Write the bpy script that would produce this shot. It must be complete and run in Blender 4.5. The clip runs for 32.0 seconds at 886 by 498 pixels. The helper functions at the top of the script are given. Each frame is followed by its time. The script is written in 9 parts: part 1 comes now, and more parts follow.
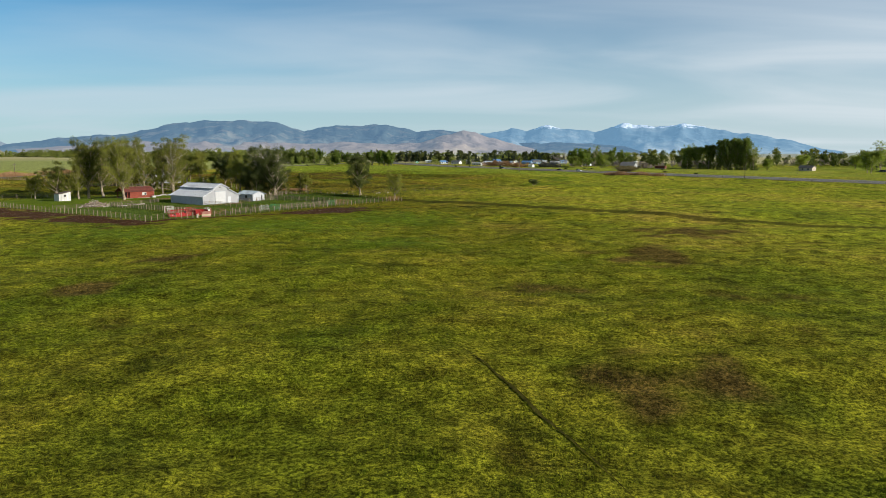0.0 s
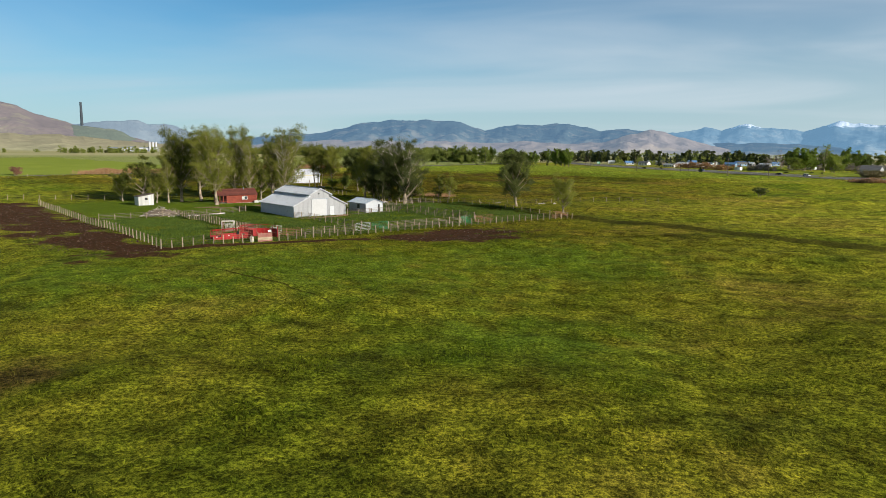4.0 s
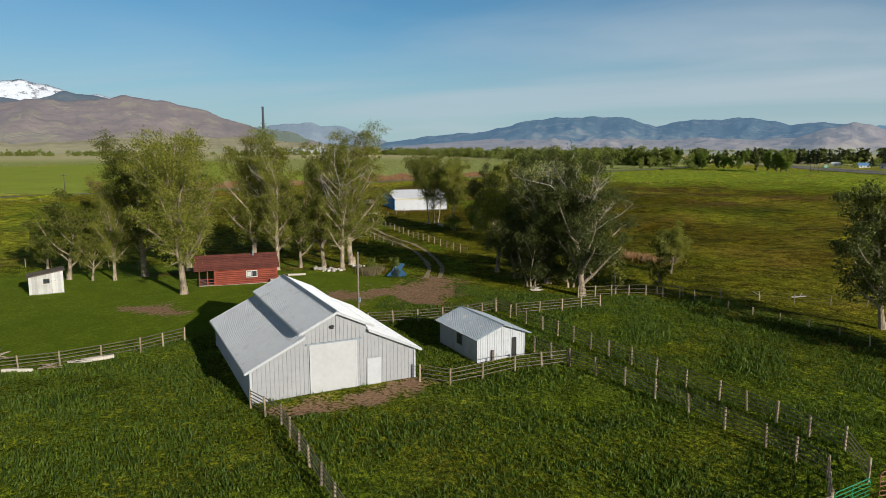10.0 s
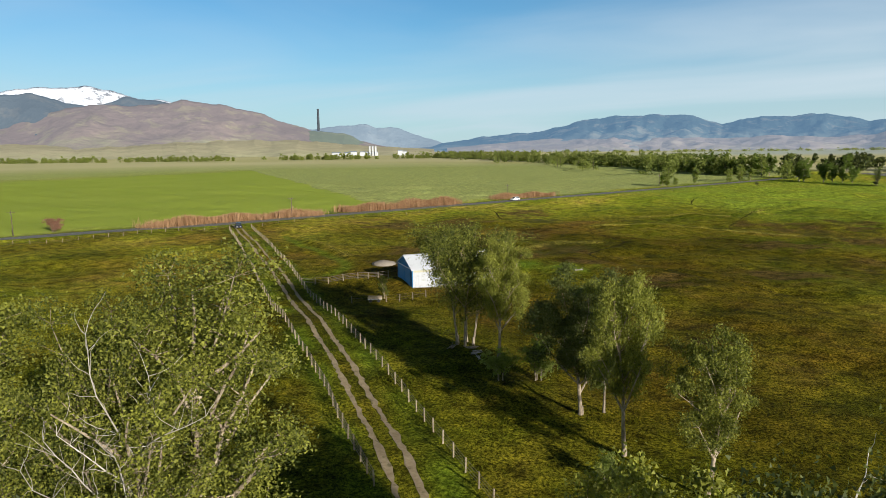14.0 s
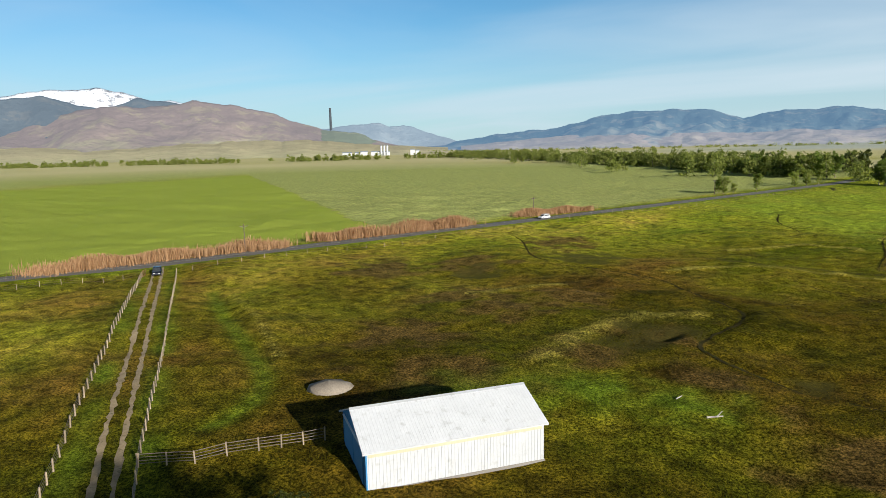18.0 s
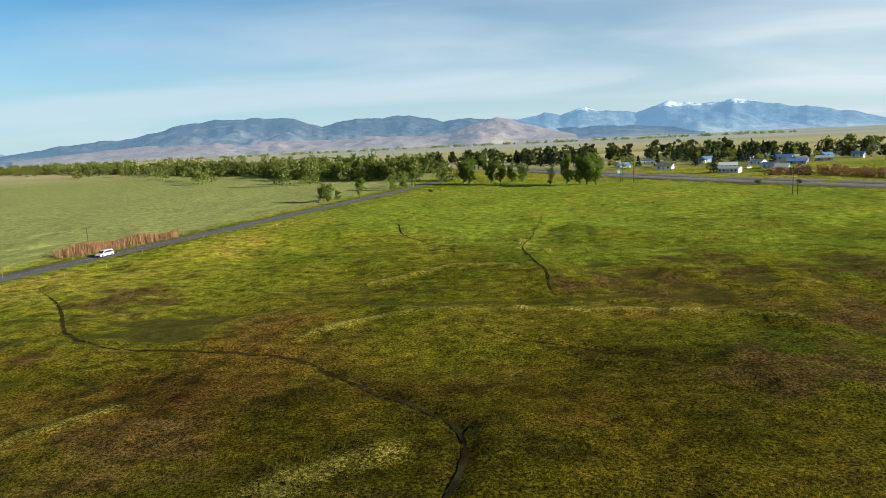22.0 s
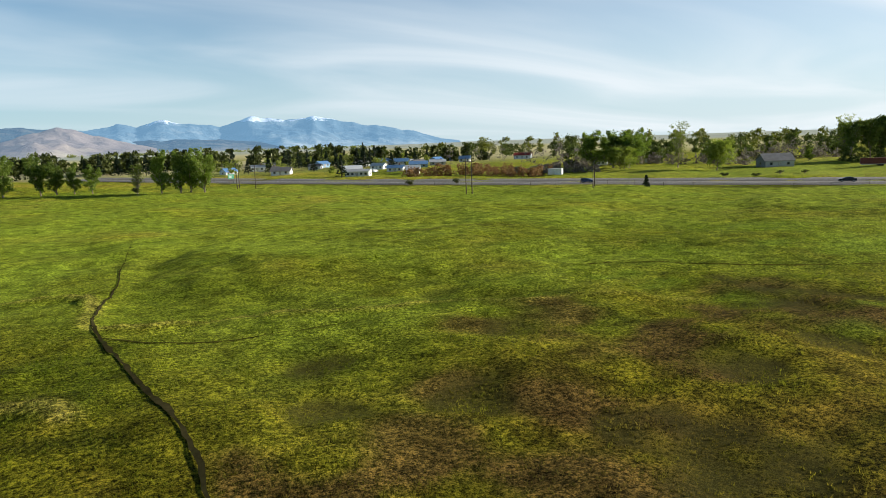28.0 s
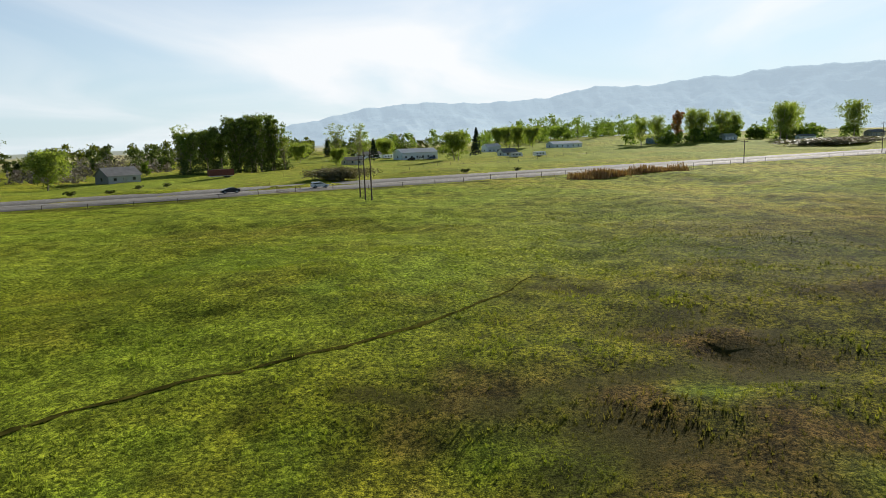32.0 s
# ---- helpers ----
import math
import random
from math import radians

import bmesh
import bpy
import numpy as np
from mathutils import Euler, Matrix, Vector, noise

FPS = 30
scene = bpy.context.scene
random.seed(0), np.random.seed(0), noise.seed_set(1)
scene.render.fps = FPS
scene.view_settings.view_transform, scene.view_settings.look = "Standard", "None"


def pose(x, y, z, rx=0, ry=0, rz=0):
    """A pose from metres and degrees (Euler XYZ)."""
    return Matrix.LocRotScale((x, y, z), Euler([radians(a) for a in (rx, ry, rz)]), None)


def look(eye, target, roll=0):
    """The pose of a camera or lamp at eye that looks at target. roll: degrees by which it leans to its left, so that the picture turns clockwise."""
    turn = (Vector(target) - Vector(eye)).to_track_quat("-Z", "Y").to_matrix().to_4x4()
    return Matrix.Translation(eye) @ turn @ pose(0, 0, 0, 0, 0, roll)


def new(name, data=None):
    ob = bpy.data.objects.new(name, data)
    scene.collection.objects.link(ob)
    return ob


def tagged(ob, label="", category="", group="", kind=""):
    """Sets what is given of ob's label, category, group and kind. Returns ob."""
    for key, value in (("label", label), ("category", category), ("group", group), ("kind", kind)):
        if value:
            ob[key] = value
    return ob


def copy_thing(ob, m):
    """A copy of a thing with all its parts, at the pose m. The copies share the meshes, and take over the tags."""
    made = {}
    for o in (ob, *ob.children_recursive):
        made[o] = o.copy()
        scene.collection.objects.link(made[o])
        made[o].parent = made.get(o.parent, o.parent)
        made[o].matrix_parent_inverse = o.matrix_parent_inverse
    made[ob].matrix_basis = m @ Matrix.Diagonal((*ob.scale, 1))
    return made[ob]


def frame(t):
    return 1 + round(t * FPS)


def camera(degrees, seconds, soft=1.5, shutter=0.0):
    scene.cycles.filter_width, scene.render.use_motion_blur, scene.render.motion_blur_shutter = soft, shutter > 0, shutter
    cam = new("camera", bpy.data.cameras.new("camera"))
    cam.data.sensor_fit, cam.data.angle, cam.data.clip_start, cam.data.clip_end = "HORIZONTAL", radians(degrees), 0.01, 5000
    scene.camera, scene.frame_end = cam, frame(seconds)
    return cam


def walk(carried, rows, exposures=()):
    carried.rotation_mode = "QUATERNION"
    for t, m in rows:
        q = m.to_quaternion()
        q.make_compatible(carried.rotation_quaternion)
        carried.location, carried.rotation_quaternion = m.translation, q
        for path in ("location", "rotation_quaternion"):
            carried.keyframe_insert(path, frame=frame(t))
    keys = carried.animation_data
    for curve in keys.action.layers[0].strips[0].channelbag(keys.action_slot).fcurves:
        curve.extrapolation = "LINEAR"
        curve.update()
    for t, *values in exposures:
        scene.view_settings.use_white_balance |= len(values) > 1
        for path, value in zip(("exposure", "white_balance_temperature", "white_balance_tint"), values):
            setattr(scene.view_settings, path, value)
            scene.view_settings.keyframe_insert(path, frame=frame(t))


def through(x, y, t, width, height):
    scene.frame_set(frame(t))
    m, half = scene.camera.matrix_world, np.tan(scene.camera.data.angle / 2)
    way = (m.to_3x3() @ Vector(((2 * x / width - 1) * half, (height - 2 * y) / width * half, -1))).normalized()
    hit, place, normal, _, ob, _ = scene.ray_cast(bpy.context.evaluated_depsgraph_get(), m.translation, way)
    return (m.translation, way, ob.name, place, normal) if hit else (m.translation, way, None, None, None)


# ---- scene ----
cam = camera(65.52, 32.0, soft=0.7)

PATH = [
    (0.0, pose(0.00, -0.00, 15.48, 81.87, -0.04, 0.40)),
    (0.5, pose(0.44, 8.50, 15.22, 81.82, 0.02, 2.30)),
    (1.0, pose(0.66, 17.00, 14.95, 81.84, -0.01, 4.24)),
    (1.5, pose(0.66, 25.50, 14.68, 81.84, -0.06, 6.46)),
    (2.0, pose(0.46, 33.89, 14.43, 81.85, -0.09, 9.45)),
    (2.5, pose(0.23, 41.96, 14.15, 81.82, -0.03, 12.32)),
    (3.5, pose(-1.44, 58.24, 14.18, 81.77, -0.24, 14.73)),
    (4.5, pose(-4.16, 74.52, 14.36, 81.81, -0.64, 16.39)),
    (5.0, pose(-5.95, 82.59, 14.30, 81.77, -0.61, 18.92)),
    (5.5, pose(-7.85, 90.75, 14.26, 81.73, -0.64, 21.80)),
    (6.0, pose(-10.06, 98.88, 14.30, 81.65, -0.68, 24.44)),
    (6.5, pose(-12.59, 106.81, 14.35, 81.60, -0.68, 26.42)),
    (7.0, pose(-15.27, 114.65, 14.43, 81.55, -0.60, 27.07)),
    (7.5, pose(-18.46, 122.69, 14.67, 81.61, -0.54, 27.43)),
    (8.0, pose(-21.93, 130.74, 15.08, 81.62, -0.43, 27.68)),
    (8.5, pose(-25.41, 138.76, 15.58, 81.56, -0.27, 27.95)),
    (9.0, pose(-28.98, 146.61, 16.10, 81.59, -0.13, 28.18)),
    (9.5, pose(-32.73, 154.46, 16.81, 81.60, 0.02, 28.35)),
    (10.0, pose(-36.34, 162.26, 17.55, 81.60, 0.13, 28.60)),
    (10.5, pose(-39.88, 169.46, 18.38, 81.58, 0.07, 28.82)),
    (11.0, pose(-43.85, 177.42, 19.21, 81.57, 0.18, 29.01)),
    (11.5, pose(-47.95, 185.61, 20.05, 81.55, 0.29, 29.25)),
    (12.0, pose(-52.16, 193.70, 21.02, 81.52, 0.40, 29.42)),
    (12.5, pose(-56.19, 201.46, 22.12, 81.53, 0.54, 29.58)),
    (13.0, pose(-60.17, 209.17, 23.27, 81.54, 0.59, 29.75)),
    (13.5, pose(-64.07, 216.90, 24.33, 81.54, 0.60, 31.12)),
    (14.0, pose(-68.05, 224.79, 25.48, 81.59, 0.68, 33.17)),
    (14.5, pose(-72.15, 232.63, 26.58, 81.58, 0.79, 34.05)),
    (15.0, pose(-76.78, 240.72, 27.52, 81.65, 0.83, 36.36)),
    (15.5, pose(-81.17, 248.75, 27.96, 81.66, 0.83, 38.17)),
    (16.5, pose(-91.13, 264.22, 28.08, 81.65, 0.89, 41.46)),
    (17.5, pose(-100.95, 278.78, 27.91, 81.52, 1.00, 39.21)),
    (18.0, pose(-105.14, 285.44, 27.92, 81.43, 1.36, 34.35)),
    (18.5, pose(-109.21, 292.06, 27.88, 81.16, 1.89, 23.70)),
    (19.0, pose(-113.25, 298.66, 27.93, 80.81, 2.49, 11.86)),
    (19.5, pose(-116.79, 305.44, 27.91, 80.71, 2.59, 7.87)),
    (20.0, pose(-119.44, 312.32, 27.73, 80.73, 2.61, 6.24)),
    (20.5, pose(-121.62, 319.40, 27.43, 80.74, 2.67, 3.93)),
    (21.0, pose(-123.29, 326.69, 27.00, 80.79, 2.72, 2.34)),
    (21.5, pose(-124.47, 334.10, 26.45, 80.89, 2.70, 1.56)),
    (22.0, pose(-125.26, 341.62, 25.84, 81.02, 2.67, 1.19)),
    (22.5, pose(-125.77, 348.92, 25.24, 81.08, 2.58, 0.99)),
    (23.0, pose(-126.32, 355.96, 24.68, 81.15, 2.59, 0.60)),
    (23.5, pose(-126.29, 363.54, 23.83, 81.16, 2.38, -0.09)),
    (24.0, pose(-126.01, 371.33, 22.78, 81.20, 2.26, -1.51)),
    (24.5, pose(-125.61, 379.10, 21.68, 81.21, 2.14, -3.42)),
    (25.5, pose(-124.31, 394.73, 19.66, 81.12, 1.88, -9.54)),
    (26.5, pose(-122.16, 409.95, 17.91, 81.19, 1.65, -16.12)),
    (27.0, pose(-120.49, 417.08, 17.21, 81.15, 1.73, -21.09)),
    (27.5, pose(-118.40, 424.05, 16.58, 81.07, 1.92, -26.42)),
    (28.0, pose(-116.15, 430.90, 16.01, 81.01, 1.93, -32.10)),
    (28.5, pose(-113.46, 437.51, 15.34, 80.99, 1.90, -37.68)),
    (29.0, pose(-110.12, 443.83, 14.72, 80.92, 1.92, -43.93)),
    (29.5, pose(-106.51, 449.92, 14.14, 80.90, 1.80, -50.44)),
    (30.0, pose(-102.55, 455.54, 13.69, 80.88, 1.77, -56.78)),
    (30.5, pose(-97.87, 460.85, 13.23, 80.87, 1.80, -63.61)),
    (31.0, pose(-92.80, 465.56, 12.76, 80.83, 1.85, -72.16)),
    (31.5, pose(-87.49, 469.72, 12.34, 80.79, 1.90, -81.26)),
    (32.0, pose(-81.97, 473.12, 12.10, 80.88, 1.91, -86.51)),
]
walk(cam, PATH, exposures=[(0, 0.22), (8, 0.20), (9.5, 0.10), (10.5, -0.2), (12, -0.2), (13, 0.10), (14.2, 0.34), (18, 0.40), (21, 0.42), (28, 0.42), (32, 0.34)])

# ---- world and sun: low morning sun, thin high cloud ----
SUN_AZ, SUN_EL = radians(113), radians(16.5)   # clockwise from +y, above the horizon
SUN_DIR = Vector((math.sin(SUN_AZ) * math.cos(SUN_EL), math.cos(SUN_AZ) * math.cos(SUN_EL), math.sin(SUN_EL)))


def link(tree, a, b):
    tree.links.new(a, b)


def make_world():
    w = bpy.data.worlds.new("sky")
    w.use_nodes = True
    scene.world = w
    t = w.node_tree
    t.nodes.clear()
    out = t.nodes.new("ShaderNodeOutputWorld")
    bg = t.nodes.new("ShaderNodeBackground")
    sky = t.nodes.new("ShaderNodeTexSky")
    sky.sky_type = "NISHITA"
    sky.sun_disc = False
    sky.sun_elevation, sky.sun_rotation = SUN_EL, SUN_AZ
    sky.altitude, sky.air_density, sky.dust_density, sky.ozone_density = 1600, 1.1, 0.15, 4.0
    co = t.nodes.new("ShaderNodeTexCoord")
    sep = t.nodes.new("ShaderNodeSeparateXYZ")
    link(t, co.outputs["Generated"], sep.inputs[0])
    rise = t.nodes.new("ShaderNodeMath")
    rise.operation = "ADD"
    rise.inputs[1].default_value = 0.10
    link(t, sep.outputs["Z"], rise.inputs[0])
    rise2 = t.nodes.new("ShaderNodeMath")
    rise2.operation = "MAXIMUM"
    rise2.inputs[1].default_value = 0.06
    link(t, rise.outputs[0], rise2.inputs[0])
    flat = t.nodes.new("ShaderNodeVectorMath")
    flat.operation = "DIVIDE"
    comb = t.nodes.new("ShaderNodeCombineXYZ")
    for k in "XYZ":
        link(t, rise2.outputs[0], comb.inputs[k])
    link(t, co.outputs["Generated"], flat.inputs[0])
    link(t, comb.outputs[0], flat.inputs[1])
    streak = t.nodes.new("ShaderNodeMapping")
    streak.inputs["Rotation"].default_value = (0, 0, radians(-32))
    streak.inputs["Scale"].default_value = (0.30, 0.62, 0.1)
    streak.inputs["Location"].default_value = (0.35, 0.2, 0)
    link(t, flat.outputs[0], streak.inputs[0])
    n1 = t.nodes.new("ShaderNodeTexNoise")
    n1.inputs["Scale"].default_value, n1.inputs["Detail"].default_value = 0.9, 5
    n1.inputs["Roughness"].default_value, n1.inputs["Distortion"].default_value = 0.46, 0.9
    link(t, streak.outputs[0], n1.inputs["Vector"])
    ramp = t.nodes.new("ShaderNodeValToRGB")
    ramp.color_ramp.interpolation = "EASE"
    ramp.color_ramp.elements[0].position, ramp.color_ramp.elements[1].position = 0.33, 0.80
    ramp.color_ramp.elements[0].color, ramp.color_ramp.elements[1].color = (0, 0, 0, 1), (0.60, 0.60, 0.60, 1)
    link(t, n1.outputs["Fac"], ramp.inputs[0])
    # the cloud sheet lies low over the mountains; overhead, unseen, it is thinned to cut fill light
    thin = t.nodes.new("ShaderNodeMapRange")
    thin.interpolation_type = "SMOOTHSTEP"
    thin.inputs["From Min"].default_value, thin.inputs["From Max"].default_value = 0.22, 0.46
    thin.inputs["To Min"].default_value, thin.inputs["To Max"].default_value = 1.0, 0.05
    link(t, sep.outputs["Z"], thin.inputs["Value"])
    # cloud is brighter round the sun, as thin ice cloud is
    dot = t.nodes.new("ShaderNodeVectorMath")
    dot.operation = "DOT_PRODUCT"
    dot.inputs[1].default_value = SUN_DIR
    link(t, co.outputs["Generated"], dot.inputs[0])
    glow = t.nodes.new("ShaderNodeMapRange")
    glow.inputs["From Min"].default_value, glow.inputs["From Max"].default_value = -0.85, 1.0
    glow.inputs["To Min"].default_value, glow.inputs["To Max"].default_value = 0.0, 1.0
    link(t, dot.outputs["Value"], glow.inputs["Value"])
    ccol = t.nodes.new("ShaderNodeMix")
    ccol.data_type = "RGBA"
    ccol.inputs[6].default_value, ccol.inputs[7].default_value = (6.2, 7.5, 8.5, 1), (10.2, 10.4, 10.6, 1)
    link(t, glow.outputs[0], ccol.inputs[0])
    veil = t.nodes.new("ShaderNodeMath")
    veil.operation = "MULTIPLY_ADD"
    veil.inputs[1].default_value = 0.56
    link(t, glow.outputs[0], veil.inputs[0])
    link(t, ramp.outputs["Color"], veil.inputs[2])
    # clear mountain air: a deeper blue above, a pale rim along the horizon
    deep = t.nodes.new("ShaderNodeMix")
    deep.data_type, deep.blend_type = "RGBA", "MULTIPLY"
    deep.inputs[0].default_value = 1.0
    deep.inputs[7].default_value = (0.66, 1.10, 1.15, 1)
    # upper sky, out of view, dimmed steadily towards the zenith so that shadows deepen
    zenith = t.nodes.new("ShaderNodeMapRange")
    zenith.inputs["From Min"].default_value, zenith.inputs["From Max"].default_value = 0.20, 0.60
    zenith.inputs["To Min"].default_value, zenith.inputs["To Max"].default_value = 1.0, 0.20
    link(t, sep.outputs["Z"], zenith.inputs["Value"])
    dim = t.nodes.new("ShaderNodeVectorMath")
    dim.operation = "SCALE"
    link(t, sky.outputs[0], dim.inputs[0])
    link(t, zenith.outputs[0], dim.inputs["Scale"])
    link(t, dim.outputs[0], deep.inputs[6])
    rim = t.nodes.new("ShaderNodeMapRange")
    rim.interpolation_type = "SMOOTHSTEP"
    rim.inputs["From Min"].default_value, rim.inputs["From Max"].default_value = 0.20, -0.02
    rim.inputs["To Min"].default_value, rim.inputs["To Max"].default_value = 0.0, 0.85
    link(t, sep.outputs["Z"], rim.inputs["Value"])
    pale = t.nodes.new("ShaderNodeMix")
    pale.data_type = "RGBA"
    pale.inputs[7].default_value = (5.3, 6.9, 7.7, 1)
    link(t, rim.outputs[0], pale.inputs[0])
    link(t, deep.outputs[2], pale.inputs[6])
    mix = t.nodes.new("ShaderNodeMix")
    mix.data_type = "RGBA"
    mix.clamp_factor = True
    sheet = t.nodes.new("ShaderNodeMath")
    sheet.operation = "MULTIPLY"
    link(t, veil.outputs[0], sheet.inputs[0])
    link(t, thin.outputs[0], sheet.inputs[1])
    link(t, sheet.outputs[0], mix.inputs[0])
    link(t, pale.outputs[2], mix.inputs[6])
    link(t, ccol.outputs[2], mix.inputs[7])
    link(t, mix.outputs[2], bg.inputs["Color"])
    bg.inputs["Strength"].default_value = 0.076
    link(t, bg.outputs[0], out.inputs["Surface"])


make_world()
sun = new("sun", bpy.data.lights.new("sun", "SUN"))
sun.data.energy, sun.data.angle, sun.data.color = 5.0, radians(0.6), (1.0, 0.93, 0.82)
sun.matrix_world = look((0, 0, 50), Vector((0, 0, 50)) - SUN_DIR)


# ---- materials ----
def node_mat(name):
    m = bpy.data.materials.new(name)
    m.use_nodes = True
    t = m.node_tree
    return m, t, t.nodes["Principled BSDF"]


def noise_node(t, vec, scale, detail=4, rough=0.55, stretch=None):
    n = t.nodes.new("ShaderNodeTexNoise")
    n.inputs["Scale"].default_value, n.inputs["Detail"].default_value, n.inputs["Roughness"].default_value = scale, detail, rough
    if stretch:
        mp = t.nodes.new("ShaderNodeMapping")
        mp.inputs["Scale"].default_value = stretch
        link(t, vec, mp.inputs[0])
        vec = mp.outputs[0]
    link(t, vec, n.inputs["Vector"])
    return n.outputs["Fac"]


def ramp_node(t, fac, stops):
    r = t.nodes.new("ShaderNodeValToRGB")
    els = r.color_ramp.elements
    while len(els) < len(stops):
        els.new(0.5)
    for e, (p, c) in zip(els, stops):
        e.position, e.color = p, (*c, 1) if len(c) == 3 else c
    link(t, fac, r.inputs[0])
    return r.outputs["Color"]


def mix_node(t, fac, a, b, mode="MIX"):
    n = t.nodes.new("ShaderNodeMix")
    n.data_type, n.blend_type = "RGBA", mode
    for k, v in ((0, fac), (6, a), (7, b)):
        if isinstance(v, bpy.types.NodeSocket):
            link(t, v, n.inputs[k])
        elif k == 0:
            n.inputs[0].default_value = v
        else:
            n.inputs[k].default_value = (*v, 1)
    return n.outputs[2]


def math_node(t, op, a, b=0.0, clamp=False):
    n = t.nodes.new("ShaderNodeMath")
    n.operation, n.use_clamp = op, clamp
    for k, v in ((0, a), (1, b)):
        if isinstance(v, bpy.types.NodeSocket):
            link(t, v, n.inputs[k])
        else:
            n.inputs[k].default_value = v
    return n.outputs[0]


def step_node(t, fac, lo, hi):
    n = t.nodes.new("ShaderNodeMapRange")
    n.interpolation_type = "SMOOTHSTEP"
    n.inputs["From Min"].default_value, n.inputs["From Max"].default_value = lo, hi
    link(t, fac, n.inputs["Value"])
    return n.outputs[0]


def bump_node(t, bsdf, height, strength, distance):
    b = t.nodes.new("ShaderNodeBump")
    b.inputs["Strength"].default_value, b.inputs["Distance"].default_value = strength, distance
    link(t, height, b.inputs["Height"])
    link(t, b.outputs[0], bsdf.inputs["Normal"])


def surf(name, dark, light, grain=8.0, patch=0.6, rough=0.7, metal=0.0, bump=0.3, dist=0.02, stretch=None, vary=0.25, space="Object", stain=None):
    """A worn surface: grain and broad patches between two colours, each piece a little apart from the next."""
    m, t, bsdf = node_mat(name)
    co = t.nodes.new("ShaderNodeTexCoord").outputs[space]
    fine = noise_node(t, co, grain, 5, 0.6, stretch)
    broad = noise_node(t, co, patch, 3)
    both = math_node(t, "ADD", math_node(t, "MULTIPLY", fine, 0.55), math_node(t, "MULTIPLY", broad, 0.45))
    col = ramp_node(t, both, [(0.32, dark), (0.66, light)])
    if stain:
        col = mix_node(t, step_node(t, noise_node(t, co, patch * 2.3, 4), 0.56, 0.72), col, stain)
    if vary:
        info = t.nodes.new("ShaderNodeObjectInfo").outputs["Random"]
        k = math_node(t, "ADD", math_node(t, "MULTIPLY", info, 2 * vary), 1 - vary)
        gray = t.nodes.new("ShaderNodeCombineXYZ")
        for a in "XYZ":
            link(t, k, gray.inputs[a])
        col = mix_node(t, 1.0, col, gray.outputs[0], "MULTIPLY")
    link(t, col, bsdf.inputs["Base Color"])
    bsdf.inputs["Roughness"].default_value, bsdf.inputs["Metallic"].default_value = rough, metal
    bsdf.inputs["Specular IOR Level"].default_value = 0.3
    if bump:
        bump_node(t, bsdf, fine, bump, dist)
    return m


def leaf_mat(name, dark, light, through=0.35):
    m, t, bsdf = node_mat(name)
    geo = t.nodes.new("ShaderNodeNewGeometry")
    info = t.nodes.new("ShaderNodeObjectInfo").outputs["Random"]
    co = t.nodes.new("ShaderNodeTexCoord").outputs["Object"]
    f = math_node(t, "ADD", math_node(t, "MULTIPLY", geo.outputs["Random Per Island"], 0.5), math_node(t, "MULTIPLY", noise_node(t, co, 0.35, 2), 0.5))
    f = math_node(t, "ADD", f, math_node(t, "MULTIPLY", math_node(t, "SUBTRACT", info, 0.5), 0.25))
    col = ramp_node(t, f, [(0.22, dark), (0.78, light)])
    link(t, col, bsdf.inputs["Base Color"])
    bsdf.inputs["Roughness"].default_value = 0.55
    bsdf.inputs["Specular IOR Level"].default_value = 0.25
    tr = t.nodes.new("ShaderNodeBsdfTranslucent")
    link(t, mix_node(t, 1.0, col, (1.0, 1.15, 0.45), "MULTIPLY"), tr.inputs["Color"])
    mx = t.nodes.new("ShaderNodeMixShader")
    mx.inputs[0].default_value = through
    link(t, bsdf.outputs[0], mx.inputs[1])
    link(t, tr.outputs[0], mx.inputs[2])
    link(t, mx.outputs[0], t.nodes["Material Output"].inputs["Surface"])
    return m


def attr(t, name):
    n = t.nodes.new("ShaderNodeAttribute")
    n.attribute_name = name
    return n.outputs["Fac"]


def pasture_colour(t, pos):
    """Dry and green grass in drifts, tens of metres across, with darker rushes in between."""
    n400 = noise_node(t, pos, 0.006, 3)
    n60 = noise_node(t, pos, 0.028, 5, 0.62, (1.0, 0.7, 1.0))
    n12 = noise_node(t, pos, 0.13, 4, 0.6)
    broad = math_node(t, "ADD", math_node(t, "MULTIPLY", n400, 0.25), math_node(t, "ADD", math_node(t, "MULTIPLY", n60, 0.53), math_node(t, "MULTIPLY", n12, 0.22)))
    grass = ramp_node(t, broad, [(0.36, (0.085, 0.145, 0.010)), (0.44, (0.17, 0.215, 0.016)), (0.52, (0.25, 0.268, 0.024)), (0.60, (0.31, 0.265, 0.045)), (0.69, (0.235, 0.145, 0.044))])
    brown = step_node(t, noise_node(t, pos, 0.042, 6, 0.68), 0.55, 0.69)
    grass = mix_node(t, math_node(t, "MULTIPLY", brown, 0.78), grass, (0.075, 0.050, 0.016))
    rush = step_node(t, noise_node(t, pos, 0.075, 5, 0.6), 0.55, 0.66)
    return mix_node(t, math_node(t, "MULTIPLY", rush, 0.62), grass, (0.06, 0.085, 0.012)), n60, n12, broad


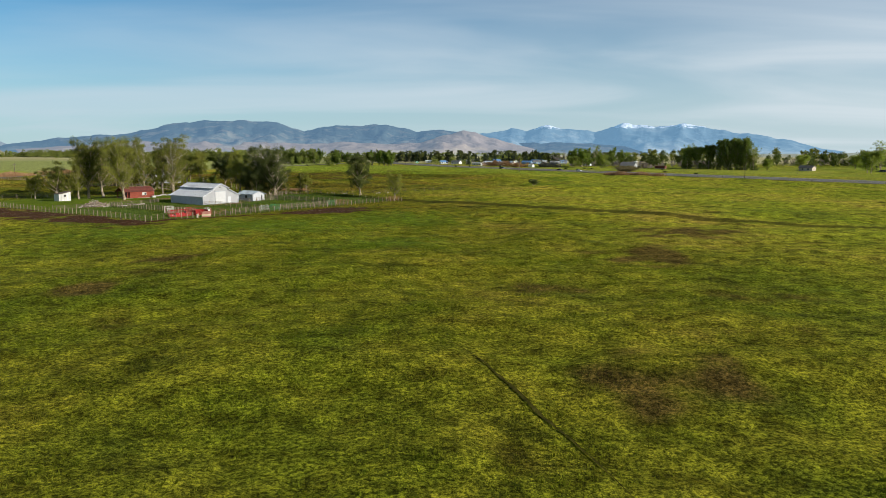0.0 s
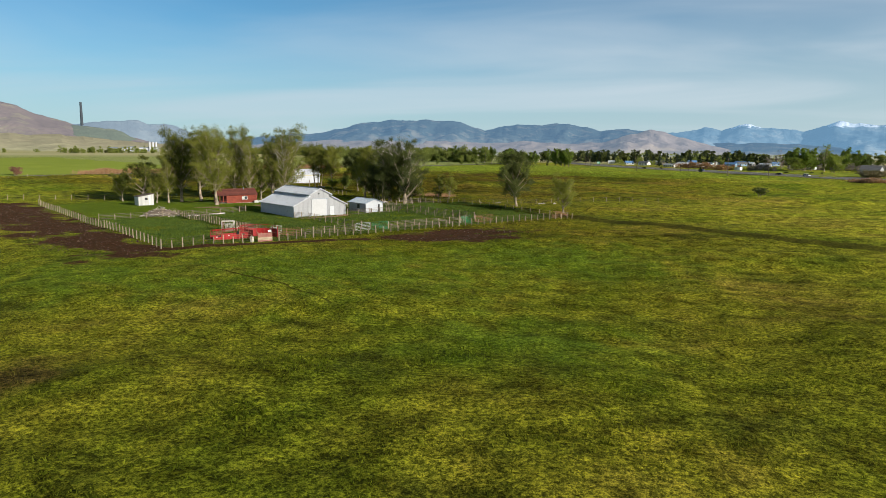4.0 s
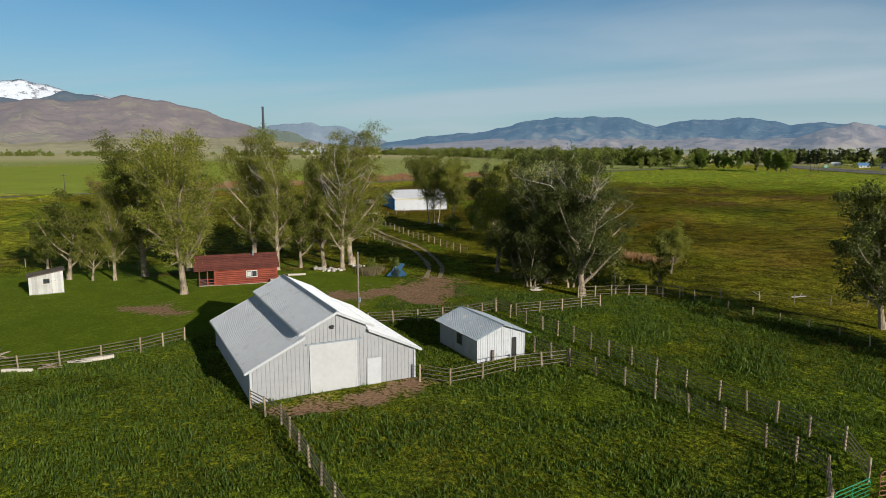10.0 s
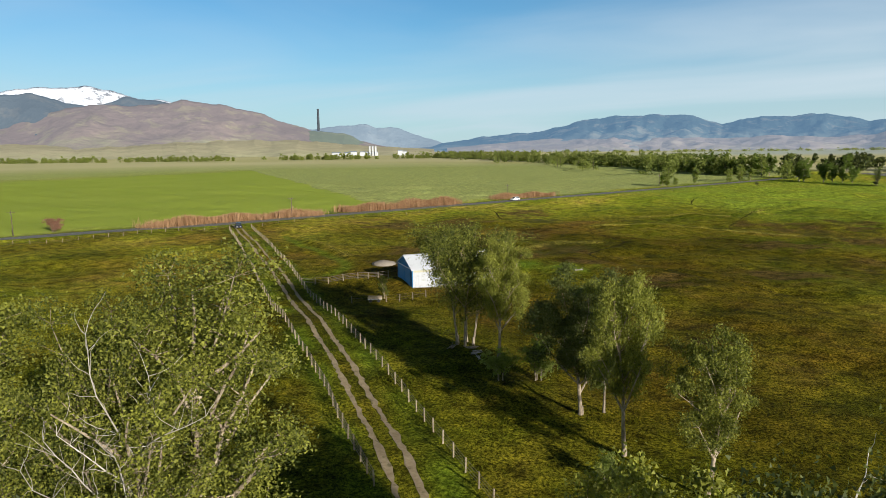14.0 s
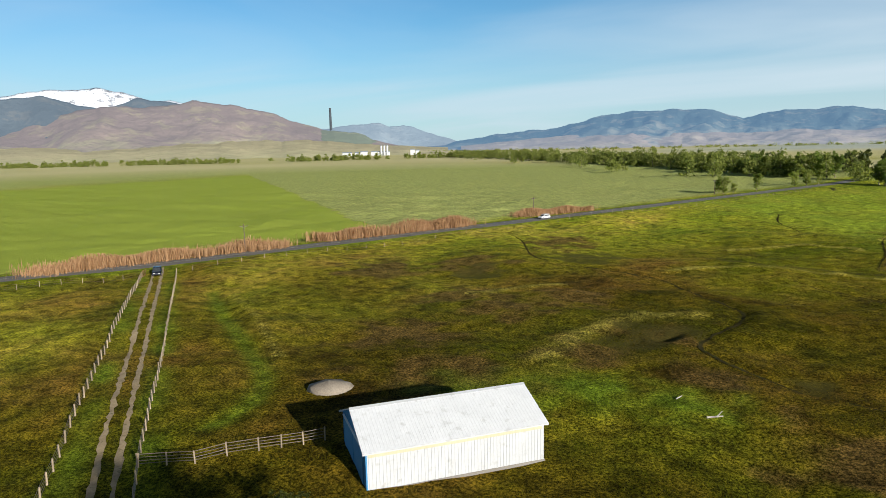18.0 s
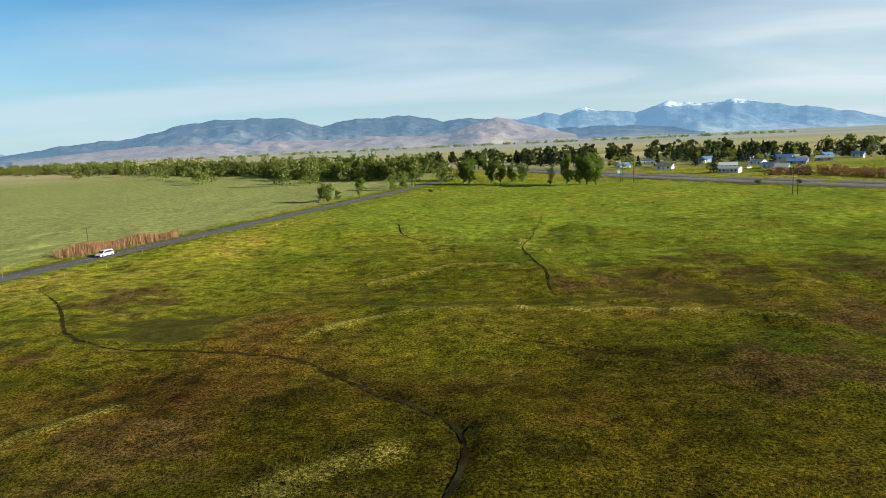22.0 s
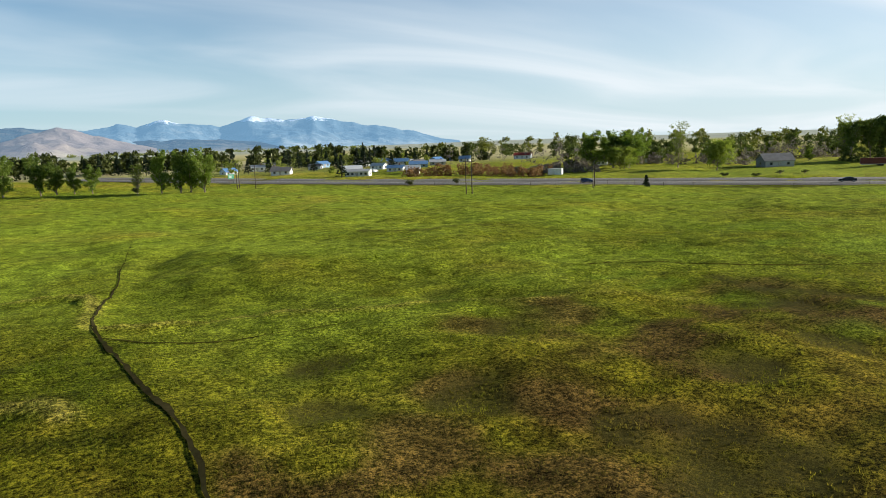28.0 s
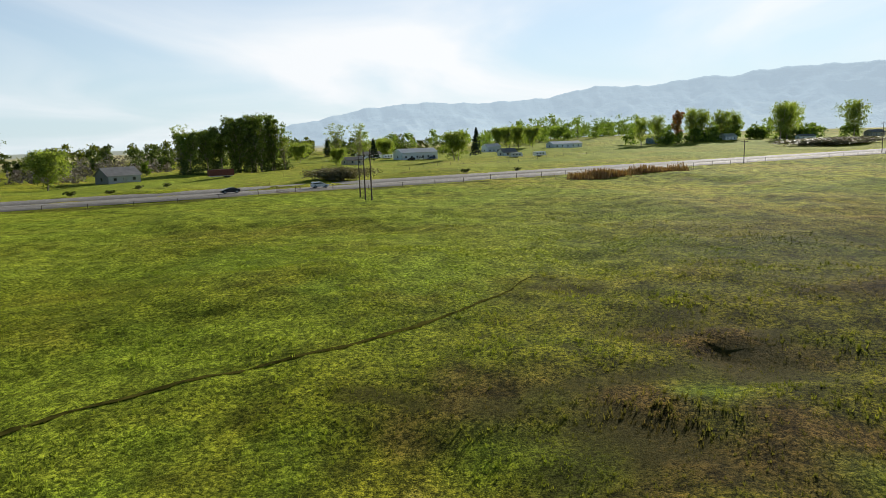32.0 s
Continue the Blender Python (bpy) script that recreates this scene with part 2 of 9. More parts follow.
def ground_mat():
    """Pasture; the mesh says where soil, ruts, creek beds, lush and sown grass lie."""
    m, t, bsdf = node_mat("pasture_ground")
    pos = t.nodes.new("ShaderNodeNewGeometry").outputs["Position"]
    n2 = noise_node(t, pos, 3.3, 5, 0.72)
    n02 = noise_node(t, pos, 11.0, 3, 0.7)
    grass, n60, n12, broad = pasture_colour(t, pos)
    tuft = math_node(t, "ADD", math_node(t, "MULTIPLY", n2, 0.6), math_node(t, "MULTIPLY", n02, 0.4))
    # dark gaps and lit tips of tufts, painted into the colour by noise
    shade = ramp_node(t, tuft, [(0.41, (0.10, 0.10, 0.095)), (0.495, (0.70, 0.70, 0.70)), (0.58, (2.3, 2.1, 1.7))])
    shade = mix_node(t, math_node(t, "ADD", math_node(t, "MULTIPLY", attr(t, "flight_shade"), 0.3), 0.7), (1.0, 1.0, 1.0), shade)
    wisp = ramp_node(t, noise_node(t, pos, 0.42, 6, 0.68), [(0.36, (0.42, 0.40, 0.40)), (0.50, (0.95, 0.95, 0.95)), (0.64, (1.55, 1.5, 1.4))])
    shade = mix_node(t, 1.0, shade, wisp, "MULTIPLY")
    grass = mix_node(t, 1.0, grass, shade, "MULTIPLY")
    # dark thatch, with shade between blades and a dark foreground painted in
    grass = mix_node(t, math_node(t, "MULTIPLY", attr(t, "flight_shade"), 0.8), grass, mix_node(t, 1.0, grass, (0.42, 0.36, 0.34), "MULTIPLY"))
    grass = mix_node(t, attr(t, "olive"), grass, mix_node(t, 1.0, grass, (0.58, 0.47, 0.50), "MULTIPLY"))
    grass = mix_node(t, 1.0, grass, (1.24, 1.24, 1.2), "MULTIPLY")
    ragged = math_node(t, "MULTIPLY", math_node(t, "SUBTRACT", n2, 0.5), 0.9)
    dry = mix_node(t, n12, (0.060, 0.040, 0.015), (0.15, 0.10, 0.032))
    drift = math_node(t, "ADD", attr(t, "brown"), math_node(t, "ADD", math_node(t, "MULTIPLY", math_node(t, "SUBTRACT", n12, 0.5), 1.3), math_node(t, "MULTIPLY", math_node(t, "SUBTRACT", n2, 0.5), 0.8)))
    grass = mix_node(t, math_node(t, "MULTIPLY", step_node(t, drift, 0.15, 0.85), 0.88), grass, mix_node(t, 1.0, dry, shade, "MULTIPLY"))
    # straw grass of the banks; it also paints their sunlit crests
    straw = mix_node(t, n12, (0.23, 0.235, 0.035), (0.38, 0.335, 0.09))
    grass = mix_node(t, math_node(t, "MULTIPLY", step_node(t, math_node(t, "ADD", attr(t, "straw"), ragged), 0.2, 0.75), 0.85), grass, mix_node(t, 1.0, straw, shade, "MULTIPLY"))
    # painted shade of scarps and hollows, also trodden and ditch grass, as dark colour
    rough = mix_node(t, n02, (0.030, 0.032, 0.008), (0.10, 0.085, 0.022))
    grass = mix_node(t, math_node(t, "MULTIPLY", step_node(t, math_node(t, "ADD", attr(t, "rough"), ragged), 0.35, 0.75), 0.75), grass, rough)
    lush = mix_node(t, n12, (0.078, 0.142, 0.012), (0.18, 0.255, 0.020))
    lush = mix_node(t, 0.8, lush, shade, "MULTIPLY")
    grass = mix_node(t, attr(t, "lush"), grass, lush)
    # greener grass, its brightness against the sun put into the colour
    backlit_meadow = mix_node(t, 0.8, mix_node(t, n12, (0.16, 0.255, 0.022), (0.31, 0.40, 0.04)), shade, "MULTIPLY")
    grass = mix_node(t, attr(t, "backlit_meadow"), grass, backlit_meadow)
    mown = mix_node(t, n12, (0.095, 0.16, 0.012), (0.165, 0.225, 0.017))
    mown = mix_node(t, 0.25, mown, shade, "MULTIPLY")
    grass = mix_node(t, attr(t, "lawn"), grass, mown)
    sown = mix_node(t, n60, (0.28, 0.37, 0.045), (0.37, 0.43, 0.075))
    sep = t.nodes.new("ShaderNodeSeparateXYZ")
    link(t, pos, sep.inputs[0])
    edge = math_node(t, "ADD", math_node(t, "MULTIPLY", math_node(t, "ADD", sep.outputs["X"], 283.0), 0.586), math_node(t, "MULTIPLY", math_node(t, "SUBTRACT", sep.outputs["Y"], 485.0), 0.811))
    edge = math_node(t, "ADD", edge, math_node(t, "MULTIPLY", math_node(t, "SUBTRACT", n12, 0.5), 8.0))
    drilled = math_node(t, "MULTIPLY", attr(t, "field"), math_node(t, "SUBTRACT", 1.0, step_node(t, edge, -1.5, 1.5)))
    grass = mix_node(t, math_node(t, "MAXIMUM", attr(t, "sown"), drilled), grass, sown)
    pale = mix_node(t, n12, (0.30, 0.37, 0.12), (0.43, 0.46, 0.18))
    pale = mix_node(t, 0.45, pale, shade, "MULTIPLY")
    grass = mix_node(t, math_node(t, "MULTIPLY", attr(t, "pale"), math_node(t, "SUBTRACT", 1.0, drilled)), grass, pale)
    # dry tan plain, paled for haze; beyond it the haze itself is painted
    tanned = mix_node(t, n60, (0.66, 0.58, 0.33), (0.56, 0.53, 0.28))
    tanned = mix_node(t, attr(t, "far_haze"), tanned, mix_node(t, noise_node(t, pos, 0.004, 4, 0.6, (0.25, 1.0, 1.0)), (0.42, 0.47, 0.44), (0.62, 0.66, 0.62)))
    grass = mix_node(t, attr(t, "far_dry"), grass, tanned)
    rough_edge = math_node(t, "ADD", attr(t, "soil"), math_node(t, "ADD", math_node(t, "MULTIPLY", math_node(t, "SUBTRACT", n2, 0.5), 1.1), math_node(t, "MULTIPLY", math_node(t, "SUBTRACT", n12, 0.53), 3.0)))
    soil = ramp_node(t, tuft, [(0.41, (0.022, 0.010, 0.007)), (0.50, (0.060, 0.023, 0.015)), (0.59, (0.135, 0.055, 0.034))])
    grass = mix_node(t, math_node(t, "MULTIPLY", step_node(t, rough_edge, 0.40, 0.60), step_node(t, attr(t, "soil"), 0.0, 0.05)), grass, soil)
    earth = ramp_node(t, tuft, [(0.42, (0.22, 0.125, 0.075)), (0.58, (0.44, 0.28, 0.18))])
    path = math_node(t, "ADD", attr(t, "path"), math_node(t, "ADD", math_node(t, "MULTIPLY", math_node(t, "SUBTRACT", n2, 0.5), 1.4), math_node(t, "MULTIPLY", math_node(t, "SUBTRACT", noise_node(t, pos, 0.3, 4, 0.6), 0.5), 1.9)))
    grass = mix_node(t, math_node(t, "MULTIPLY", step_node(t, path, 0.35, 0.65), step_node(t, attr(t, "path"), 0.0, 0.05)), grass, earth)
    wet = math_node(t, "ADD", attr(t, "creek"), math_node(t, "MULTIPLY", math_node(t, "SUBTRACT", n2, 0.5), 0.5))
    grass = mix_node(t, step_node(t, wet, 0.8, 0.95), grass, (0.022, 0.020, 0.012))
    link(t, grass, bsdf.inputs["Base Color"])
    bsdf.inputs["Roughness"].default_value = 0.95
    bsdf.inputs["Specular IOR Level"].default_value = 0.02
    # the down of grass heads shines when the sun stands behind it
    bsdf.inputs["Sheen Weight"].default_value, bsdf.inputs["Sheen Roughness"].default_value = 0.02, 0.40
    bsdf.inputs["Sheen Tint"].default_value = (0.60, 0.72, 0.16, 1)
    h = math_node(t, "ADD", math_node(t, "MULTIPLY", n2, 1.0), math_node(t, "MULTIPLY", n02, 0.35))
    bump_node(t, bsdf, h, 1.0, 0.16)
    return m


def tuft_mat(name):
    """Blades in the colours of the pasture round them, each clump lighter or darker."""
    m, t, bsdf = node_mat(name)
    geo = t.nodes.new("ShaderNodeNewGeometry")
    grass = pasture_colour(t, geo.outputs["Position"])[0]
    grass = mix_node(t, attr(t, "olive"), grass, mix_node(t, 1.0, grass, (0.66, 0.55, 0.55), "MULTIPLY"))
    grass = mix_node(t, 1.0, grass, (0.98, 0.98, 0.94), "MULTIPLY")
    grass = mix_node(t, attr(t, "lush"), grass, (0.18, 0.26, 0.018))
    grass = mix_node(t, attr(t, "backlit_meadow"), grass, (0.165, 0.24, 0.022))
    grass = mix_node(t, math_node(t, "MULTIPLY", attr(t, "brown"), 0.8), grass, (0.12, 0.085, 0.028))
    grass = mix_node(t, math_node(t, "MULTIPLY", attr(t, "straw"), 0.85), grass, (0.38, 0.355, 0.085))
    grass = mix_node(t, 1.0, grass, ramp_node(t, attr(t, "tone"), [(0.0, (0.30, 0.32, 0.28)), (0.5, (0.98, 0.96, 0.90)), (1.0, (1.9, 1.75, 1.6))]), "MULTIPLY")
    link(t, grass, bsdf.inputs["Base Color"])
    bsdf.inputs["Roughness"].default_value = 0.7
    bsdf.inputs["Specular IOR Level"].default_value = 0.04
    tr = t.nodes.new("ShaderNodeBsdfTranslucent")
    link(t, grass, tr.inputs["Color"])
    mx = t.nodes.new("ShaderNodeMixShader")
    mx.inputs[0].default_value = 0.62
    link(t, bsdf.outputs[0], mx.inputs[1])
    link(t, tr.outputs[0], mx.inputs[2])
    link(t, mx.outputs[0], t.nodes["Material Output"].inputs["Surface"])
    return m


def mountain_mat(name, low, mid, high, snow=0.0, haze=(0.18, 0.30, 0.46), glow=0.25, patchy=0.7):
    """Far slopes: bare grass below, timber above, snow at the top; haze is put in as emission of the slopes."""
    m, t, bsdf = node_mat(name)
    pos = t.nodes.new("ShaderNodeNewGeometry").outputs["Position"]
    lift = attr(t, "lift")
    n1 = noise_node(t, pos, 0.004, 6, 0.62)
    n2 = noise_node(t, pos, 0.02, 5, 0.65)
    k = math_node(t, "ADD", lift, math_node(t, "MULTIPLY", math_node(t, "SUBTRACT", n1, 0.5), 1.1))
    col = ramp_node(t, k, [(0.12, low), (0.42, mid), (0.62, high)])
    col = mix_node(t, math_node(t, "MULTIPLY", step_node(t, noise_node(t, pos, 0.0075, 6, 0.7), 0.52, 0.60), patchy), col, low)
    wide = step_node(t, noise_node(t, pos, 0.0022, 5, 0.6), 0.47, 0.58)
    col = mix_node(t, math_node(t, "MULTIPLY", wide, patchy * 0.8), col, tuple(0.62 * c for c in high))
    spots = step_node(t, n2, 0.53, 0.62)
    col = mix_node(t, math_node(t, "MULTIPLY", spots, 0.75 * patchy), col, tuple(0.45 * c for c in mid))
    if snow:
        s = math_node(t, "ADD", attr(t, "snow"), math_node(t, "MULTIPLY", math_node(t, "SUBTRACT", n2, 0.5), 1.3))
        s = math_node(t, "ADD", s, math_node(t, "MULTIPLY", math_node(t, "SUBTRACT", n1, 0.5), 0.8))
        col = mix_node(t, step_node(t, s, 1.02 - snow, 1.16 - snow), col, (0.60, 0.64, 0.71))
    link(t, col, bsdf.inputs["Base Color"])
    bsdf.inputs["Roughness"].default_value = 1.0
    bsdf.inputs["Specular IOR Level"].default_value = 0.0
    # haze of distance, added as an even glow of the surface
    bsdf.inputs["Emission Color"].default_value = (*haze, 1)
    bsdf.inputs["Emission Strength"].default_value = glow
    bump_node(t, bsdf, n2, 0.45, 40.0)
    return m


MAT = {}
MAT["ground"] = ground_mat()
MAT["tuft"] = tuft_mat("grass_tuft")
MAT["tuft_lush"] = leaf_mat("lush_grass_tuft", (0.030, 0.066, 0.010), (0.155, 0.225, 0.030), 0.36)
MAT["leaf"] = leaf_mat("cottonwood_leaf", (0.040, 0.056, 0.010), (0.33, 0.34, 0.055), 0.3)
MAT["leaf_yellow"] = leaf_mat("young_willow_leaf", (0.17, 0.21, 0.05), (0.42, 0.45, 0.13), 0.6)
MAT["leaf_dark"] = leaf_mat("dark_broad_leaf", (0.024, 0.038, 0.010), (0.135, 0.155, 0.036), 0.22)
MAT["needle"] = leaf_mat("spruce_needle", (0.012, 0.026, 0.012), (0.04, 0.065, 0.03), 0.1)
MAT["leaf_far"] = leaf_mat("far_cottonwood_leaf", (0.09, 0.12, 0.026), (0.36, 0.39, 0.10), 0.45)
MAT["leaf_poplar"] = leaf_mat("fresh_poplar_leaf", (0.10, 0.145, 0.035), (0.30, 0.37, 0.09), 0.6)
MAT["leaf_town"] = leaf_mat("garden_tree_leaf", (0.045, 0.068, 0.018), (0.20, 0.235, 0.06), 0.35)
MAT["leaf_grand"] = leaf_mat("tall_poplar_leaf", (0.07, 0.095, 0.022), (0.27, 0.33, 0.08), 0.45)
MAT["leaf_orange"] = leaf_mat("orange_budding_leaf", (0.24, 0.09, 0.03), (0.52, 0.24, 0.08), 0.35)
MAT["twig"] = leaf_mat("bare_twig", (0.15, 0.12, 0.11), (0.32, 0.27, 0.25), 0.1)
MAT["reed"] = leaf_mat("dry_willow_stem", (0.25, 0.125, 0.06), (0.50, 0.31, 0.17), 0.25)
MAT["sage"] = leaf_mat("dry_shrub", (0.13, 0.105, 0.055), (0.30, 0.25, 0.14), 0.2)
MAT["bark"] = surf("cottonwood_bark", (0.085, 0.062, 0.042), (0.56, 0.46, 0.335), 7, 0.9, 0.9, bump=1.0, dist=0.16, stretch=(1, 1, 0.22))
MAT["bark_dark"] = surf("shaded_bark", (0.07, 0.055, 0.045), (0.20, 0.16, 0.13), 5, 0.7, 0.9, bump=0.8, dist=0.05, stretch=(1, 1, 0.25))
MAT["dead_wood"] = surf("bleached_dead_wood", (0.38, 0.34, 0.29), (0.66, 0.61, 0.54), 6, 1, 0.85, bump=0.4)
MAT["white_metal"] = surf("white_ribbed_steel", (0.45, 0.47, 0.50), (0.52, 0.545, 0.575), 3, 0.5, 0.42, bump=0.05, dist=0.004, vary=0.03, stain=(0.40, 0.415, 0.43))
# lighter than the wall steel: sky shine on the roofs put into the colour
MAT["white_roof"] = surf("sky_lit_white_roofing", (0.62, 0.65, 0.69), (0.72, 0.75, 0.79), 3, 0.5, 0.36, bump=0.05, dist=0.004, vary=0.03, stain=(0.55, 0.575, 0.60))
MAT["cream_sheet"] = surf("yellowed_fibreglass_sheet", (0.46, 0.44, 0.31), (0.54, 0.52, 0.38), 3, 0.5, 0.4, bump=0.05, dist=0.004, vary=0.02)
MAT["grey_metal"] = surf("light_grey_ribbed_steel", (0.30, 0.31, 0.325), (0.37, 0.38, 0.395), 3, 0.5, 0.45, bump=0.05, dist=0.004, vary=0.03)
MAT["blue_metal"] = surf("pale_blue_steel", (0.045, 0.20, 0.40), (0.07, 0.25, 0.47), 3, 0.5, 0.45, bump=0.05, dist=0.004, vary=0.03)
MAT["door_grey"] = surf("light_grey_door_steel", (0.42, 0.43, 0.44), (0.49, 0.50, 0.51), 3, 0.5, 0.45, bump=0.05, dist=0.004, vary=0.03)
MAT["galv"] = surf("weathered_galvanised_sheet", (0.20, 0.25, 0.30), (0.30, 0.36, 0.42), 4, 0.8, 0.5, metal=0.15, bump=0.1, dist=0.004, vary=0.06, stain=(0.45, 0.43, 0.41))
MAT["white_paint"] = surf("white_painted_board", (0.42, 0.42, 0.41), (0.58, 0.58, 0.56), 9, 1.5, 0.6, bump=0.15, stain=(0.36, 0.34, 0.31))
MAT["log_red"] = surf("red_stained_log", (0.16, 0.035, 0.022), (0.31, 0.075, 0.045), 6, 0.8, 0.75, bump=0.5, stretch=(0.2, 1, 1), vary=0.2)
MAT["roof_red"] = surf("rust_red_roofing", (0.10, 0.032, 0.026), (0.19, 0.06, 0.045), 7, 0.9, 0.8, bump=0.4, vary=0.15, stain=(0.07, 0.035, 0.03))
MAT["red_paint"] = surf("red_painted_steel", (0.22, 0.012, 0.013), (0.37, 0.022, 0.022), 5, 0.9, 0.45, bump=0.1, vary=0.08, stain=(0.30, 0.05, 0.035))
MAT["faded_red"] = surf("faded_red_steel", (0.20, 0.075, 0.055), (0.34, 0.15, 0.115), 5, 0.9, 0.6, bump=0.15, vary=0.1)
MAT["white_pipe"] = surf("chipped_white_pipe", (0.50, 0.47, 0.40), (0.72, 0.69, 0.62), 9, 2, 0.55, bump=0.1, vary=0.1)
MAT["green_pipe"] = surf("green_gate_pipe", (0.018, 0.20, 0.085), (0.03, 0.30, 0.13), 6, 1, 0.45, bump=0.05, vary=0.1)
MAT["pale_pipe"] = surf("pale_galvanised_pipe", (0.46, 0.50, 0.46), (0.66, 0.70, 0.66), 8, 1, 0.45, metal=0.3, bump=0.05)
MAT["rust_pipe"] = surf("rusted_pipe", (0.22, 0.075, 0.045), (0.42, 0.19, 0.13), 8, 1, 0.7, bump=0.1)
MAT["post"] = surf("pale_cedar_post", (0.19, 0.145, 0.095), (0.42, 0.345, 0.24), 9, 1, 0.85, bump=0.4, stretch=(1, 1, 0.2), vary=0.3)
def striped_mat():
    """Red and white bands wound round a post."""
    m, t, bsdf = node_mat("red_white_striped_post")
    co = t.nodes.new("ShaderNodeTexCoord").outputs["Object"]
    sep = t.nodes.new("ShaderNodeSeparateXYZ")
    link(t, co, sep.inputs[0])
    band = math_node(t, "FRACT", math_node(t, "ADD", math_node(t, "MULTIPLY", sep.outputs["Z"], 3.2), math_node(t, "MULTIPLY", sep.outputs["X"], 4.0)))
    col = mix_node(t, math_node(t, "GREATER_THAN", band, 0.5), (0.36, 0.055, 0.04), (0.52, 0.47, 0.40))
    link(t, mix_node(t, 0.5, col, ramp_node(t, noise_node(t, co, 14, 4), [(0.35, (0.5, 0.5, 0.5)), (0.6, (1, 1, 1))]), "MULTIPLY"), bsdf.inputs["Base Color"])
    bsdf.inputs["Roughness"].default_value = 0.8
    return m


MAT["striped"] = striped_mat()
MAT["rail"] = surf("grey_fence_rail", (0.10, 0.08, 0.06), (0.24, 0.20, 0.16), 9, 1, 0.85, bump=0.4, stretch=(0.2, 1, 1), vary=0.25)
MAT["wire"] = surf("fence_wire", (0.15, 0.10, 0.075), (0.30, 0.215, 0.16), 20, 2, 0.5, metal=0.6, bump=0)
MAT["pole"] = surf("tarred_utility_pole", (0.045, 0.035, 0.028), (0.14, 0.105, 0.08), 8, 1, 0.85, bump=0.4, stretch=(1, 1, 0.2))
MAT["rock"] = surf("pale_field_stone", (0.42, 0.38, 0.33), (0.76, 0.72, 0.66), 4, 0.9, 0.9, bump=0.7, dist=0.05, vary=0.3)
MAT["asphalt"] = surf("worn_asphalt", (0.11, 0.107, 0.10), (0.20, 0.192, 0.18), 14, 0.15, 0.9, bump=0.2, vary=0, stain=(0.085, 0.083, 0.08))
MAT["concrete"] = surf("sun_bleached_highway", (0.17, 0.16, 0.145), (0.27, 0.255, 0.23), 8, 0.1, 0.9, bump=0.1, vary=0)
MAT["line_white"] = surf("worn_white_line", (0.55, 0.55, 0.53), (0.75, 0.75, 0.72), 6, 1, 0.8, bump=0, vary=0)
MAT["gravel"] = surf("grey_road_shoulder", (0.17, 0.145, 0.115), (0.32, 0.28, 0.23), 5, 0.4, 0.95, bump=0.4, vary=0)
# one dark colour for painted shade of openings and for plain dark parts
MAT["dark"] = surf("shade_and_dark_trim", (0.012, 0.012, 0.013), (0.03, 0.03, 0.03), 5, 1, 0.7, bump=0)
MAT["glass"] = surf("window_glass", (0.02, 0.025, 0.03), (0.05, 0.06, 0.07), 2, 0.5, 0.06, bump=0, vary=0.2)
MAT["tyre"] = surf("tyre_rubber", (0.012, 0.012, 0.012), (0.03, 0.03, 0.03), 9, 2, 0.85, bump=0.2)
MAT["car_white"] = surf("white_car_paint", (0.74, 0.74, 0.74), (0.80, 0.80, 0.80), 1, 0.3, 0.22, bump=0, vary=0.04)
MAT["car_dark"] = surf("dark_blue_car_paint", (0.012, 0.016, 0.028), (0.03, 0.036, 0.055), 1, 0.3, 0.2, bump=0, vary=0.2)
MAT["car_blue"] = surf("blue_car_paint", (0.03, 0.06, 0.15), (0.05, 0.09, 0.22), 1, 0.3, 0.22, bump=0, vary=0.1)
MAT["house_white"] = surf("white_house_siding", (0.76, 0.78, 0.79), (0.86, 0.87, 0.88), 5, 0.4, 0.65, bump=0.1)
MAT["house_blue"] = surf("blue_siding", (0.16, 0.28, 0.44), (0.28, 0.42, 0.60), 5, 0.4, 0.65, bump=0.1)
MAT["house_tan"] = surf("tan_siding", (0.36, 0.31, 0.25), (0.52, 0.46, 0.38), 5, 0.4, 0.7, bump=0.1)
MAT["house_grey"] = surf("grey_siding", (0.26, 0.27, 0.29), (0.38, 0.39, 0.41), 5, 0.4, 0.7, bump=0.1)
MAT["roof_grey"] = surf("grey_shingle_roof", (0.14, 0.14, 0.145), (0.27, 0.27, 0.275), 6, 0.5, 0.85, bump=0.3)
MAT["roof_blue"] = surf("blue_metal_roof", (0.09, 0.20, 0.40), (0.16, 0.31, 0.55), 4, 0.5, 0.5, bump=0.1)
MAT["roof_pale"] = surf("pale_metal_roof", (0.52, 0.55, 0.58), (0.68, 0.71, 0.74), 4, 0.5, 0.45, bump=0.1)
MAT["roof_bright_red"] = surf("bright_red_roof", (0.36, 0.05, 0.04), (0.52, 0.09, 0.07), 4, 0.5, 0.6, bump=0.1)
MAT["stack"] = surf("dark_brick_chimney", (0.035, 0.045, 0.055), (0.07, 0.085, 0.10), 0.3, 0.02, 0.9, bump=0.2, dist=0.5)
MAT["sign_green"] = surf("green_road_sign", (0.02, 0.16, 0.09), (0.03, 0.22, 0.12), 4, 1, 0.5, bump=0)


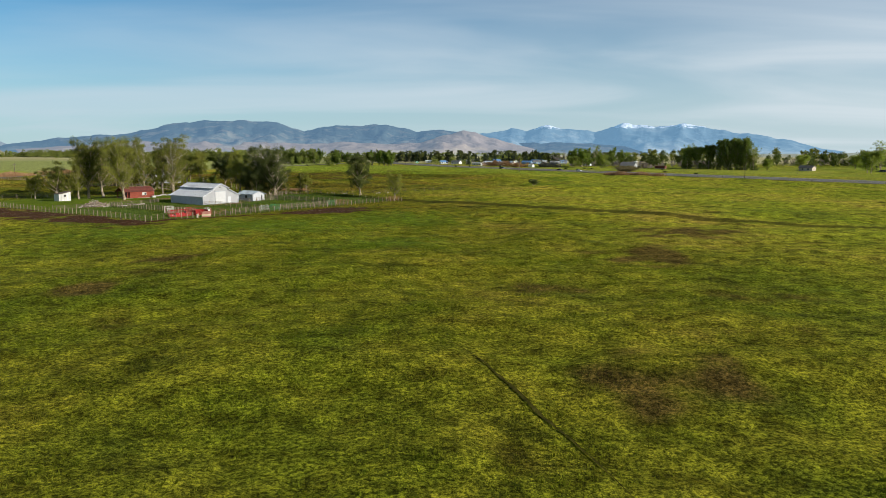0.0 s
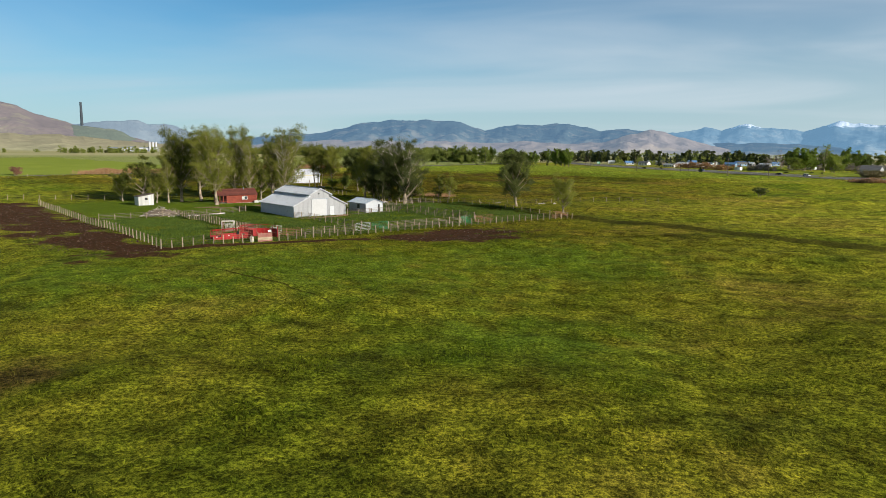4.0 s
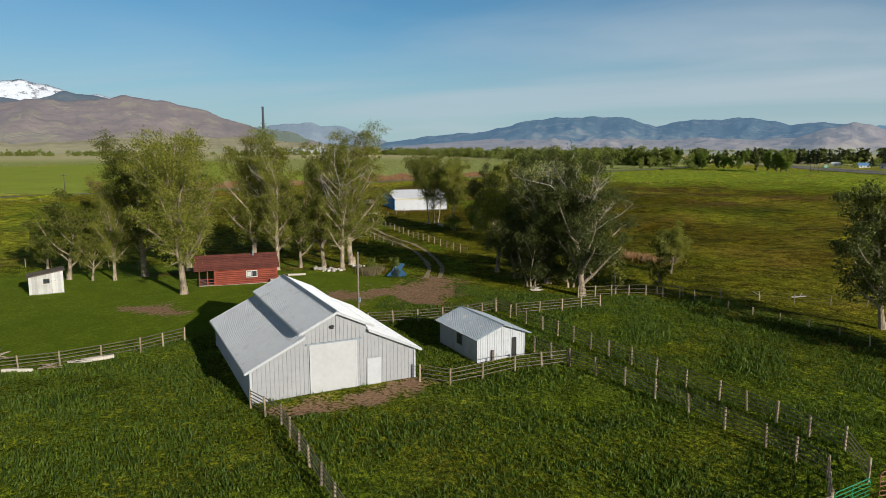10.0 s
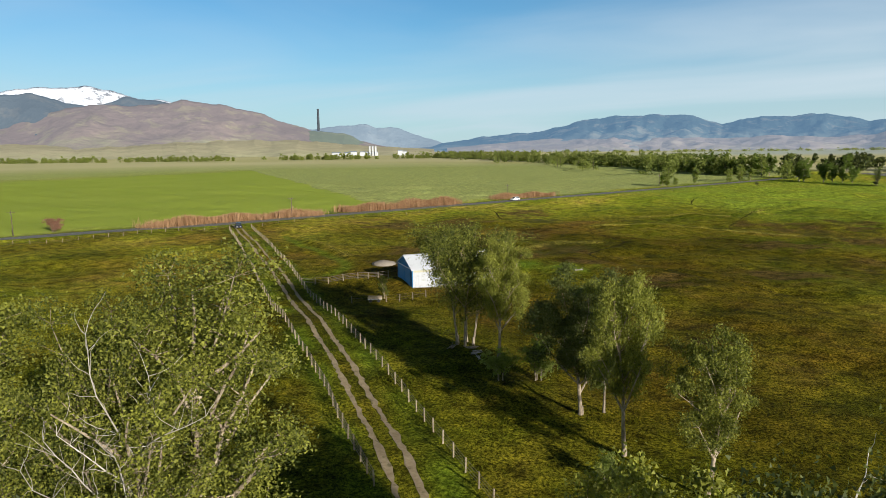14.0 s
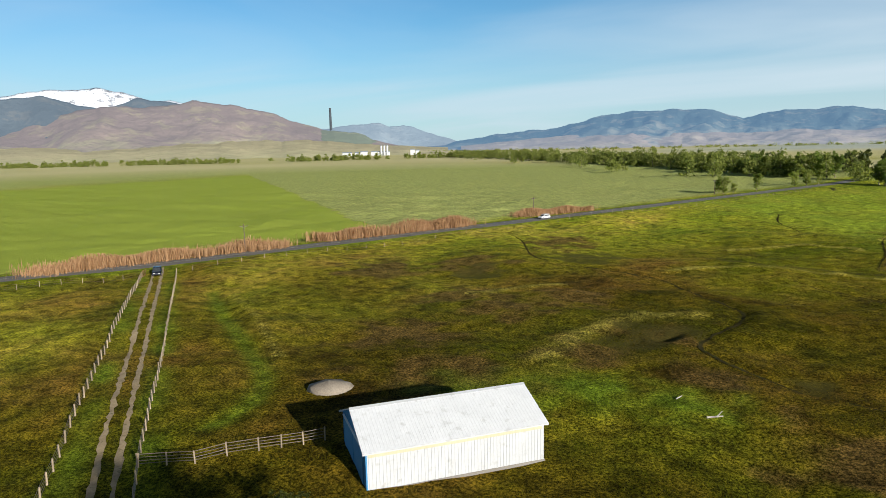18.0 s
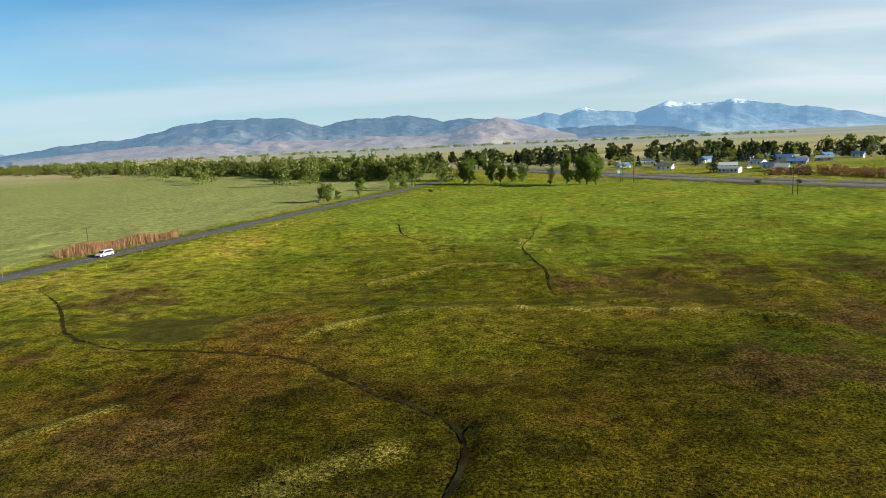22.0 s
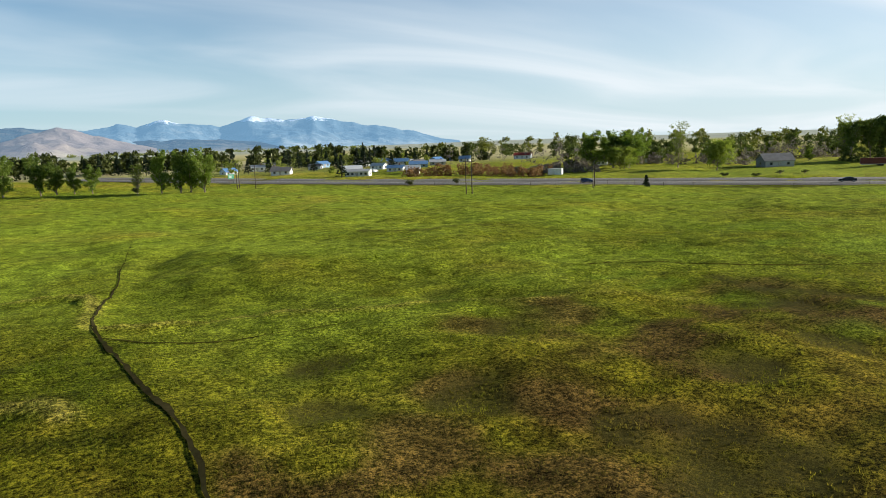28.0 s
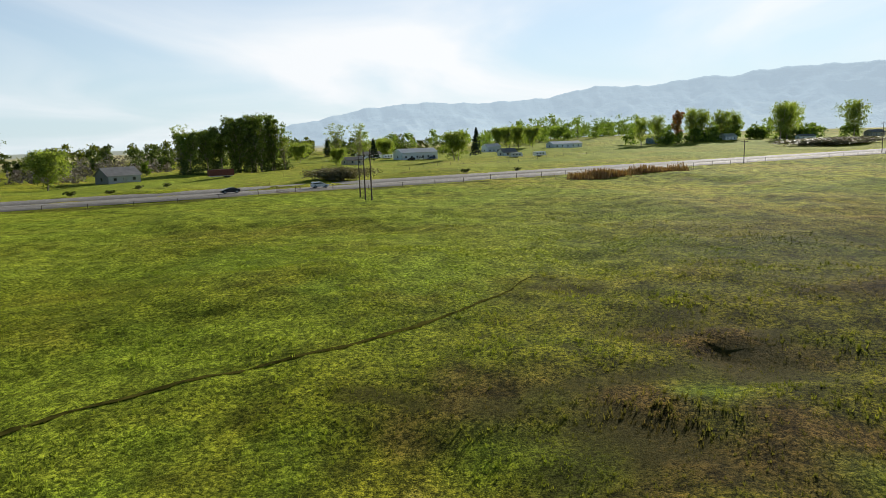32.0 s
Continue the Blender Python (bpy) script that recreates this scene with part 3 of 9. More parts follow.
# ---- mesh helpers ----
class Build:
    """Gathers vertices and faces of one part."""

    def __init__(self):
        self.v, self.f = [], []

    def add(self, verts, faces):
        n = len(self.v)
        self.v += [tuple(p) for p in verts]
        self.f += [tuple(i + n for i in q) for q in faces]
        return self

    def box(self, x0, y0, z0, x1, y1, z1, m=None):
        v = [(x, y, z) for z in (z0, z1) for x, y in ((x0, y0), (x1, y0), (x1, y1), (x0, y1))]
        if m is not None:
            v = [m @ Vector(p) for p in v]
        return self.add(v, [(3, 2, 1, 0), (4, 5, 6, 7), (0, 1, 5, 4), (1, 2, 6, 5), (2, 3, 7, 6), (3, 0, 4, 7)])

    def rod(self, a, b, r0, r1=None, n=6, caps=True):
        a, b = Vector(a), Vector(b)
        r1 = r0 if r1 is None else r1
        d = (b - a)
        if d.length < 1e-6:
            return self
        d.normalize()
        u = d.orthogonal().normalized()
        w = d.cross(u)
        ring = [(math.cos(2 * math.pi * k / n), math.sin(2 * math.pi * k / n)) for k in range(n)]
        v = [a + (u * c + w * s) * r0 for c, s in ring] + [b + (u * c + w * s) * r1 for c, s in ring]
        f = [(k, (k + 1) % n, n + (k + 1) % n, n + k) for k in range(n)]
        if caps:
            f += [tuple(range(n - 1, -1, -1)), tuple(range(n, 2 * n))]
        return self.add(v, f)

    def tube(self, pts, r, n=6):
        """One bent bar through all the points."""
        pts = [Vector(p) for p in pts]
        v, f, k = [], [], len(pts)
        for i, p in enumerate(pts):
            d = (pts[min(i + 1, k - 1)] - pts[max(i - 1, 0)]).normalized()
            u = d.cross(Vector((0, 0, 1)))
            u = u.normalized() if u.length > 1e-3 else Vector((1, 0, 0))
            w = u.cross(d)
            v += [p + (u * math.cos(6.2832 * j / n) + w * math.sin(6.2832 * j / n)) * r for j in range(n)]
        for i in range(k - 1):
            f += [(i * n + j, i * n + (j + 1) % n, (i + 1) * n + (j + 1) % n, (i + 1) * n + j) for j in range(n)]
        f += [tuple(range(n - 1, -1, -1)), tuple(range((k - 1) * n, k * n))]
        return self.add(v, f)

    def prism(self, outline, y0, y1):
        """An outline in x and z, pushed from y0 to y1."""
        n = len(outline)
        v = [(x, y0, z) for x, z in outline] + [(x, y1, z) for x, z in outline]
        f = [tuple(range(n)), tuple(range(2 * n - 1, n - 1, -1))]
        f += [(k, n + k, n + (k + 1) % n, (k + 1) % n) for k in range(n)]
        return self.add(v, f)

    def lump(self, c, sx, sy, sz, rng, rings=5, seg=8, rough=0.22):
        """An uneven stone or mound."""
        v, f = [], []
        for i in range(rings + 1):
            th = math.pi * i / rings
            for k in range(seg):
                ph = 2 * math.pi * k / seg
                q = 1 + rng.uniform(-rough, rough)
                v.append((c[0] + sx * q * math.sin(th) * math.cos(ph), c[1] + sy * q * math.sin(th) * math.sin(ph), c[2] + sz * q * math.cos(th)))
        for i in range(rings):
            for k in range(seg):
                f.append((i * seg + k, (i + 1) * seg + k, (i + 1) * seg + (k + 1) % seg, i * seg + (k + 1) % seg))
        return self.add(v, f)

    def mesh(self, name, smooth=False):
        me = bpy.data.meshes.new(name)
        me.from_pydata(self.v, [], self.f)
        me.validate()
        if smooth:
            me.polygons.foreach_set("use_smooth", [True] * len(me.polygons))
        me.update()
        return me


def part(name, b, material, parent, label="", smooth=False, at=None):
    """Links what was built (or a mesh) as one mesh object under a thing or a part."""
    me = b.mesh(name, smooth) if isinstance(b, Build) else b
    if not me.materials:
        me.materials.append(material)
    ob = new(name, me)
    ob.parent = parent
    if at is not None:
        ob.matrix_basis = at
    return tagged(ob, label)


def thing(name, label, category, at=None, group="", kind=""):
    """An empty at the base of a thing with parts."""
    ob = new(name)
    ob.empty_display_size = 0.3
    if at is not None:
        ob.matrix_basis = at
    return tagged(ob, label, category, group, kind)


def solo(name, b, material, label, category, at=None, group="", kind="", smooth=False):
    """A thing of one mesh."""
    ob = part(name, b, material, None, label, smooth, at)
    return tagged(ob, label, category, group, kind)


def fast_mesh(name, verts, quads, smooth=False):
    """A mesh from arrays: verts (n, 3), faces (m, 3 or 4)."""
    me = bpy.data.meshes.new(name)
    verts, quads = np.asarray(verts, np.float32), np.asarray(quads, np.int32)
    k = quads.shape[1]
    me.vertices.add(len(verts))
    me.vertices.foreach_set("co", verts.ravel())
    me.loops.add(quads.size)
    me.loops.foreach_set("vertex_index", quads.ravel())
    me.polygons.add(len(quads))
    me.polygons.foreach_set("loop_start", np.arange(0, quads.size, k, dtype=np.int32))
    if smooth:
        me.polygons.foreach_set("use_smooth", np.ones(len(quads), bool))
    me.update(calc_edges=True)
    me.validate()
    return me


def give(me, name, values):
    a = me.attributes.new(name, "FLOAT", "POINT")
    a.data.foreach_set("value", np.ascontiguousarray(values, np.float32).ravel())


def wave(x, y, size, seed):
    """Smooth rolling noise from a few crossing waves, about -1 to 1."""
    rng = np.random.RandomState(seed)
    out = np.zeros_like(x)
    for _ in range(9):
        a, ph, k = rng.uniform(0, math.pi), rng.uniform(0, 6.28), rng.uniform(0.6, 1.7) * 2 * math.pi / size
        out = out + np.sin((x * math.cos(a) + y * math.sin(a)) * k + ph + 0.9 * np.sin((x * math.sin(a) - y * math.cos(a)) * k * 0.6 + ph * 2))
    return out / 4.0


def near_line(x, y, pts):
    """Distance from points to a broken line."""
    best = np.full(x.shape, 1e9)
    for (ax, ay), (bx, by) in zip(pts, pts[1:]):
        lo_x, hi_x, lo_y, hi_y = min(ax, bx) - 12, max(ax, bx) + 12, min(ay, by) - 12, max(ay, by) + 12
        sel = (x > lo_x) & (x < hi_x) & (y > lo_y) & (y < hi_y)
        if not sel.any():
            continue
        px, py = x[sel] - ax, y[sel] - ay
        dx, dy = bx - ax, by - ay
        s = np.clip((px * dx + py * dy) / (dx * dx + dy * dy), 0, 1)
        best[sel] = np.minimum(best[sel], np.hypot(px - s * dx, py - s * dy))
    return best


def inside(x, y, poly, soft=1.5):
    """1 within a polygon, 0 outside, with a soft edge."""
    odd = np.zeros(x.shape, bool)
    for (ax, ay), (bx, by) in zip(poly, poly[1:] + poly[:1]):
        if ay != by:
            odd ^= ((ay > y) != (by > y)) & (x < (bx - ax) * (y - ay) / (by - ay) + ax)
    d = near_line(x, y, poly + poly[:1])
    return np.clip(0.5 + np.where(odd, d, -d) / (2 * soft), 0, 1)


def smooth_line(pts, step=3.0):
    """A rounder line through given points."""
    out = []
    p = [pts[0], *pts, pts[-1]]
    for i in range(1, len(p) - 2):
        a, b, c, d = (np.array(q, float) for q in p[i - 1:i + 3])
        n = max(2, int(np.hypot(*(c - b)) / step))
        for k in range(n):
            s = k / n
            out.append(tuple(0.5 * (2 * b + (c - a) * s + (2 * a - 5 * b + 4 * c - d) * s * s + (3 * b - a - 3 * c + d) * s ** 3)))
    return out + [tuple(pts[-1])]


# ---- the plan: lines on the ground ----
DRIVE = smooth_line([(-257, 383), (-221, 357.3), (-185, 331.5), (-150.2, 306.3), (-136.2, 295.5), (-122.8, 285.2), (-108, 273.2), (-97.4, 264.2), (-89.4, 255.2), (-86, 250.7), (-83.7, 246.8), (-81.7, 242.5)])
CREEKS = [
    (smooth_line([(-214, 480), (-206, 470), (-195, 456), (-183, 437.5), (-171, 430), (-157.1, 427.6), (-147.1, 424.8), (-140.3, 417.3), (-136, 411.5), (-128, 403), (-125.6, 395.4), (-127.8, 386.5), (-128.2, 380.7), (-125, 376.3), (-121, 373), (-116, 370.3), (-109, 367), (-100, 362), (-88, 357), (-74, 355)]), 0.78, 0.55),
    (smooth_line([(-149, 575), (-145, 556), (-142, 536), (-134.5, 519.5), (-127, 503)]), 0.7, 0.4),
    (smooth_line([(-99.2, 561.8), (-100.8, 552.9), (-104.5, 535.7), (-106.2, 524.2), (-108.1, 515.3), (-110.6, 505.8), (-111.3, 497.4), (-110.8, 488), (-110.3, 479.3), (-109.8, 471.2), (-109.9, 462), (-110.8, 454.5), (-108.5, 446), (-106.5, 439.5)]), 0.5, 0.4),
    (smooth_line([(-129.9, 438.6), (-125.2, 435.6), (-120.5, 431.3), (-115, 428), (-109.4, 423.8), (-105.2, 420.7), (-100.7, 417.6), (-92, 413)]), 0.8, 0.45),
    (smooth_line([(-69, 508.9), (-63.5, 504.7), (-58.4, 499.3), (-52.7, 493.9), (-48.1, 488.7), (-43.6, 483.9), (-38.8, 479.4), (-30.4, 474), (-18, 467.8)]), 0.55, 0.2),
    (smooth_line([(-222, 372), (-200.7, 358.5), (-188, 351.2), (-181, 347), (-170, 340), (-164, 332.7), (-163, 327)]), 1.5, 0.45),
    (smooth_line([(-57, 139.5), (-49.8, 135.4), (-39.8, 130.5), (-35.9, 128.6), (-29.7, 124.5), (-25.8, 122.5)]), 0.45, 0.22),
    (smooth_line([(-1, 56), (2.8, 48), (4.7, 43), (7.4, 34.6), (9, 28)]), 0.35, 0.2),
    (smooth_line([(-118.5, 497.8), (-115.2, 497.2), (-111.9, 495.6), (-108.5, 491.3), (-105.3, 489.3), (-101.2, 487.1), (-96.5, 486.6), (-91, 485.7), (-86.8, 484.9)]), 0.4, 0.2),
]
ROAD = smooth_line([(-300, 290), (-281, 345), (-262, 385), (-250, 423), (-233, 476), (-212, 540), (-190, 610), (-165, 690), (-146, 752), (-138, 790), (-128, 850)], 8)
DIRT = [
    [(-142, 203), (-104, 176), (-83.5, 161.5), (-65.6, 148.5), (-62.5, 143), (-66, 138), (-80, 142), (-92, 151), (-120, 166), (-150, 186), (-170, 205)],
    [(-42.5, 172.5), (-40.5, 177.5), (-37.1, 183), (-32.1, 188.5), (-25, 194.5), (-21.5, 188), (-22.2, 180), (-20.3, 175), (-24, 171), (-31, 169.5), (-36.4, 169.8)],
]
MUD = [(-66, 146), (-62.3, 150.5), (-58.5, 155.5), (-55, 159.8), (-50, 164.5), (-44.5, 169.5)]
# low banks and levees: straw coloured grass, with lit crests painted in the same tone
BANKS = [smooth_line(p) for p in (
    [(-118.6, 520.6), (-111.6, 517.6), (-110, 511.7), (-111.9, 500.3), (-108, 497.2), (-100.4, 495.5), (-95.4, 494.1), (-90.7, 491.4), (-86.1, 488.8), (-82.4, 489.5), (-80.6, 487.1), (-78.5, 485), (-76.2, 483.4), (-73.8, 482.1), (-69.8, 481.9), (-66.5, 480.7), (-63.6, 478.5), (-61, 476.4), (-58.2, 475.6)],
    [(-143.8, 466.1), (-138.1, 472.1), (-131.5, 475.5), (-122.6, 480), (-116.3, 479.1), (-114.9, 475.3)],
    [(-148.8, 432.3), (-139.6, 441.1), (-126.7, 443.9), (-111.4, 444.4), (-91, 441.1), (-80.6, 432.8)],
    [(-143.4, 362), (-143.9, 372.5), (-144, 379.5), (-142.2, 386.1), (-139.3, 390.9), (-135.6, 394), (-133, 395.7)],
    [(-173.3, 393.8), (-167.3, 402.2), (-162, 407.7)],
    [(-215.3, 371.6), (-196.6, 361.4), (-174, 346.2)])]
# scarps whose shade is painted dark, without relief, and a trampled strip
SHADED_AND_TRODDEN = [smooth_line(p) for p in (
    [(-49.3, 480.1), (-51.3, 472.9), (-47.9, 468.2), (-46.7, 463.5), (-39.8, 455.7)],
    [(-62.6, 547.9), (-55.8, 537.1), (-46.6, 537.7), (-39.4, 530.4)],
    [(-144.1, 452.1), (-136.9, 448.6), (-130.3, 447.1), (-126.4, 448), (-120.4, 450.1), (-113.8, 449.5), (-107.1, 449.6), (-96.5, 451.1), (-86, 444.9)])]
# smooth damp hollows at the foot of the banks
HOLLOWS = [
    [(-110.9, 499.7), (-109.5, 507.9), (-106.6, 517.9), (-101.4, 540), (-95, 546), (-90, 531), (-91.6, 513.5), (-92.4, 506.5), (-90.3, 498.3), (-89.9, 492.6), (-95.2, 495.3), (-100.2, 497), (-105.1, 498.3), (-108, 499)],
    [(-79.2, 496.1), (-75.5, 494.9), (-71.6, 489.5), (-66.5, 487), (-72.3, 483.8), (-77.5, 486.8), (-80.6, 490.1)]]
# dark hollows, bank shade put into the colour of some, and bright damp spots
DARK_HOLLOWS = [(-136, 378, 7), (-25.6, 467, 6), (-37, 461, 5), (-44.5, 457, 5), (-56, 468, 6), (-86, 453, 7), (-92, 465, 5), (-78, 494, 4.5), (-82, 497, 3), (-170, 442, 14), (-185, 415, 9), (-113, 372, 5), (-75, 488.5, 4.5), (-63.5, 458.2, 4), (-75.2, 459.4, 4.5), (-81.4, 475.4, 4), (-98.5, 477.6, 4), (-102, 468.4, 4), (-138, 384, 6), (-131, 385, 6)]
BROWN_DRIFTS = [(-50, 474, 6), (-53, 467, 6), (-57, 462, 6), (-42, 459, 6), (-64, 468, 7), (-76, 477, 7), (-85, 478, 5), (-76, 466, 8), (-91, 463, 8), (-100, 461, 7), (-95, 453, 9), (-107, 458, 6), (-186, 462, 14), (-134, 382, 9), (-162, 388, 11), (-190, 420, 12), (-123, 366, 7), (-90, 413, 12), (-150, 352, 13), (-168, 366, 12), (-140, 368, 9), (-155, 398, 10), (-175, 392, 10), (-205, 405, 13), (-105, 352, 10), (-85, 372, 12), (-60, 392, 14), (-70, 432, 12), (-45, 425, 13),
                (-103.5, 239.5, 3.5), (-99.5, 241.5, 3.5), (-107, 238.5, 3), (-112, 234, 3.5), (-117, 228, 3.5), (-91.5, 243.5, 2.5),
                (31, 104, 10), (12, 79, 5), (-40, 99, 6), (-39, 75, 6), (45, 130, 13), (15, 45, 7)]
BAND = smooth_line([(-48, 240.5), (-40, 236), (-31.4, 230), (-24.9, 224.6), (-18.6, 220), (-11, 215.3), (-5, 210.5), (8, 199), (27, 181), (42, 173.5), (51, 166), (64, 155), (72, 148), (88, 138), (120, 110)])
YARD = [(-83.5, 242.5), (-79, 243.5), (-76.5, 239), (-73.5, 233), (-72.5, 228), (-76, 227.5), (-80.5, 230.5), (-84, 224.5), (-92, 219), (-94, 222.5), (-86, 230.5), (-82.5, 236)]
APRON = [(-68.8, 195.6), (-66.8, 194.8), (-63, 197.8), (-60.8, 202.5), (-60.2, 206), (-62.6, 206.3)]
LAWN = [(-93, 191), (-87, 204), (-84, 212), (-76, 216), (-84, 240), (-106, 244), (-130, 228), (-140, 203), (-104, 179)]
MEADOW = [(-118, 505), (-100, 470), (-60, 482), (-30, 470), (0, 455), (60, 440), (108, 480), (50, 590), (0, 680), (-60, 730), (-120, 740), (-190, 600)]
PATCH = [(-104.5, 210.5), (-100, 214.8), (-95, 212), (-98, 209)]
LUSH = [(-65.5, 148.5), (-138, 200), (-128, 214), (-106, 240), (-86, 241), (-62, 240), (-47, 246), (-36, 236), (-18, 219), (-36, 192), (-52, 169)]
# line of the low flight: tufts grow round it, its ground is darkened
FLIGHT = [(0, 20), (-4, 75), (-22, 131), (-40, 170), (-60, 209), (-81, 249), (-105, 286), (-122, 320), (-126, 356), (-122, 410), (-110, 444), (-93, 466), (-60, 478), (-20, 480)]
HWY = smooth_line([(-86, 890), (-50, 800), (-20, 730), (22, 646), (60, 580), (109, 497), (172, 392), (237, 282), (330, 126), (450, -80)], 12)


def ground_height(x, y):
    """The pasture's swales and mounds, without creeks."""
    flat = np.exp(-(((x + 85) / 75) ** 2 + ((y - 215) / 60) ** 2) ** 2)
    z = 0.42 * np.tanh(2.6 * wave(x, y, 62, 3)) + 0.20 * wave(x, y, 24, 5) + 0.12 * wave(x, y, 9, 8) + 0.05 * wave(x, y, 4.5, 9)
    # old meanders leave low winding scarps
    z = z + np.clip((y - 250) / 60, 0.12, 1) * (0.20 * np.tanh(9.0 * (wave(x, y, 95, 13) + 0.25 * wave(x, y, 31, 14))) + 0.12 * np.tanh(8.0 * wave(x, y, 47, 15)))
    # beyond the highway the valley floor climbs gently
    s, q = np.clip((x * 0.86 + y * 0.511 - 452) / 380, 0, 1), np.clip((520 - y) / 200, 0, 1)
    return z * (1 - 0.85 * flat) + 8 * s * s * (3 - 2 * s) * q * q * (3 - 2 * q)


def spaced(lo, hi, step, far, growth):
    a = list(np.arange(lo, hi + 1e-6, step))
    d, p = step, hi
    while p < far:
        d *= growth
        p += d
        a.append(p)
    d, p = step, lo
    while p > -far:
        d *= growth
        p -= d
        a.insert(0, p)
    return np.array(a)


SURFACE = []


def surface(x, y, what="z"):
    """The finished ground's height at places, banks and ruts included, or how much of a kind of grass grows there."""
    gx, gy, layers = SURFACE[0]
    z = layers[what]
    i = np.clip(np.searchsorted(gx, x) - 1, 0, len(gx) - 2)
    j = np.clip(np.searchsorted(gy, y) - 1, 0, len(gy) - 2)
    u, v = (x - gx[i]) / (gx[i + 1] - gx[i]), (y - gy[j]) / (gy[j + 1] - gy[j])
    return (z[j, i] * (1 - u) + z[j, i + 1] * u) * (1 - v) + (z[j + 1, i] * (1 - u) + z[j + 1, i + 1] * u) * v


def make_ground():
    gx, gy = spaced(-300, 75, 1.2, 4800, 1.09), spaced(20, 560, 1.2, 4900, 1.09)
    x, y = np.meshgrid(gx, gy)
    z = ground_height(x, y)
    creek = np.zeros_like(x)
    for pts, half, deep in CREEKS:
        d = near_line(x, y, pts)
        creek = np.maximum(creek, np.clip(1.1 - d / max(0.5, half * 1.0), 0, 1) * min(1, deep * 4) * (half < 1.2))
        z -= (half > 0.55) * 0.6 * deep * np.clip(1.2 - d / (half * 1.5), 0, 1)
        z += 0.12 * np.exp(-((d - half * 2.6) / 1.1) ** 2)
    straw, rough = np.zeros_like(x), np.zeros_like(x)
    for k, pts in enumerate(BANKS):
        d, wide = near_line(x, y, pts), {0: 1.0, 3: 3.0, 4: 2.4}.get(k, 1.2)
        straw = np.maximum(straw, (np.clip((y - 470) / 25, 0.5, 1) if k == 0 else 0.8 if k < 3 else 0.55) * np.exp(-(d / wide) ** 2) * np.clip(0.95 + 0.3 * wave(x, y, 9, 63), 0, 1))
        z += 0.5 * np.exp(-(d / wide) ** 2) * (0.75 + 0.5 * wave(x, y, 14, 61))
    for pts in SHADED_AND_TRODDEN:
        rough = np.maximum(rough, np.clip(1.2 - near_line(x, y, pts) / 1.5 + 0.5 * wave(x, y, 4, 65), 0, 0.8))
    for cx, cy, r in DARK_HOLLOWS:
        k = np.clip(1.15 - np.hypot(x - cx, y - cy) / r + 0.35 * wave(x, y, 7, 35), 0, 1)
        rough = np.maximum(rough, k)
        z -= 0.4 * k
    hollow = np.zeros_like(x)
    for poly in HOLLOWS:
        k = inside(x, y, poly, 1.6)
        hollow = np.maximum(hollow, k)
        z -= 0.55 * k
    brown = np.zeros_like(x)
    for cx, cy, r in BROWN_DRIFTS:
        brown = np.maximum(brown, np.clip(1.1 - np.hypot(x - cx, y - cy) / r + 0.4 * wave(x, y, 9, 37), 0, 1))
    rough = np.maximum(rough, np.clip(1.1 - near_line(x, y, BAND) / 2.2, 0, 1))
    # a cut bank: the pasture steps up beyond the line
    d = near_line(x, y, BAND)
    z += 0.65 * inside(x, y, BAND + [(160, 260), (0, 330)], 0.7) * np.exp(-d / 4.5)
    soil = np.maximum(inside(x, y, DIRT[0], 5.0), inside(x, y, DIRT[1], 4.0))
    soil = np.maximum(soil, np.clip(1.3 - near_line(x, y, MUD) / 1.9, 0, 1))
    d = near_line(x, y, DRIVE)
    drive = np.clip(1.2 - np.abs(d - 3.2) / 2.0, 0, 1)
    path = np.zeros_like(x)
    path = np.maximum(path, np.maximum(inside(x, y, YARD, 4.0), inside(x, y, PATCH, 2.0) * 0.8))
    path = np.maximum(path, inside(x, y, APRON, 1.5) * 0.75)
    z = np.where(path > 0.5, z - 0.05, z)
    d_road = near_line(x, y, ROAD)
    z *= np.clip((d_road - 4) / 8, 0, 1)
    east = x > np.interp(y, [p[1] for p in ROAD], [p[0] for p in ROAD])
    z += 0.55 * east * np.exp(-((d_road - 8) / 2.2) ** 2) * np.clip((372 - y) / 12, 0, 1) * (y > 150)
    hw = near_line(x, y, HWY)
    lush = inside(x, y, LUSH, 4.0) * (0.55 + 0.35 * wave(x, y, 30, 21))
    for cx, cy, r in ((-135, 355, 9), (-124, 356, 7), (-21, 478, 10), (-28, 486, 5), (-55, 471, 5), (-145, 349, 8), (-10, 500, 12), (-45, 127, 10), (-56, 488, 4), (-56.6, 481.5, 3), (-49.6, 462.5, 3.5), (-52.9, 502.3, 5), (-41.4, 494.9, 6), (-59, 459.5, 3), (-38, 140, 26), (-12, 158, 20), (-60, 128, 16), (-10, 118, 12)):
        lush = np.maximum(lush, np.clip(1.2 - np.hypot(x - cx, (y - cy) * 1.3) / r + 0.4 * wave(x, y, 6, 33), 0, 1))
    lush = np.maximum(lush, np.clip(1.4 - np.abs(d_road - 5.5) / 2.5, 0, 1) * 0.7)
    backlit_meadow = inside(x, y, MEADOW, 12.0) * np.clip(0.72 + 0.35 * wave(x, y, 34, 43), 0, 0.95)
    lush = np.maximum(lush, np.clip(1.2 - near_line(x, y, CREEKS[5][0]) / 1.5, 0, 1) * 0.8)
    lush = np.maximum(lush, drive * np.clip(0.55 + 0.5 * wave(x, y, 17, 93), 0, 1))
    # across the road: the sown field, then paler hay
    over = np.interp(y, [p[1] for p in ROAD], [p[0] for p in ROAD])
    across = np.clip((over - x - 8) / 10, 0, 1) * (y > 60) * (y < 1180)
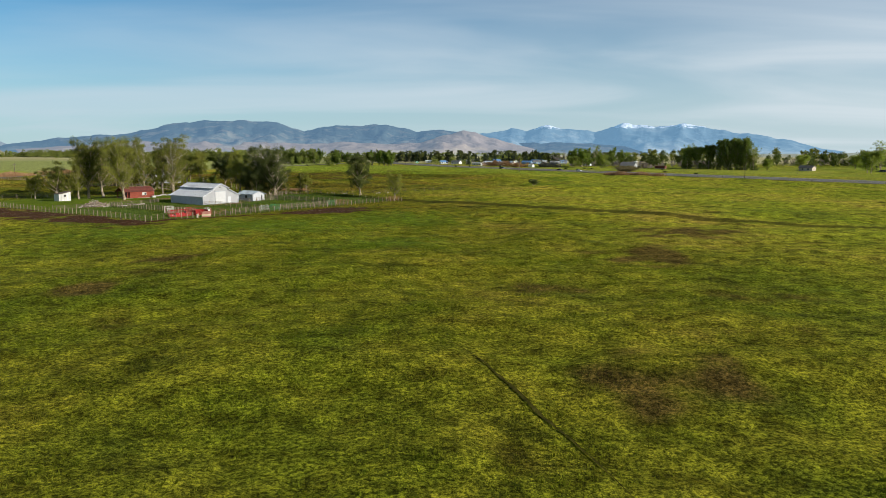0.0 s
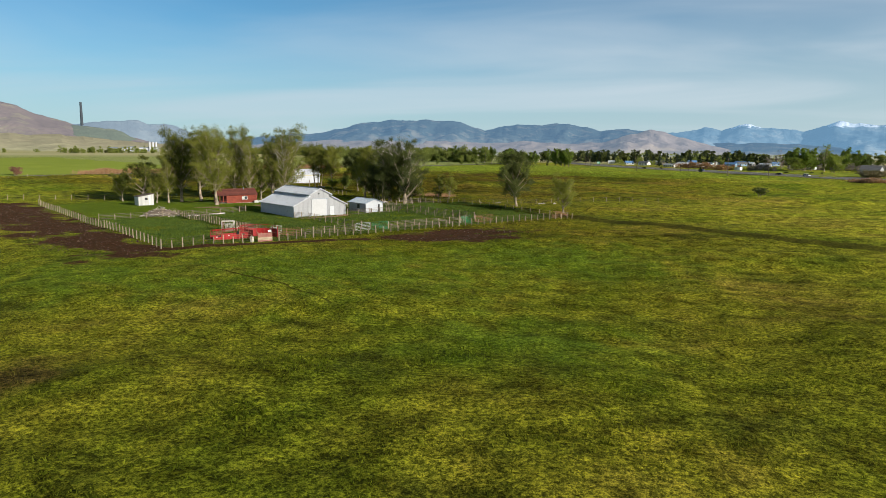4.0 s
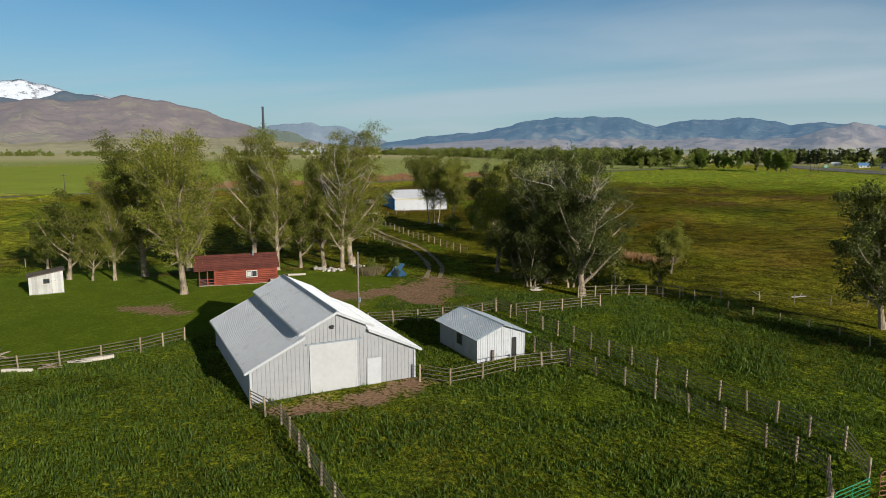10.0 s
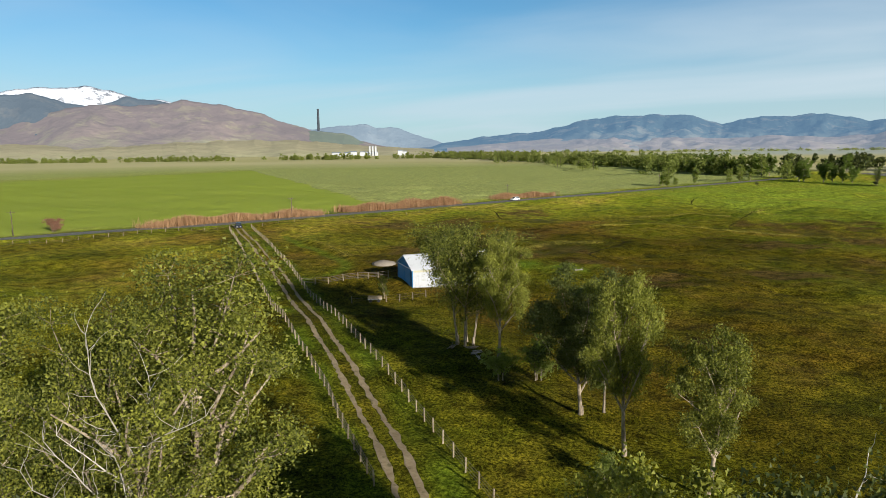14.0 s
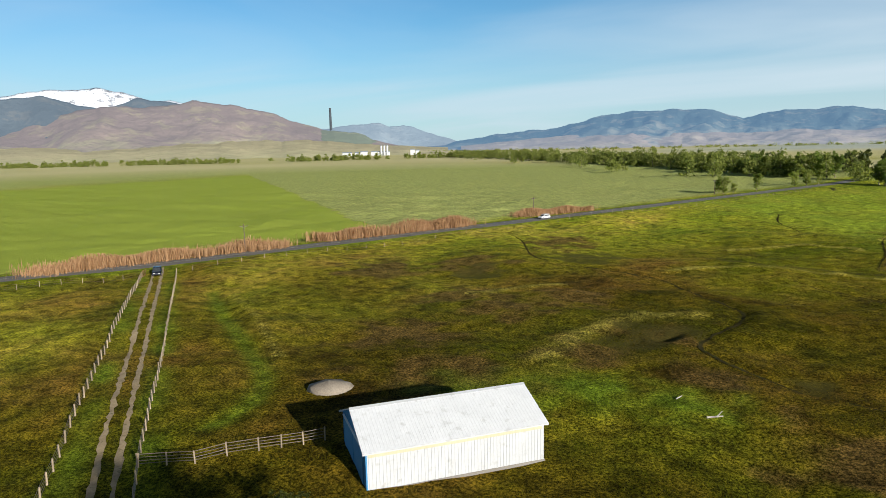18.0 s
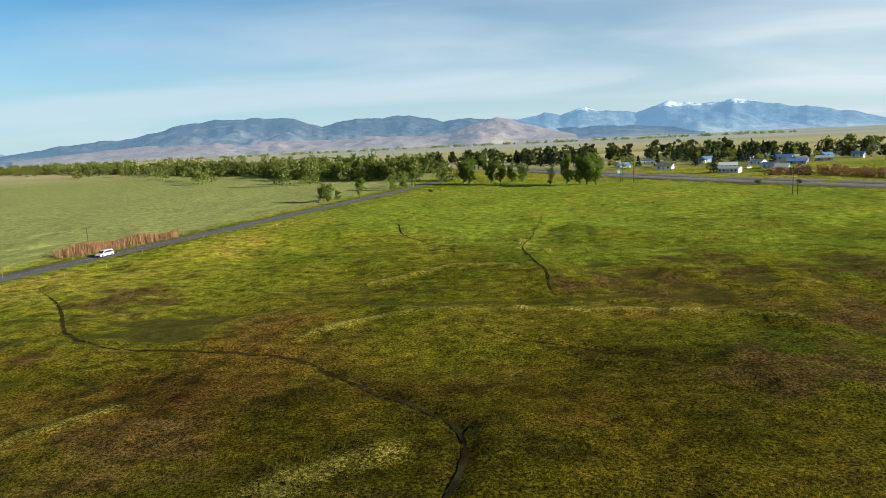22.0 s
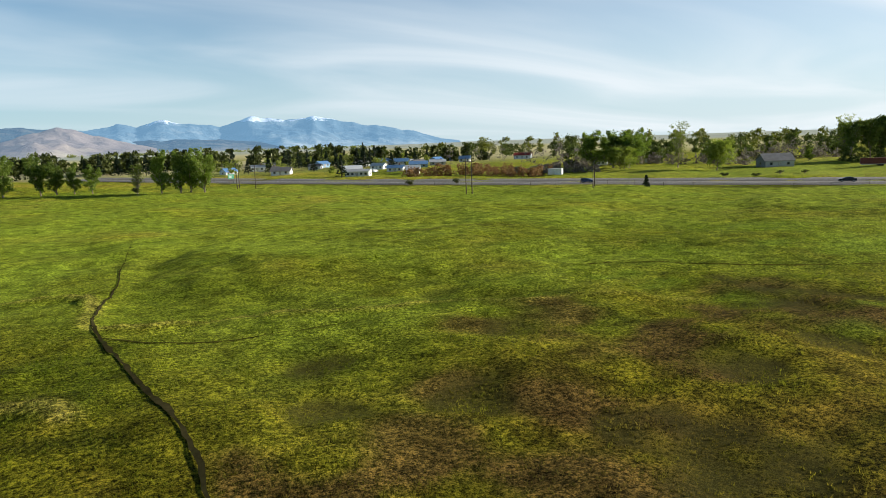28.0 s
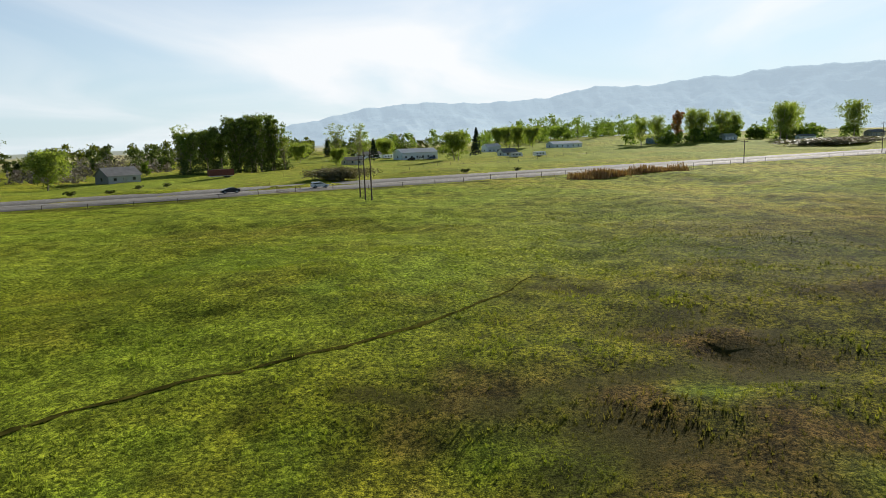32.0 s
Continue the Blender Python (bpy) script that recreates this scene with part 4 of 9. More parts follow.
    field = across * np.clip((1000 - y) / 60, 0, 1) * np.clip((x + 760) / 60, 0, 1)
    sown = np.zeros_like(x)
    pale = across * 0.9
    town = np.clip((x * 0.86 + y * 0.511 - 372) / 14, 0, 1) * (y < 1200)
    sown = np.maximum(sown, town * np.clip(0.8 + 0.35 * wave(x, y, 130, 41), 0, 1) * 0.6 * np.clip(1.0 - (y - 600) / 160, 0.35, 1) * (np.hypot(x, y - 400) < 700))
    r = np.hypot(x + 60, y - 215)
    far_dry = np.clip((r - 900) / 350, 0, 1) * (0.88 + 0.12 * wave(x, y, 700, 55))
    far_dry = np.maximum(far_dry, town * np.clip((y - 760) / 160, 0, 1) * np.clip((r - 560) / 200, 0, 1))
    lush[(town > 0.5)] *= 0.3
    # distance haze painted pale onto the far plain before the mountains
    far_haze = np.clip((r - 1500) / 500, 0, 1) * np.clip((x + 900) / 500, 0, 1)
    olive = np.clip((y - 255) / 40, 0, 1) * np.clip((470 - y) / 60, 0, 1) * np.clip((x + 300) / 30, 0, 1) * np.clip((60 - x) / 60, 0, 1) * np.clip(0.85 + 0.5 * wave(x, y, 55, 83), 0.3, 1)
    olive *= np.clip((over - x) / -6, 0, 1)
    # painted darkness round the flight line, weaker in the south
    flight_shade = np.zeros_like(x)
    for ax, ay in FLIGHT:
        flight_shade = np.maximum(flight_shade, np.clip(1.6 - np.hypot(x - ax, y - ay) / 62, 0, 1))
    flight_shade *= np.clip((y - 110) / 70, 0.62, 1)
    rough = np.maximum(rough, np.clip(1.3 - np.abs(hw - 10.5 - 1.5 * wave(x, y, 18, 91)) / 2.6, 0, 1) * (x * 0.86 + y * 0.511 < 352))
    lush *= 1 - 0.85 * np.clip(np.maximum(straw, rough), 0, 1)
    lush = np.maximum(lush, 0.6 * hollow)
    backlit_meadow *= 1 - 0.15 * flight_shade
    backlit_meadow *= (1 - 0.75 * hollow) * (1 - 0.85 * np.clip(np.maximum(straw, rough), 0, 1)) * (1 - 0.8 * np.clip(brown, 0, 1)) * (1 - town)
    lush *= 1 - 0.5 * np.clip(brown, 0, 1)
    near_hw = np.clip(1 - hw / 26, 0, 1)
    z = z * (1 - near_hw) * np.clip((1600 - r) / 600, 0, 1)
    SURFACE.append((gx, gy, {"z": z, "lush": np.clip(lush, 0, 1), "brown": brown, "straw": straw, "olive": olive, "backlit_meadow": backlit_meadow, "hollow": hollow}))
    me = fast_mesh("ground", np.c_[x.ravel(), y.ravel(), z.ravel()], grid_faces(len(gy), len(gx)), smooth=True)
    for name, val in (("creek", creek), ("soil", soil), ("path", path), ("lush", np.clip(lush, 0, 1)), ("sown", sown), ("pale", pale), ("flight_shade", flight_shade), ("far_dry", np.clip(far_dry, 0, 1)), ("straw", straw), ("rough", rough), ("brown", brown), ("olive", olive), ("backlit_meadow", backlit_meadow), ("field", field), ("far_haze", far_haze), ("lawn", inside(x, y, LAWN, 3.0) * (1 - np.clip(brown, 0, 1)))):
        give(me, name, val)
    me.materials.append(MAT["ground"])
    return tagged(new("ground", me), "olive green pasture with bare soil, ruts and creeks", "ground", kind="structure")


def grid_faces(rows, cols):
    i = np.arange(rows * cols).reshape(rows, cols)
    return np.stack([i[:-1, :-1].ravel(), i[:-1, 1:].ravel(), i[1:, 1:].ravel(), i[1:, :-1].ravel()], 1)


ground = make_ground()

# ---- far mountains, in layers round the valley ----
MID = (-62.0, 235.0)


def range_of_hills(name, label, crest, r_foot, r_top, seed, material, gully=0.25, snow_from=9.9, power=1.25, jagged=0.09):
    """Slopes from a foot up to a crest line: crest holds azimuth (to the left of +y) and elevation in degrees from the valley's middle."""
    az = np.arange(crest[0][0], crest[-1][0] - 1e-6, -0.14)
    el = np.interp(-az, [-c[0] for c in crest], [c[1] for c in crest])
    rng = np.random.RandomState(seed)
    jag = sum(np.sin(az * k + rng.uniform(0, 6)) / k for k in (2.3, 4.1, 7.7, 13.0, 19.0)) * jagged
    ends = np.clip(np.minimum(az[0] - az, az - az[-1]) / 1.5, 0, 1)
    s = np.r_[np.linspace(0, 1, 34), 1.06]
    A, S = np.meshgrid(np.radians(az), s)
    top = (r_top * np.tan(1.04 * np.radians(np.maximum(el + jag * ends * np.clip(el, 0.2, 1), 0.02))) + 16) + 0 * S
    foot_r = r_foot + 260 * wave(az * 40, az * 0, 300, seed + 1)
    R = foot_r + (r_top - foot_r) * S
    X, Y = MID[0] - np.sin(A) * R, MID[1] + np.cos(A) * R
    shape = np.clip(S, 0, 1) ** power
    ridge = 1 - np.abs(wave(A * r_top, R * 0.55, 900, seed + 2)) + 0.5 * (1 - np.abs(wave(A * r_top, R * 0.7, 380, seed + 3))) + 0.25 * wave(A * r_top, R, 170, seed + 4)
    Z = -6 + top * (shape + gully * (ridge - 0.9) * np.clip(S * (1 - S) * 4, 0, 1) * (0.4 + 0.6 * S))
    Z = np.where(S > 1.01, Z * 0.8, Z)
    me = fast_mesh(name, np.c_[X.ravel(), Y.ravel(), Z.ravel()], grid_faces(len(s), len(az))[:, ::-1], smooth=True)
    give(me, "lift", np.clip(S, 0, 1))
    give(me, "snow", np.clip((Z / r_top * 57.3 - snow_from) / 0.8, 0, 0.85) + 0 * S)
    me.materials.append(material)
    return tagged(new(name, me), label, "mountain range", kind="structure")


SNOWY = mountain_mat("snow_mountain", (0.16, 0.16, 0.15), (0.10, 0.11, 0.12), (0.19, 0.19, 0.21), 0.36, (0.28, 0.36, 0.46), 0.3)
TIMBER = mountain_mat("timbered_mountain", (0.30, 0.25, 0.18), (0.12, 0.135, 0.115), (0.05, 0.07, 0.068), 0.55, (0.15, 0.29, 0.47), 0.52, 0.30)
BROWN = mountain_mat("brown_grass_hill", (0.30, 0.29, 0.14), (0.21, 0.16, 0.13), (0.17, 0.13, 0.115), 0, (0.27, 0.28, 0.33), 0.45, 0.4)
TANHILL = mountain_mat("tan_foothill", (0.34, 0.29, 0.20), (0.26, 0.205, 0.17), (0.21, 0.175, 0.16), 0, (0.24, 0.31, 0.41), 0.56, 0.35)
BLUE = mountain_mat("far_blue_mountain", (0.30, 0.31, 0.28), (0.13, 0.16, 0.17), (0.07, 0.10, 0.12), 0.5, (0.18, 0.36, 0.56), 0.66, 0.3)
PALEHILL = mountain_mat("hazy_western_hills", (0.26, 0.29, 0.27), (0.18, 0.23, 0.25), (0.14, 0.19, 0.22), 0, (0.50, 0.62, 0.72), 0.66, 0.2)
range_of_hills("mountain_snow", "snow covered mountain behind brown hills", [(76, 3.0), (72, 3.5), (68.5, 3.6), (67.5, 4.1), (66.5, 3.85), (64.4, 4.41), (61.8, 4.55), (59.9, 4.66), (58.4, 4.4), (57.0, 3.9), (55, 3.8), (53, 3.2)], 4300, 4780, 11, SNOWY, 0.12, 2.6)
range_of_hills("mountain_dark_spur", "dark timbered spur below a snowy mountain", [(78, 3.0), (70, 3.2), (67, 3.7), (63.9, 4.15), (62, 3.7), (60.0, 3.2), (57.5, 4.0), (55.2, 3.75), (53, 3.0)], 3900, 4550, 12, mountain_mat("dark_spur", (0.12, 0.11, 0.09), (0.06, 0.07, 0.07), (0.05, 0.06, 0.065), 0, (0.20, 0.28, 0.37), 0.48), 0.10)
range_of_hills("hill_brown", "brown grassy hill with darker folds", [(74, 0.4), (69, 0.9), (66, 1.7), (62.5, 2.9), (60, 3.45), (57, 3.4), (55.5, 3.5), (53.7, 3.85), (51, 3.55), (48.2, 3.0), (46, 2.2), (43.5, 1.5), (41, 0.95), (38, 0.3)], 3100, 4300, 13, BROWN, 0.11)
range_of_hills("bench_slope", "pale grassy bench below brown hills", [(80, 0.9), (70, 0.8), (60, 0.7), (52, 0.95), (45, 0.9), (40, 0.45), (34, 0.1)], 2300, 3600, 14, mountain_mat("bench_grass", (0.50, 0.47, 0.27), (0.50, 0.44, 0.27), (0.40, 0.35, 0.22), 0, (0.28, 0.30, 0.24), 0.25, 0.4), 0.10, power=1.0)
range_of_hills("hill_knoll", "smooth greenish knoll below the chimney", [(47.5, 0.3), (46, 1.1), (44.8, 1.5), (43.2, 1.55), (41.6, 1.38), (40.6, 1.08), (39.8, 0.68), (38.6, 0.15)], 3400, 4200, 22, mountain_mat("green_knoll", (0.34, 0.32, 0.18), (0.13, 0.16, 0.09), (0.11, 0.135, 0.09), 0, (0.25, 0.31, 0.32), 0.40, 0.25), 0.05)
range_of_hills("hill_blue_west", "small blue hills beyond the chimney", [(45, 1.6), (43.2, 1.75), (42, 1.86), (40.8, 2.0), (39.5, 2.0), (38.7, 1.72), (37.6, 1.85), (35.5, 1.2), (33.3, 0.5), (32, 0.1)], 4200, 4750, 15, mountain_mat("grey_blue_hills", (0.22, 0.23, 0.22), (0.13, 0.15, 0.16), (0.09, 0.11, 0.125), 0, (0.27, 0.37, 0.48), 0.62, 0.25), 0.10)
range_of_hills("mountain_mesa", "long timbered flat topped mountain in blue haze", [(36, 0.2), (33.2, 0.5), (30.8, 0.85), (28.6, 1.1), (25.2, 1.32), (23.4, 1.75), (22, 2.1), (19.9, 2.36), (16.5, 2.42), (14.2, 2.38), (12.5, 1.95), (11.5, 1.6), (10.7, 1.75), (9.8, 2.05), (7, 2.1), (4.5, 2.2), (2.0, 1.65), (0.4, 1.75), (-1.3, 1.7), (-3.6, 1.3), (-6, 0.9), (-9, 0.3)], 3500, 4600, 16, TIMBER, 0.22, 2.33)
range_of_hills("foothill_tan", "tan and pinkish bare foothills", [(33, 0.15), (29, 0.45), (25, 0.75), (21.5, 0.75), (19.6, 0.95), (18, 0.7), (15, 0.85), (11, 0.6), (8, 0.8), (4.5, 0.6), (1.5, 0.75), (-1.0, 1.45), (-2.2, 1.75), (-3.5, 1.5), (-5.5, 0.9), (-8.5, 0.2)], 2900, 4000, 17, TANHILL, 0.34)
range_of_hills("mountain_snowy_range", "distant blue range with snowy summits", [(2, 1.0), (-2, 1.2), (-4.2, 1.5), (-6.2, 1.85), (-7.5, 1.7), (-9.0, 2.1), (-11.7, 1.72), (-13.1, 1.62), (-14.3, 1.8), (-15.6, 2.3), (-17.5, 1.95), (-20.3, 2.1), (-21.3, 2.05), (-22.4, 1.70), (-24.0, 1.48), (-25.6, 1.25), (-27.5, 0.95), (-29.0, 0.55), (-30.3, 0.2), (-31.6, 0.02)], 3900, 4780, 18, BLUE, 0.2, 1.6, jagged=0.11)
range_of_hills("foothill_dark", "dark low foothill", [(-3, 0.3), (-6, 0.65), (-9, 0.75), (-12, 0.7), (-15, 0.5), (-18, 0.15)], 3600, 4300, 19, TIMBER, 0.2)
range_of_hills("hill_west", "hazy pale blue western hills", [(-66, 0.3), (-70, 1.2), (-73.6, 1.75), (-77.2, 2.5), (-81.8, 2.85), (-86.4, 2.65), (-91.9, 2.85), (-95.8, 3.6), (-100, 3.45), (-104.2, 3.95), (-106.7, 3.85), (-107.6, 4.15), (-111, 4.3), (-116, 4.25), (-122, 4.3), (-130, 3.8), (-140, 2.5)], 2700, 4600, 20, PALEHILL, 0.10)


# ---- the ranch: barn, sheds, cabin ----
def lift(x, y):
    """Ground height at a place."""
    return float(ground_height(np.array([float(x)]), np.array([float(y)]))[0])


def rib_profile(a, b, gap, rib, w=0.03):
    """Places across a sheet and how far each stands out: flat pans between narrow ribs."""
    out, q = [(a, 0.0)], a + gap * 0.5
    while q < b - 0.06:
        out += [(q - w, 0.0), (q - w * 0.5, rib), (q + w * 0.5, rib), (q + w, 0.0)]
        q += gap
    return out + [(b, 0.0)]


def ribbed_slab(b, x0, z0, x1, z1, y0, y1, thick, gap=0.3, rib=0.035):
    """A metal roof sheet from (x0, z0) to (x1, z1), with ribs down its slope, as one folded sheet."""
    d = Vector((x1 - x0, 0, z1 - z0)).normalized()
    n = Vector((-d.z, 0, d.x)) if x1 > x0 else Vector((d.z, 0, -d.x))
    pr = rib_profile(y0, y1, gap, rib)
    k = len(pr)
    v = [(x0 + n.x * h, y, z0 + n.z * h) for y, h in pr] + [(x1 + n.x * h, y, z1 + n.z * h) for y, h in pr]
    v += [(x0 - n.x * thick, y, z0 - n.z * thick) for y in (y0, y1)] + [(x1 - n.x * thick, y, z1 - n.z * thick) for y in (y0, y1)]
    f = [(i, k + i, k + i + 1, i + 1) for i in range(k - 1)]
    f += [(2 * k, *range(0, k), 2 * k + 1), (2 * k + 3, *range(2 * k - 1, k - 1, -1), 2 * k + 2), (0, 2 * k, 2 * k + 2, k), (k - 1, 2 * k - 1, 2 * k + 3, 2 * k + 1), (2 * k, 2 * k + 1, 2 * k + 3, 2 * k + 2)]
    b.add(v, f)


def ribbed_gable(b, outline, y, gap=0.3, out=-1, thick=0.12, rib=0.03):
    """A gable wall in x and z at depth y: one folded sheet whose ribs stop at the roofline."""
    top = [p for p in outline if p[1] > 0.05]
    top = top[::-1] if top[0][0] > top[-1][0] else top
    xs, zs = [p[0] + 1e-4 * i for i, p in enumerate(top)], [p[1] for p in top]
    pr = rib_profile(xs[0], xs[-1], gap, rib)
    pr = sorted(pr + [(q - 2e-5, 0.0) for q in xs[1:-1]] + [(q + 2e-5, 0.0) for q in xs[1:-1]])
    k = len(pr)
    hs = [float(np.interp(x, xs, zs)) for x, _ in pr]
    v = [(x, y + out * h, 0.0) for x, h in pr] + [(x, y + out * h, z) for (x, h), z in zip(pr, hs)]
    v += [(x, y - out * thick, 0.0) for x, h in pr] + [(x, y - out * thick, z) for (x, h), z in zip(pr, hs)]
    f = []
    for i in range(k - 1):
        f += [(i, i + 1, k + i + 1, k + i), (2 * k + i + 1, 2 * k + i, 3 * k + i, 3 * k + i + 1), (k + i, k + i + 1, 3 * k + i + 1, 3 * k + i)]
    f += [(0, k, 3 * k, 2 * k), (k - 1, 3 * k - 1, 4 * k - 1, 2 * k - 1)]
    b.add(v, f)


def ribbed_side(b, x, y0, y1, z1, gap=0.3, out=-1, thick=0.12, rib=0.03):
    pr = rib_profile(y0, y1, gap, rib)
    k = len(pr)
    v = [(x + out * h, y, 0.0) for y, h in pr] + [(x + out * h, y, z1) for y, h in pr] + [(x - out * thick, y, z) for z in (0.0, z1) for y in (y0, y1)]
    f = [(i, i + 1, k + i + 1, k + i) for i in range(k - 1)]
    f += [(2 * k, 2 * k + 1, 2 * k + 3, 2 * k + 2), (0, k, 2 * k + 2, 2 * k), (k - 1, 2 * k - 1, 2 * k + 3, 2 * k + 1), (*range(k, 2 * k), 2 * k + 3, 2 * k + 2)]
    b.add(v, f)


def make_barn():
    barn = thing("barn", "white ribbed steel barn with raised centre roof and closed doors", "barn", pose(-69.82, 195.92, lift(-69, 199) - 0.12, 0, 0, 55))
    w, dep, eave, s, a = 12.3, 15.4, 2.58, 0.475, 3.85
    inner, up = eave + a * s, eave + a * s + 0.42
    apex = up + (w / 2 - a) * s
    outline = [(0, 0), (w, 0), (w, eave), (w - a, inner), (w - a, up), (w / 2, apex), (a, up), (a, inner), (0, eave)]
    b = Build()
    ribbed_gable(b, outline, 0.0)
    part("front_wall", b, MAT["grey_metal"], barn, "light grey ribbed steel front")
    b = Build()
    ribbed_gable(b, outline, dep, out=1)
    part("back_wall", b, MAT["white_metal"], barn)
    for name, x, out in (("side_wall", 0.0, -1), ("side_wall", w, 1)):
        b = Build()
        ribbed_side(b, x, 0.121, dep - 0.121, eave - 0.02, out=out)
        part(name, b, MAT["white_metal"], barn)
    for x in (a, w - a):
        part("clerestory_wall", Build().box(x - 0.05, 0.121, inner - 0.25, x + 0.05, dep - 0.121, up + 0.02), MAT["white_metal"], barn)
    o = 0.45
    for x0, z0, x1, z1, name in ((-o, eave - o * s + 0.1, a - 0.06, inner + 0.07, "lower_roof"), (w + o, eave - o * s + 0.1, w - a + 0.06, inner + 0.07, "lower_roof"),
                                 (a - o, up - o * s + 0.12, w / 2, apex + 0.12, "upper_roof"), (w - a + o, up - o * s + 0.12, w / 2, apex + 0.12, "upper_roof")):
        b = Build()
        ribbed_slab(b, x0, z0, x1, z1, -0.4, dep + 0.4, 0.07, 0.3, 0.02)
        roof = part(name, b, MAT["white_roof"], barn, "white ribbed steel roof sheet")
        for y in (-0.43, dep + 0.4):
            f = Build().add([(x0, y, z0 - 0.18), (x1, y, z1 - 0.18), (x1, y, z1 + 0.02), (x0, y, z0 + 0.02), (x0, y + 0.03, z0 - 0.18), (x1, y + 0.03, z1 - 0.18), (x1, y + 0.03, z1 + 0.02), (x0, y + 0.03, z0 + 0.02)],
                            [(0, 1, 2, 3), (7, 6, 5, 4), (0, 4, 5, 1), (3, 2, 6, 7), (1, 5, 6, 2), (0, 3, 7, 4)])
            part("barge_board", f, MAT["white_metal"], roof)
        sx = -1 if x0 < x1 else 1
        part("gutter_trim", Build().box(min(x0, x0 + sx * 0.06), -0.4, z0 - 0.15, max(x0, x0 + sx * 0.06), dep + 0.4, z0 - 0.01), MAT["white_metal"], roof)
    part("ridge_cap", Build().prism([(w / 2 - 0.25, apex + 0.035), (w / 2, apex + 0.17), (w / 2 + 0.25, apex + 0.035)], -0.4, dep + 0.4), MAT["galv"], barn, "galvanised ridge cap")
    door = part("sliding_door", Build().box(4.2, -0.09, 0.08, 7.65, -0.035, 3.72), MAT["door_grey"], barn, "large closed light grey sliding door")
    part("door_track", Build().box(3.9, -0.13, 3.73, 9.5 - 1.4, -0.035, 3.83), MAT["galv"], door)
    for x in (4.2, 7.65):
        part("door_trim", Build().box(x - 0.05, -0.11, 0.08, x + 0.05, -0.034, 3.72), MAT["white_metal"], door)
    man = part("walk_door", Build().box(8.5, -0.08, 0.12, 9.55, -0.035, 2.13), MAT["white_metal"], barn, "white walk door")
    part("door_handle", Build().rod((9.43, -0.08, 1.05), (9.43, -0.14, 1.05), 0.025), MAT["galv"], man)
    part("door_frame", Build().box(8.42, -0.06, 0.1, 8.5, -0.034, 2.2).box(9.55, -0.06, 0.1, 9.63, -0.034, 2.2).box(8.5, -0.06, 2.13, 9.55, -0.034, 2.2), MAT["grey_metal"], man)
    lamp = part("wall_lamp", Build().box(5.7, -0.14, 4.75, 5.95, -0.035, 4.9), MAT["dark"], barn, "small dark lamp above the door")
    part("lamp_hood", Build().prism([(5.65, 4.9), (6.0, 4.9), (5.95, 5.0), (5.7, 5.0)], -0.22, -0.035), MAT["dark"], lamp)
    for x, y in ((-0.02, -0.02), (w + 0.02, -0.02), (-0.02, dep + 0.02), (w + 0.02, dep + 0.02)):
        part("corner_trim", Build().box(x - 0.07, y - 0.07, 0, x + 0.07, y + 0.07, eave - 0.05), MAT["white_metal"], barn)
    part("footing", Build().box(-0.05, -0.16, -0.25, w + 0.05, dep + 0.05, 0.04), MAT["concrete"], barn, "low concrete footing")


def make_small_shed():
    shed = thing("garden_shed", "small white steel shed with galvanised gable roof", "shed", pose(-60.0, 211.4, lift(-60, 212), 0, 0, 55))
    w, dep, eave, apex = 4.6, 6.9, 2.1, 2.95
    for y, out in ((0.0, -1), (dep, 1)):
        b = Build()
        ribbed_gable(b, [(0, 0), (w, 0), (w, eave), (w / 2, apex), (0, eave)], y, 0.22, out)
        part("gable_wall", b, MAT["white_metal"], shed)
    for x, out in ((0.0, -1), (w, 1)):
        b = Build()
        ribbed_side(b, x, 0.121, dep - 0.121, eave - 0.03, 0.22, out)
        part("side_wall", b, MAT["white_metal"], shed)
    s = (apex - eave) / (w / 2)
    for x0 in (-0.4, w + 0.4):
        b = Build()
        ribbed_slab(b, x0, eave - 0.4 * s + 0.09, w / 2, apex + 0.09, -0.45, dep + 0.35, 0.05, 0.2)
        part("roof_sheet", b, MAT["galv"], shed, "weathered galvanised roof sheet")
    part("ridge_cap", Build().prism([(w / 2 - 0.2, apex + 0.03), (w / 2, apex + 0.13), (w / 2 + 0.2, apex + 0.03)], -0.45, dep + 0.35), MAT["galv"], shed)
    # no opening is cut: a dark plate paints the shade inside
    part("doorway", Build().box(3.3, -0.05, 0.0, 3.75, -0.031, 1.75), MAT["dark"], shed, "dark plate painted as a shaded door opening")
    part("leaning_board", Build().box(1.3, -0.25, 0, 1.5, -0.1, 0.95), MAT["rail"], shed)
    win = part("window", Build().box(-0.06, 2.6, 0.9, -0.031, 3.4, 1.7), MAT["glass"], shed)
    part("window_frame", Build().box(-0.08, 2.52, 0.82, -0.031, 2.6, 1.78).box(-0.08, 3.4, 0.82, -0.031, 3.48, 1.78).box(-0.08, 2.6, 0.82, -0.031, 3.4, 0.9).box(-0.08, 2.6, 1.7, -0.031, 3.4, 1.78), MAT["rail"], win)


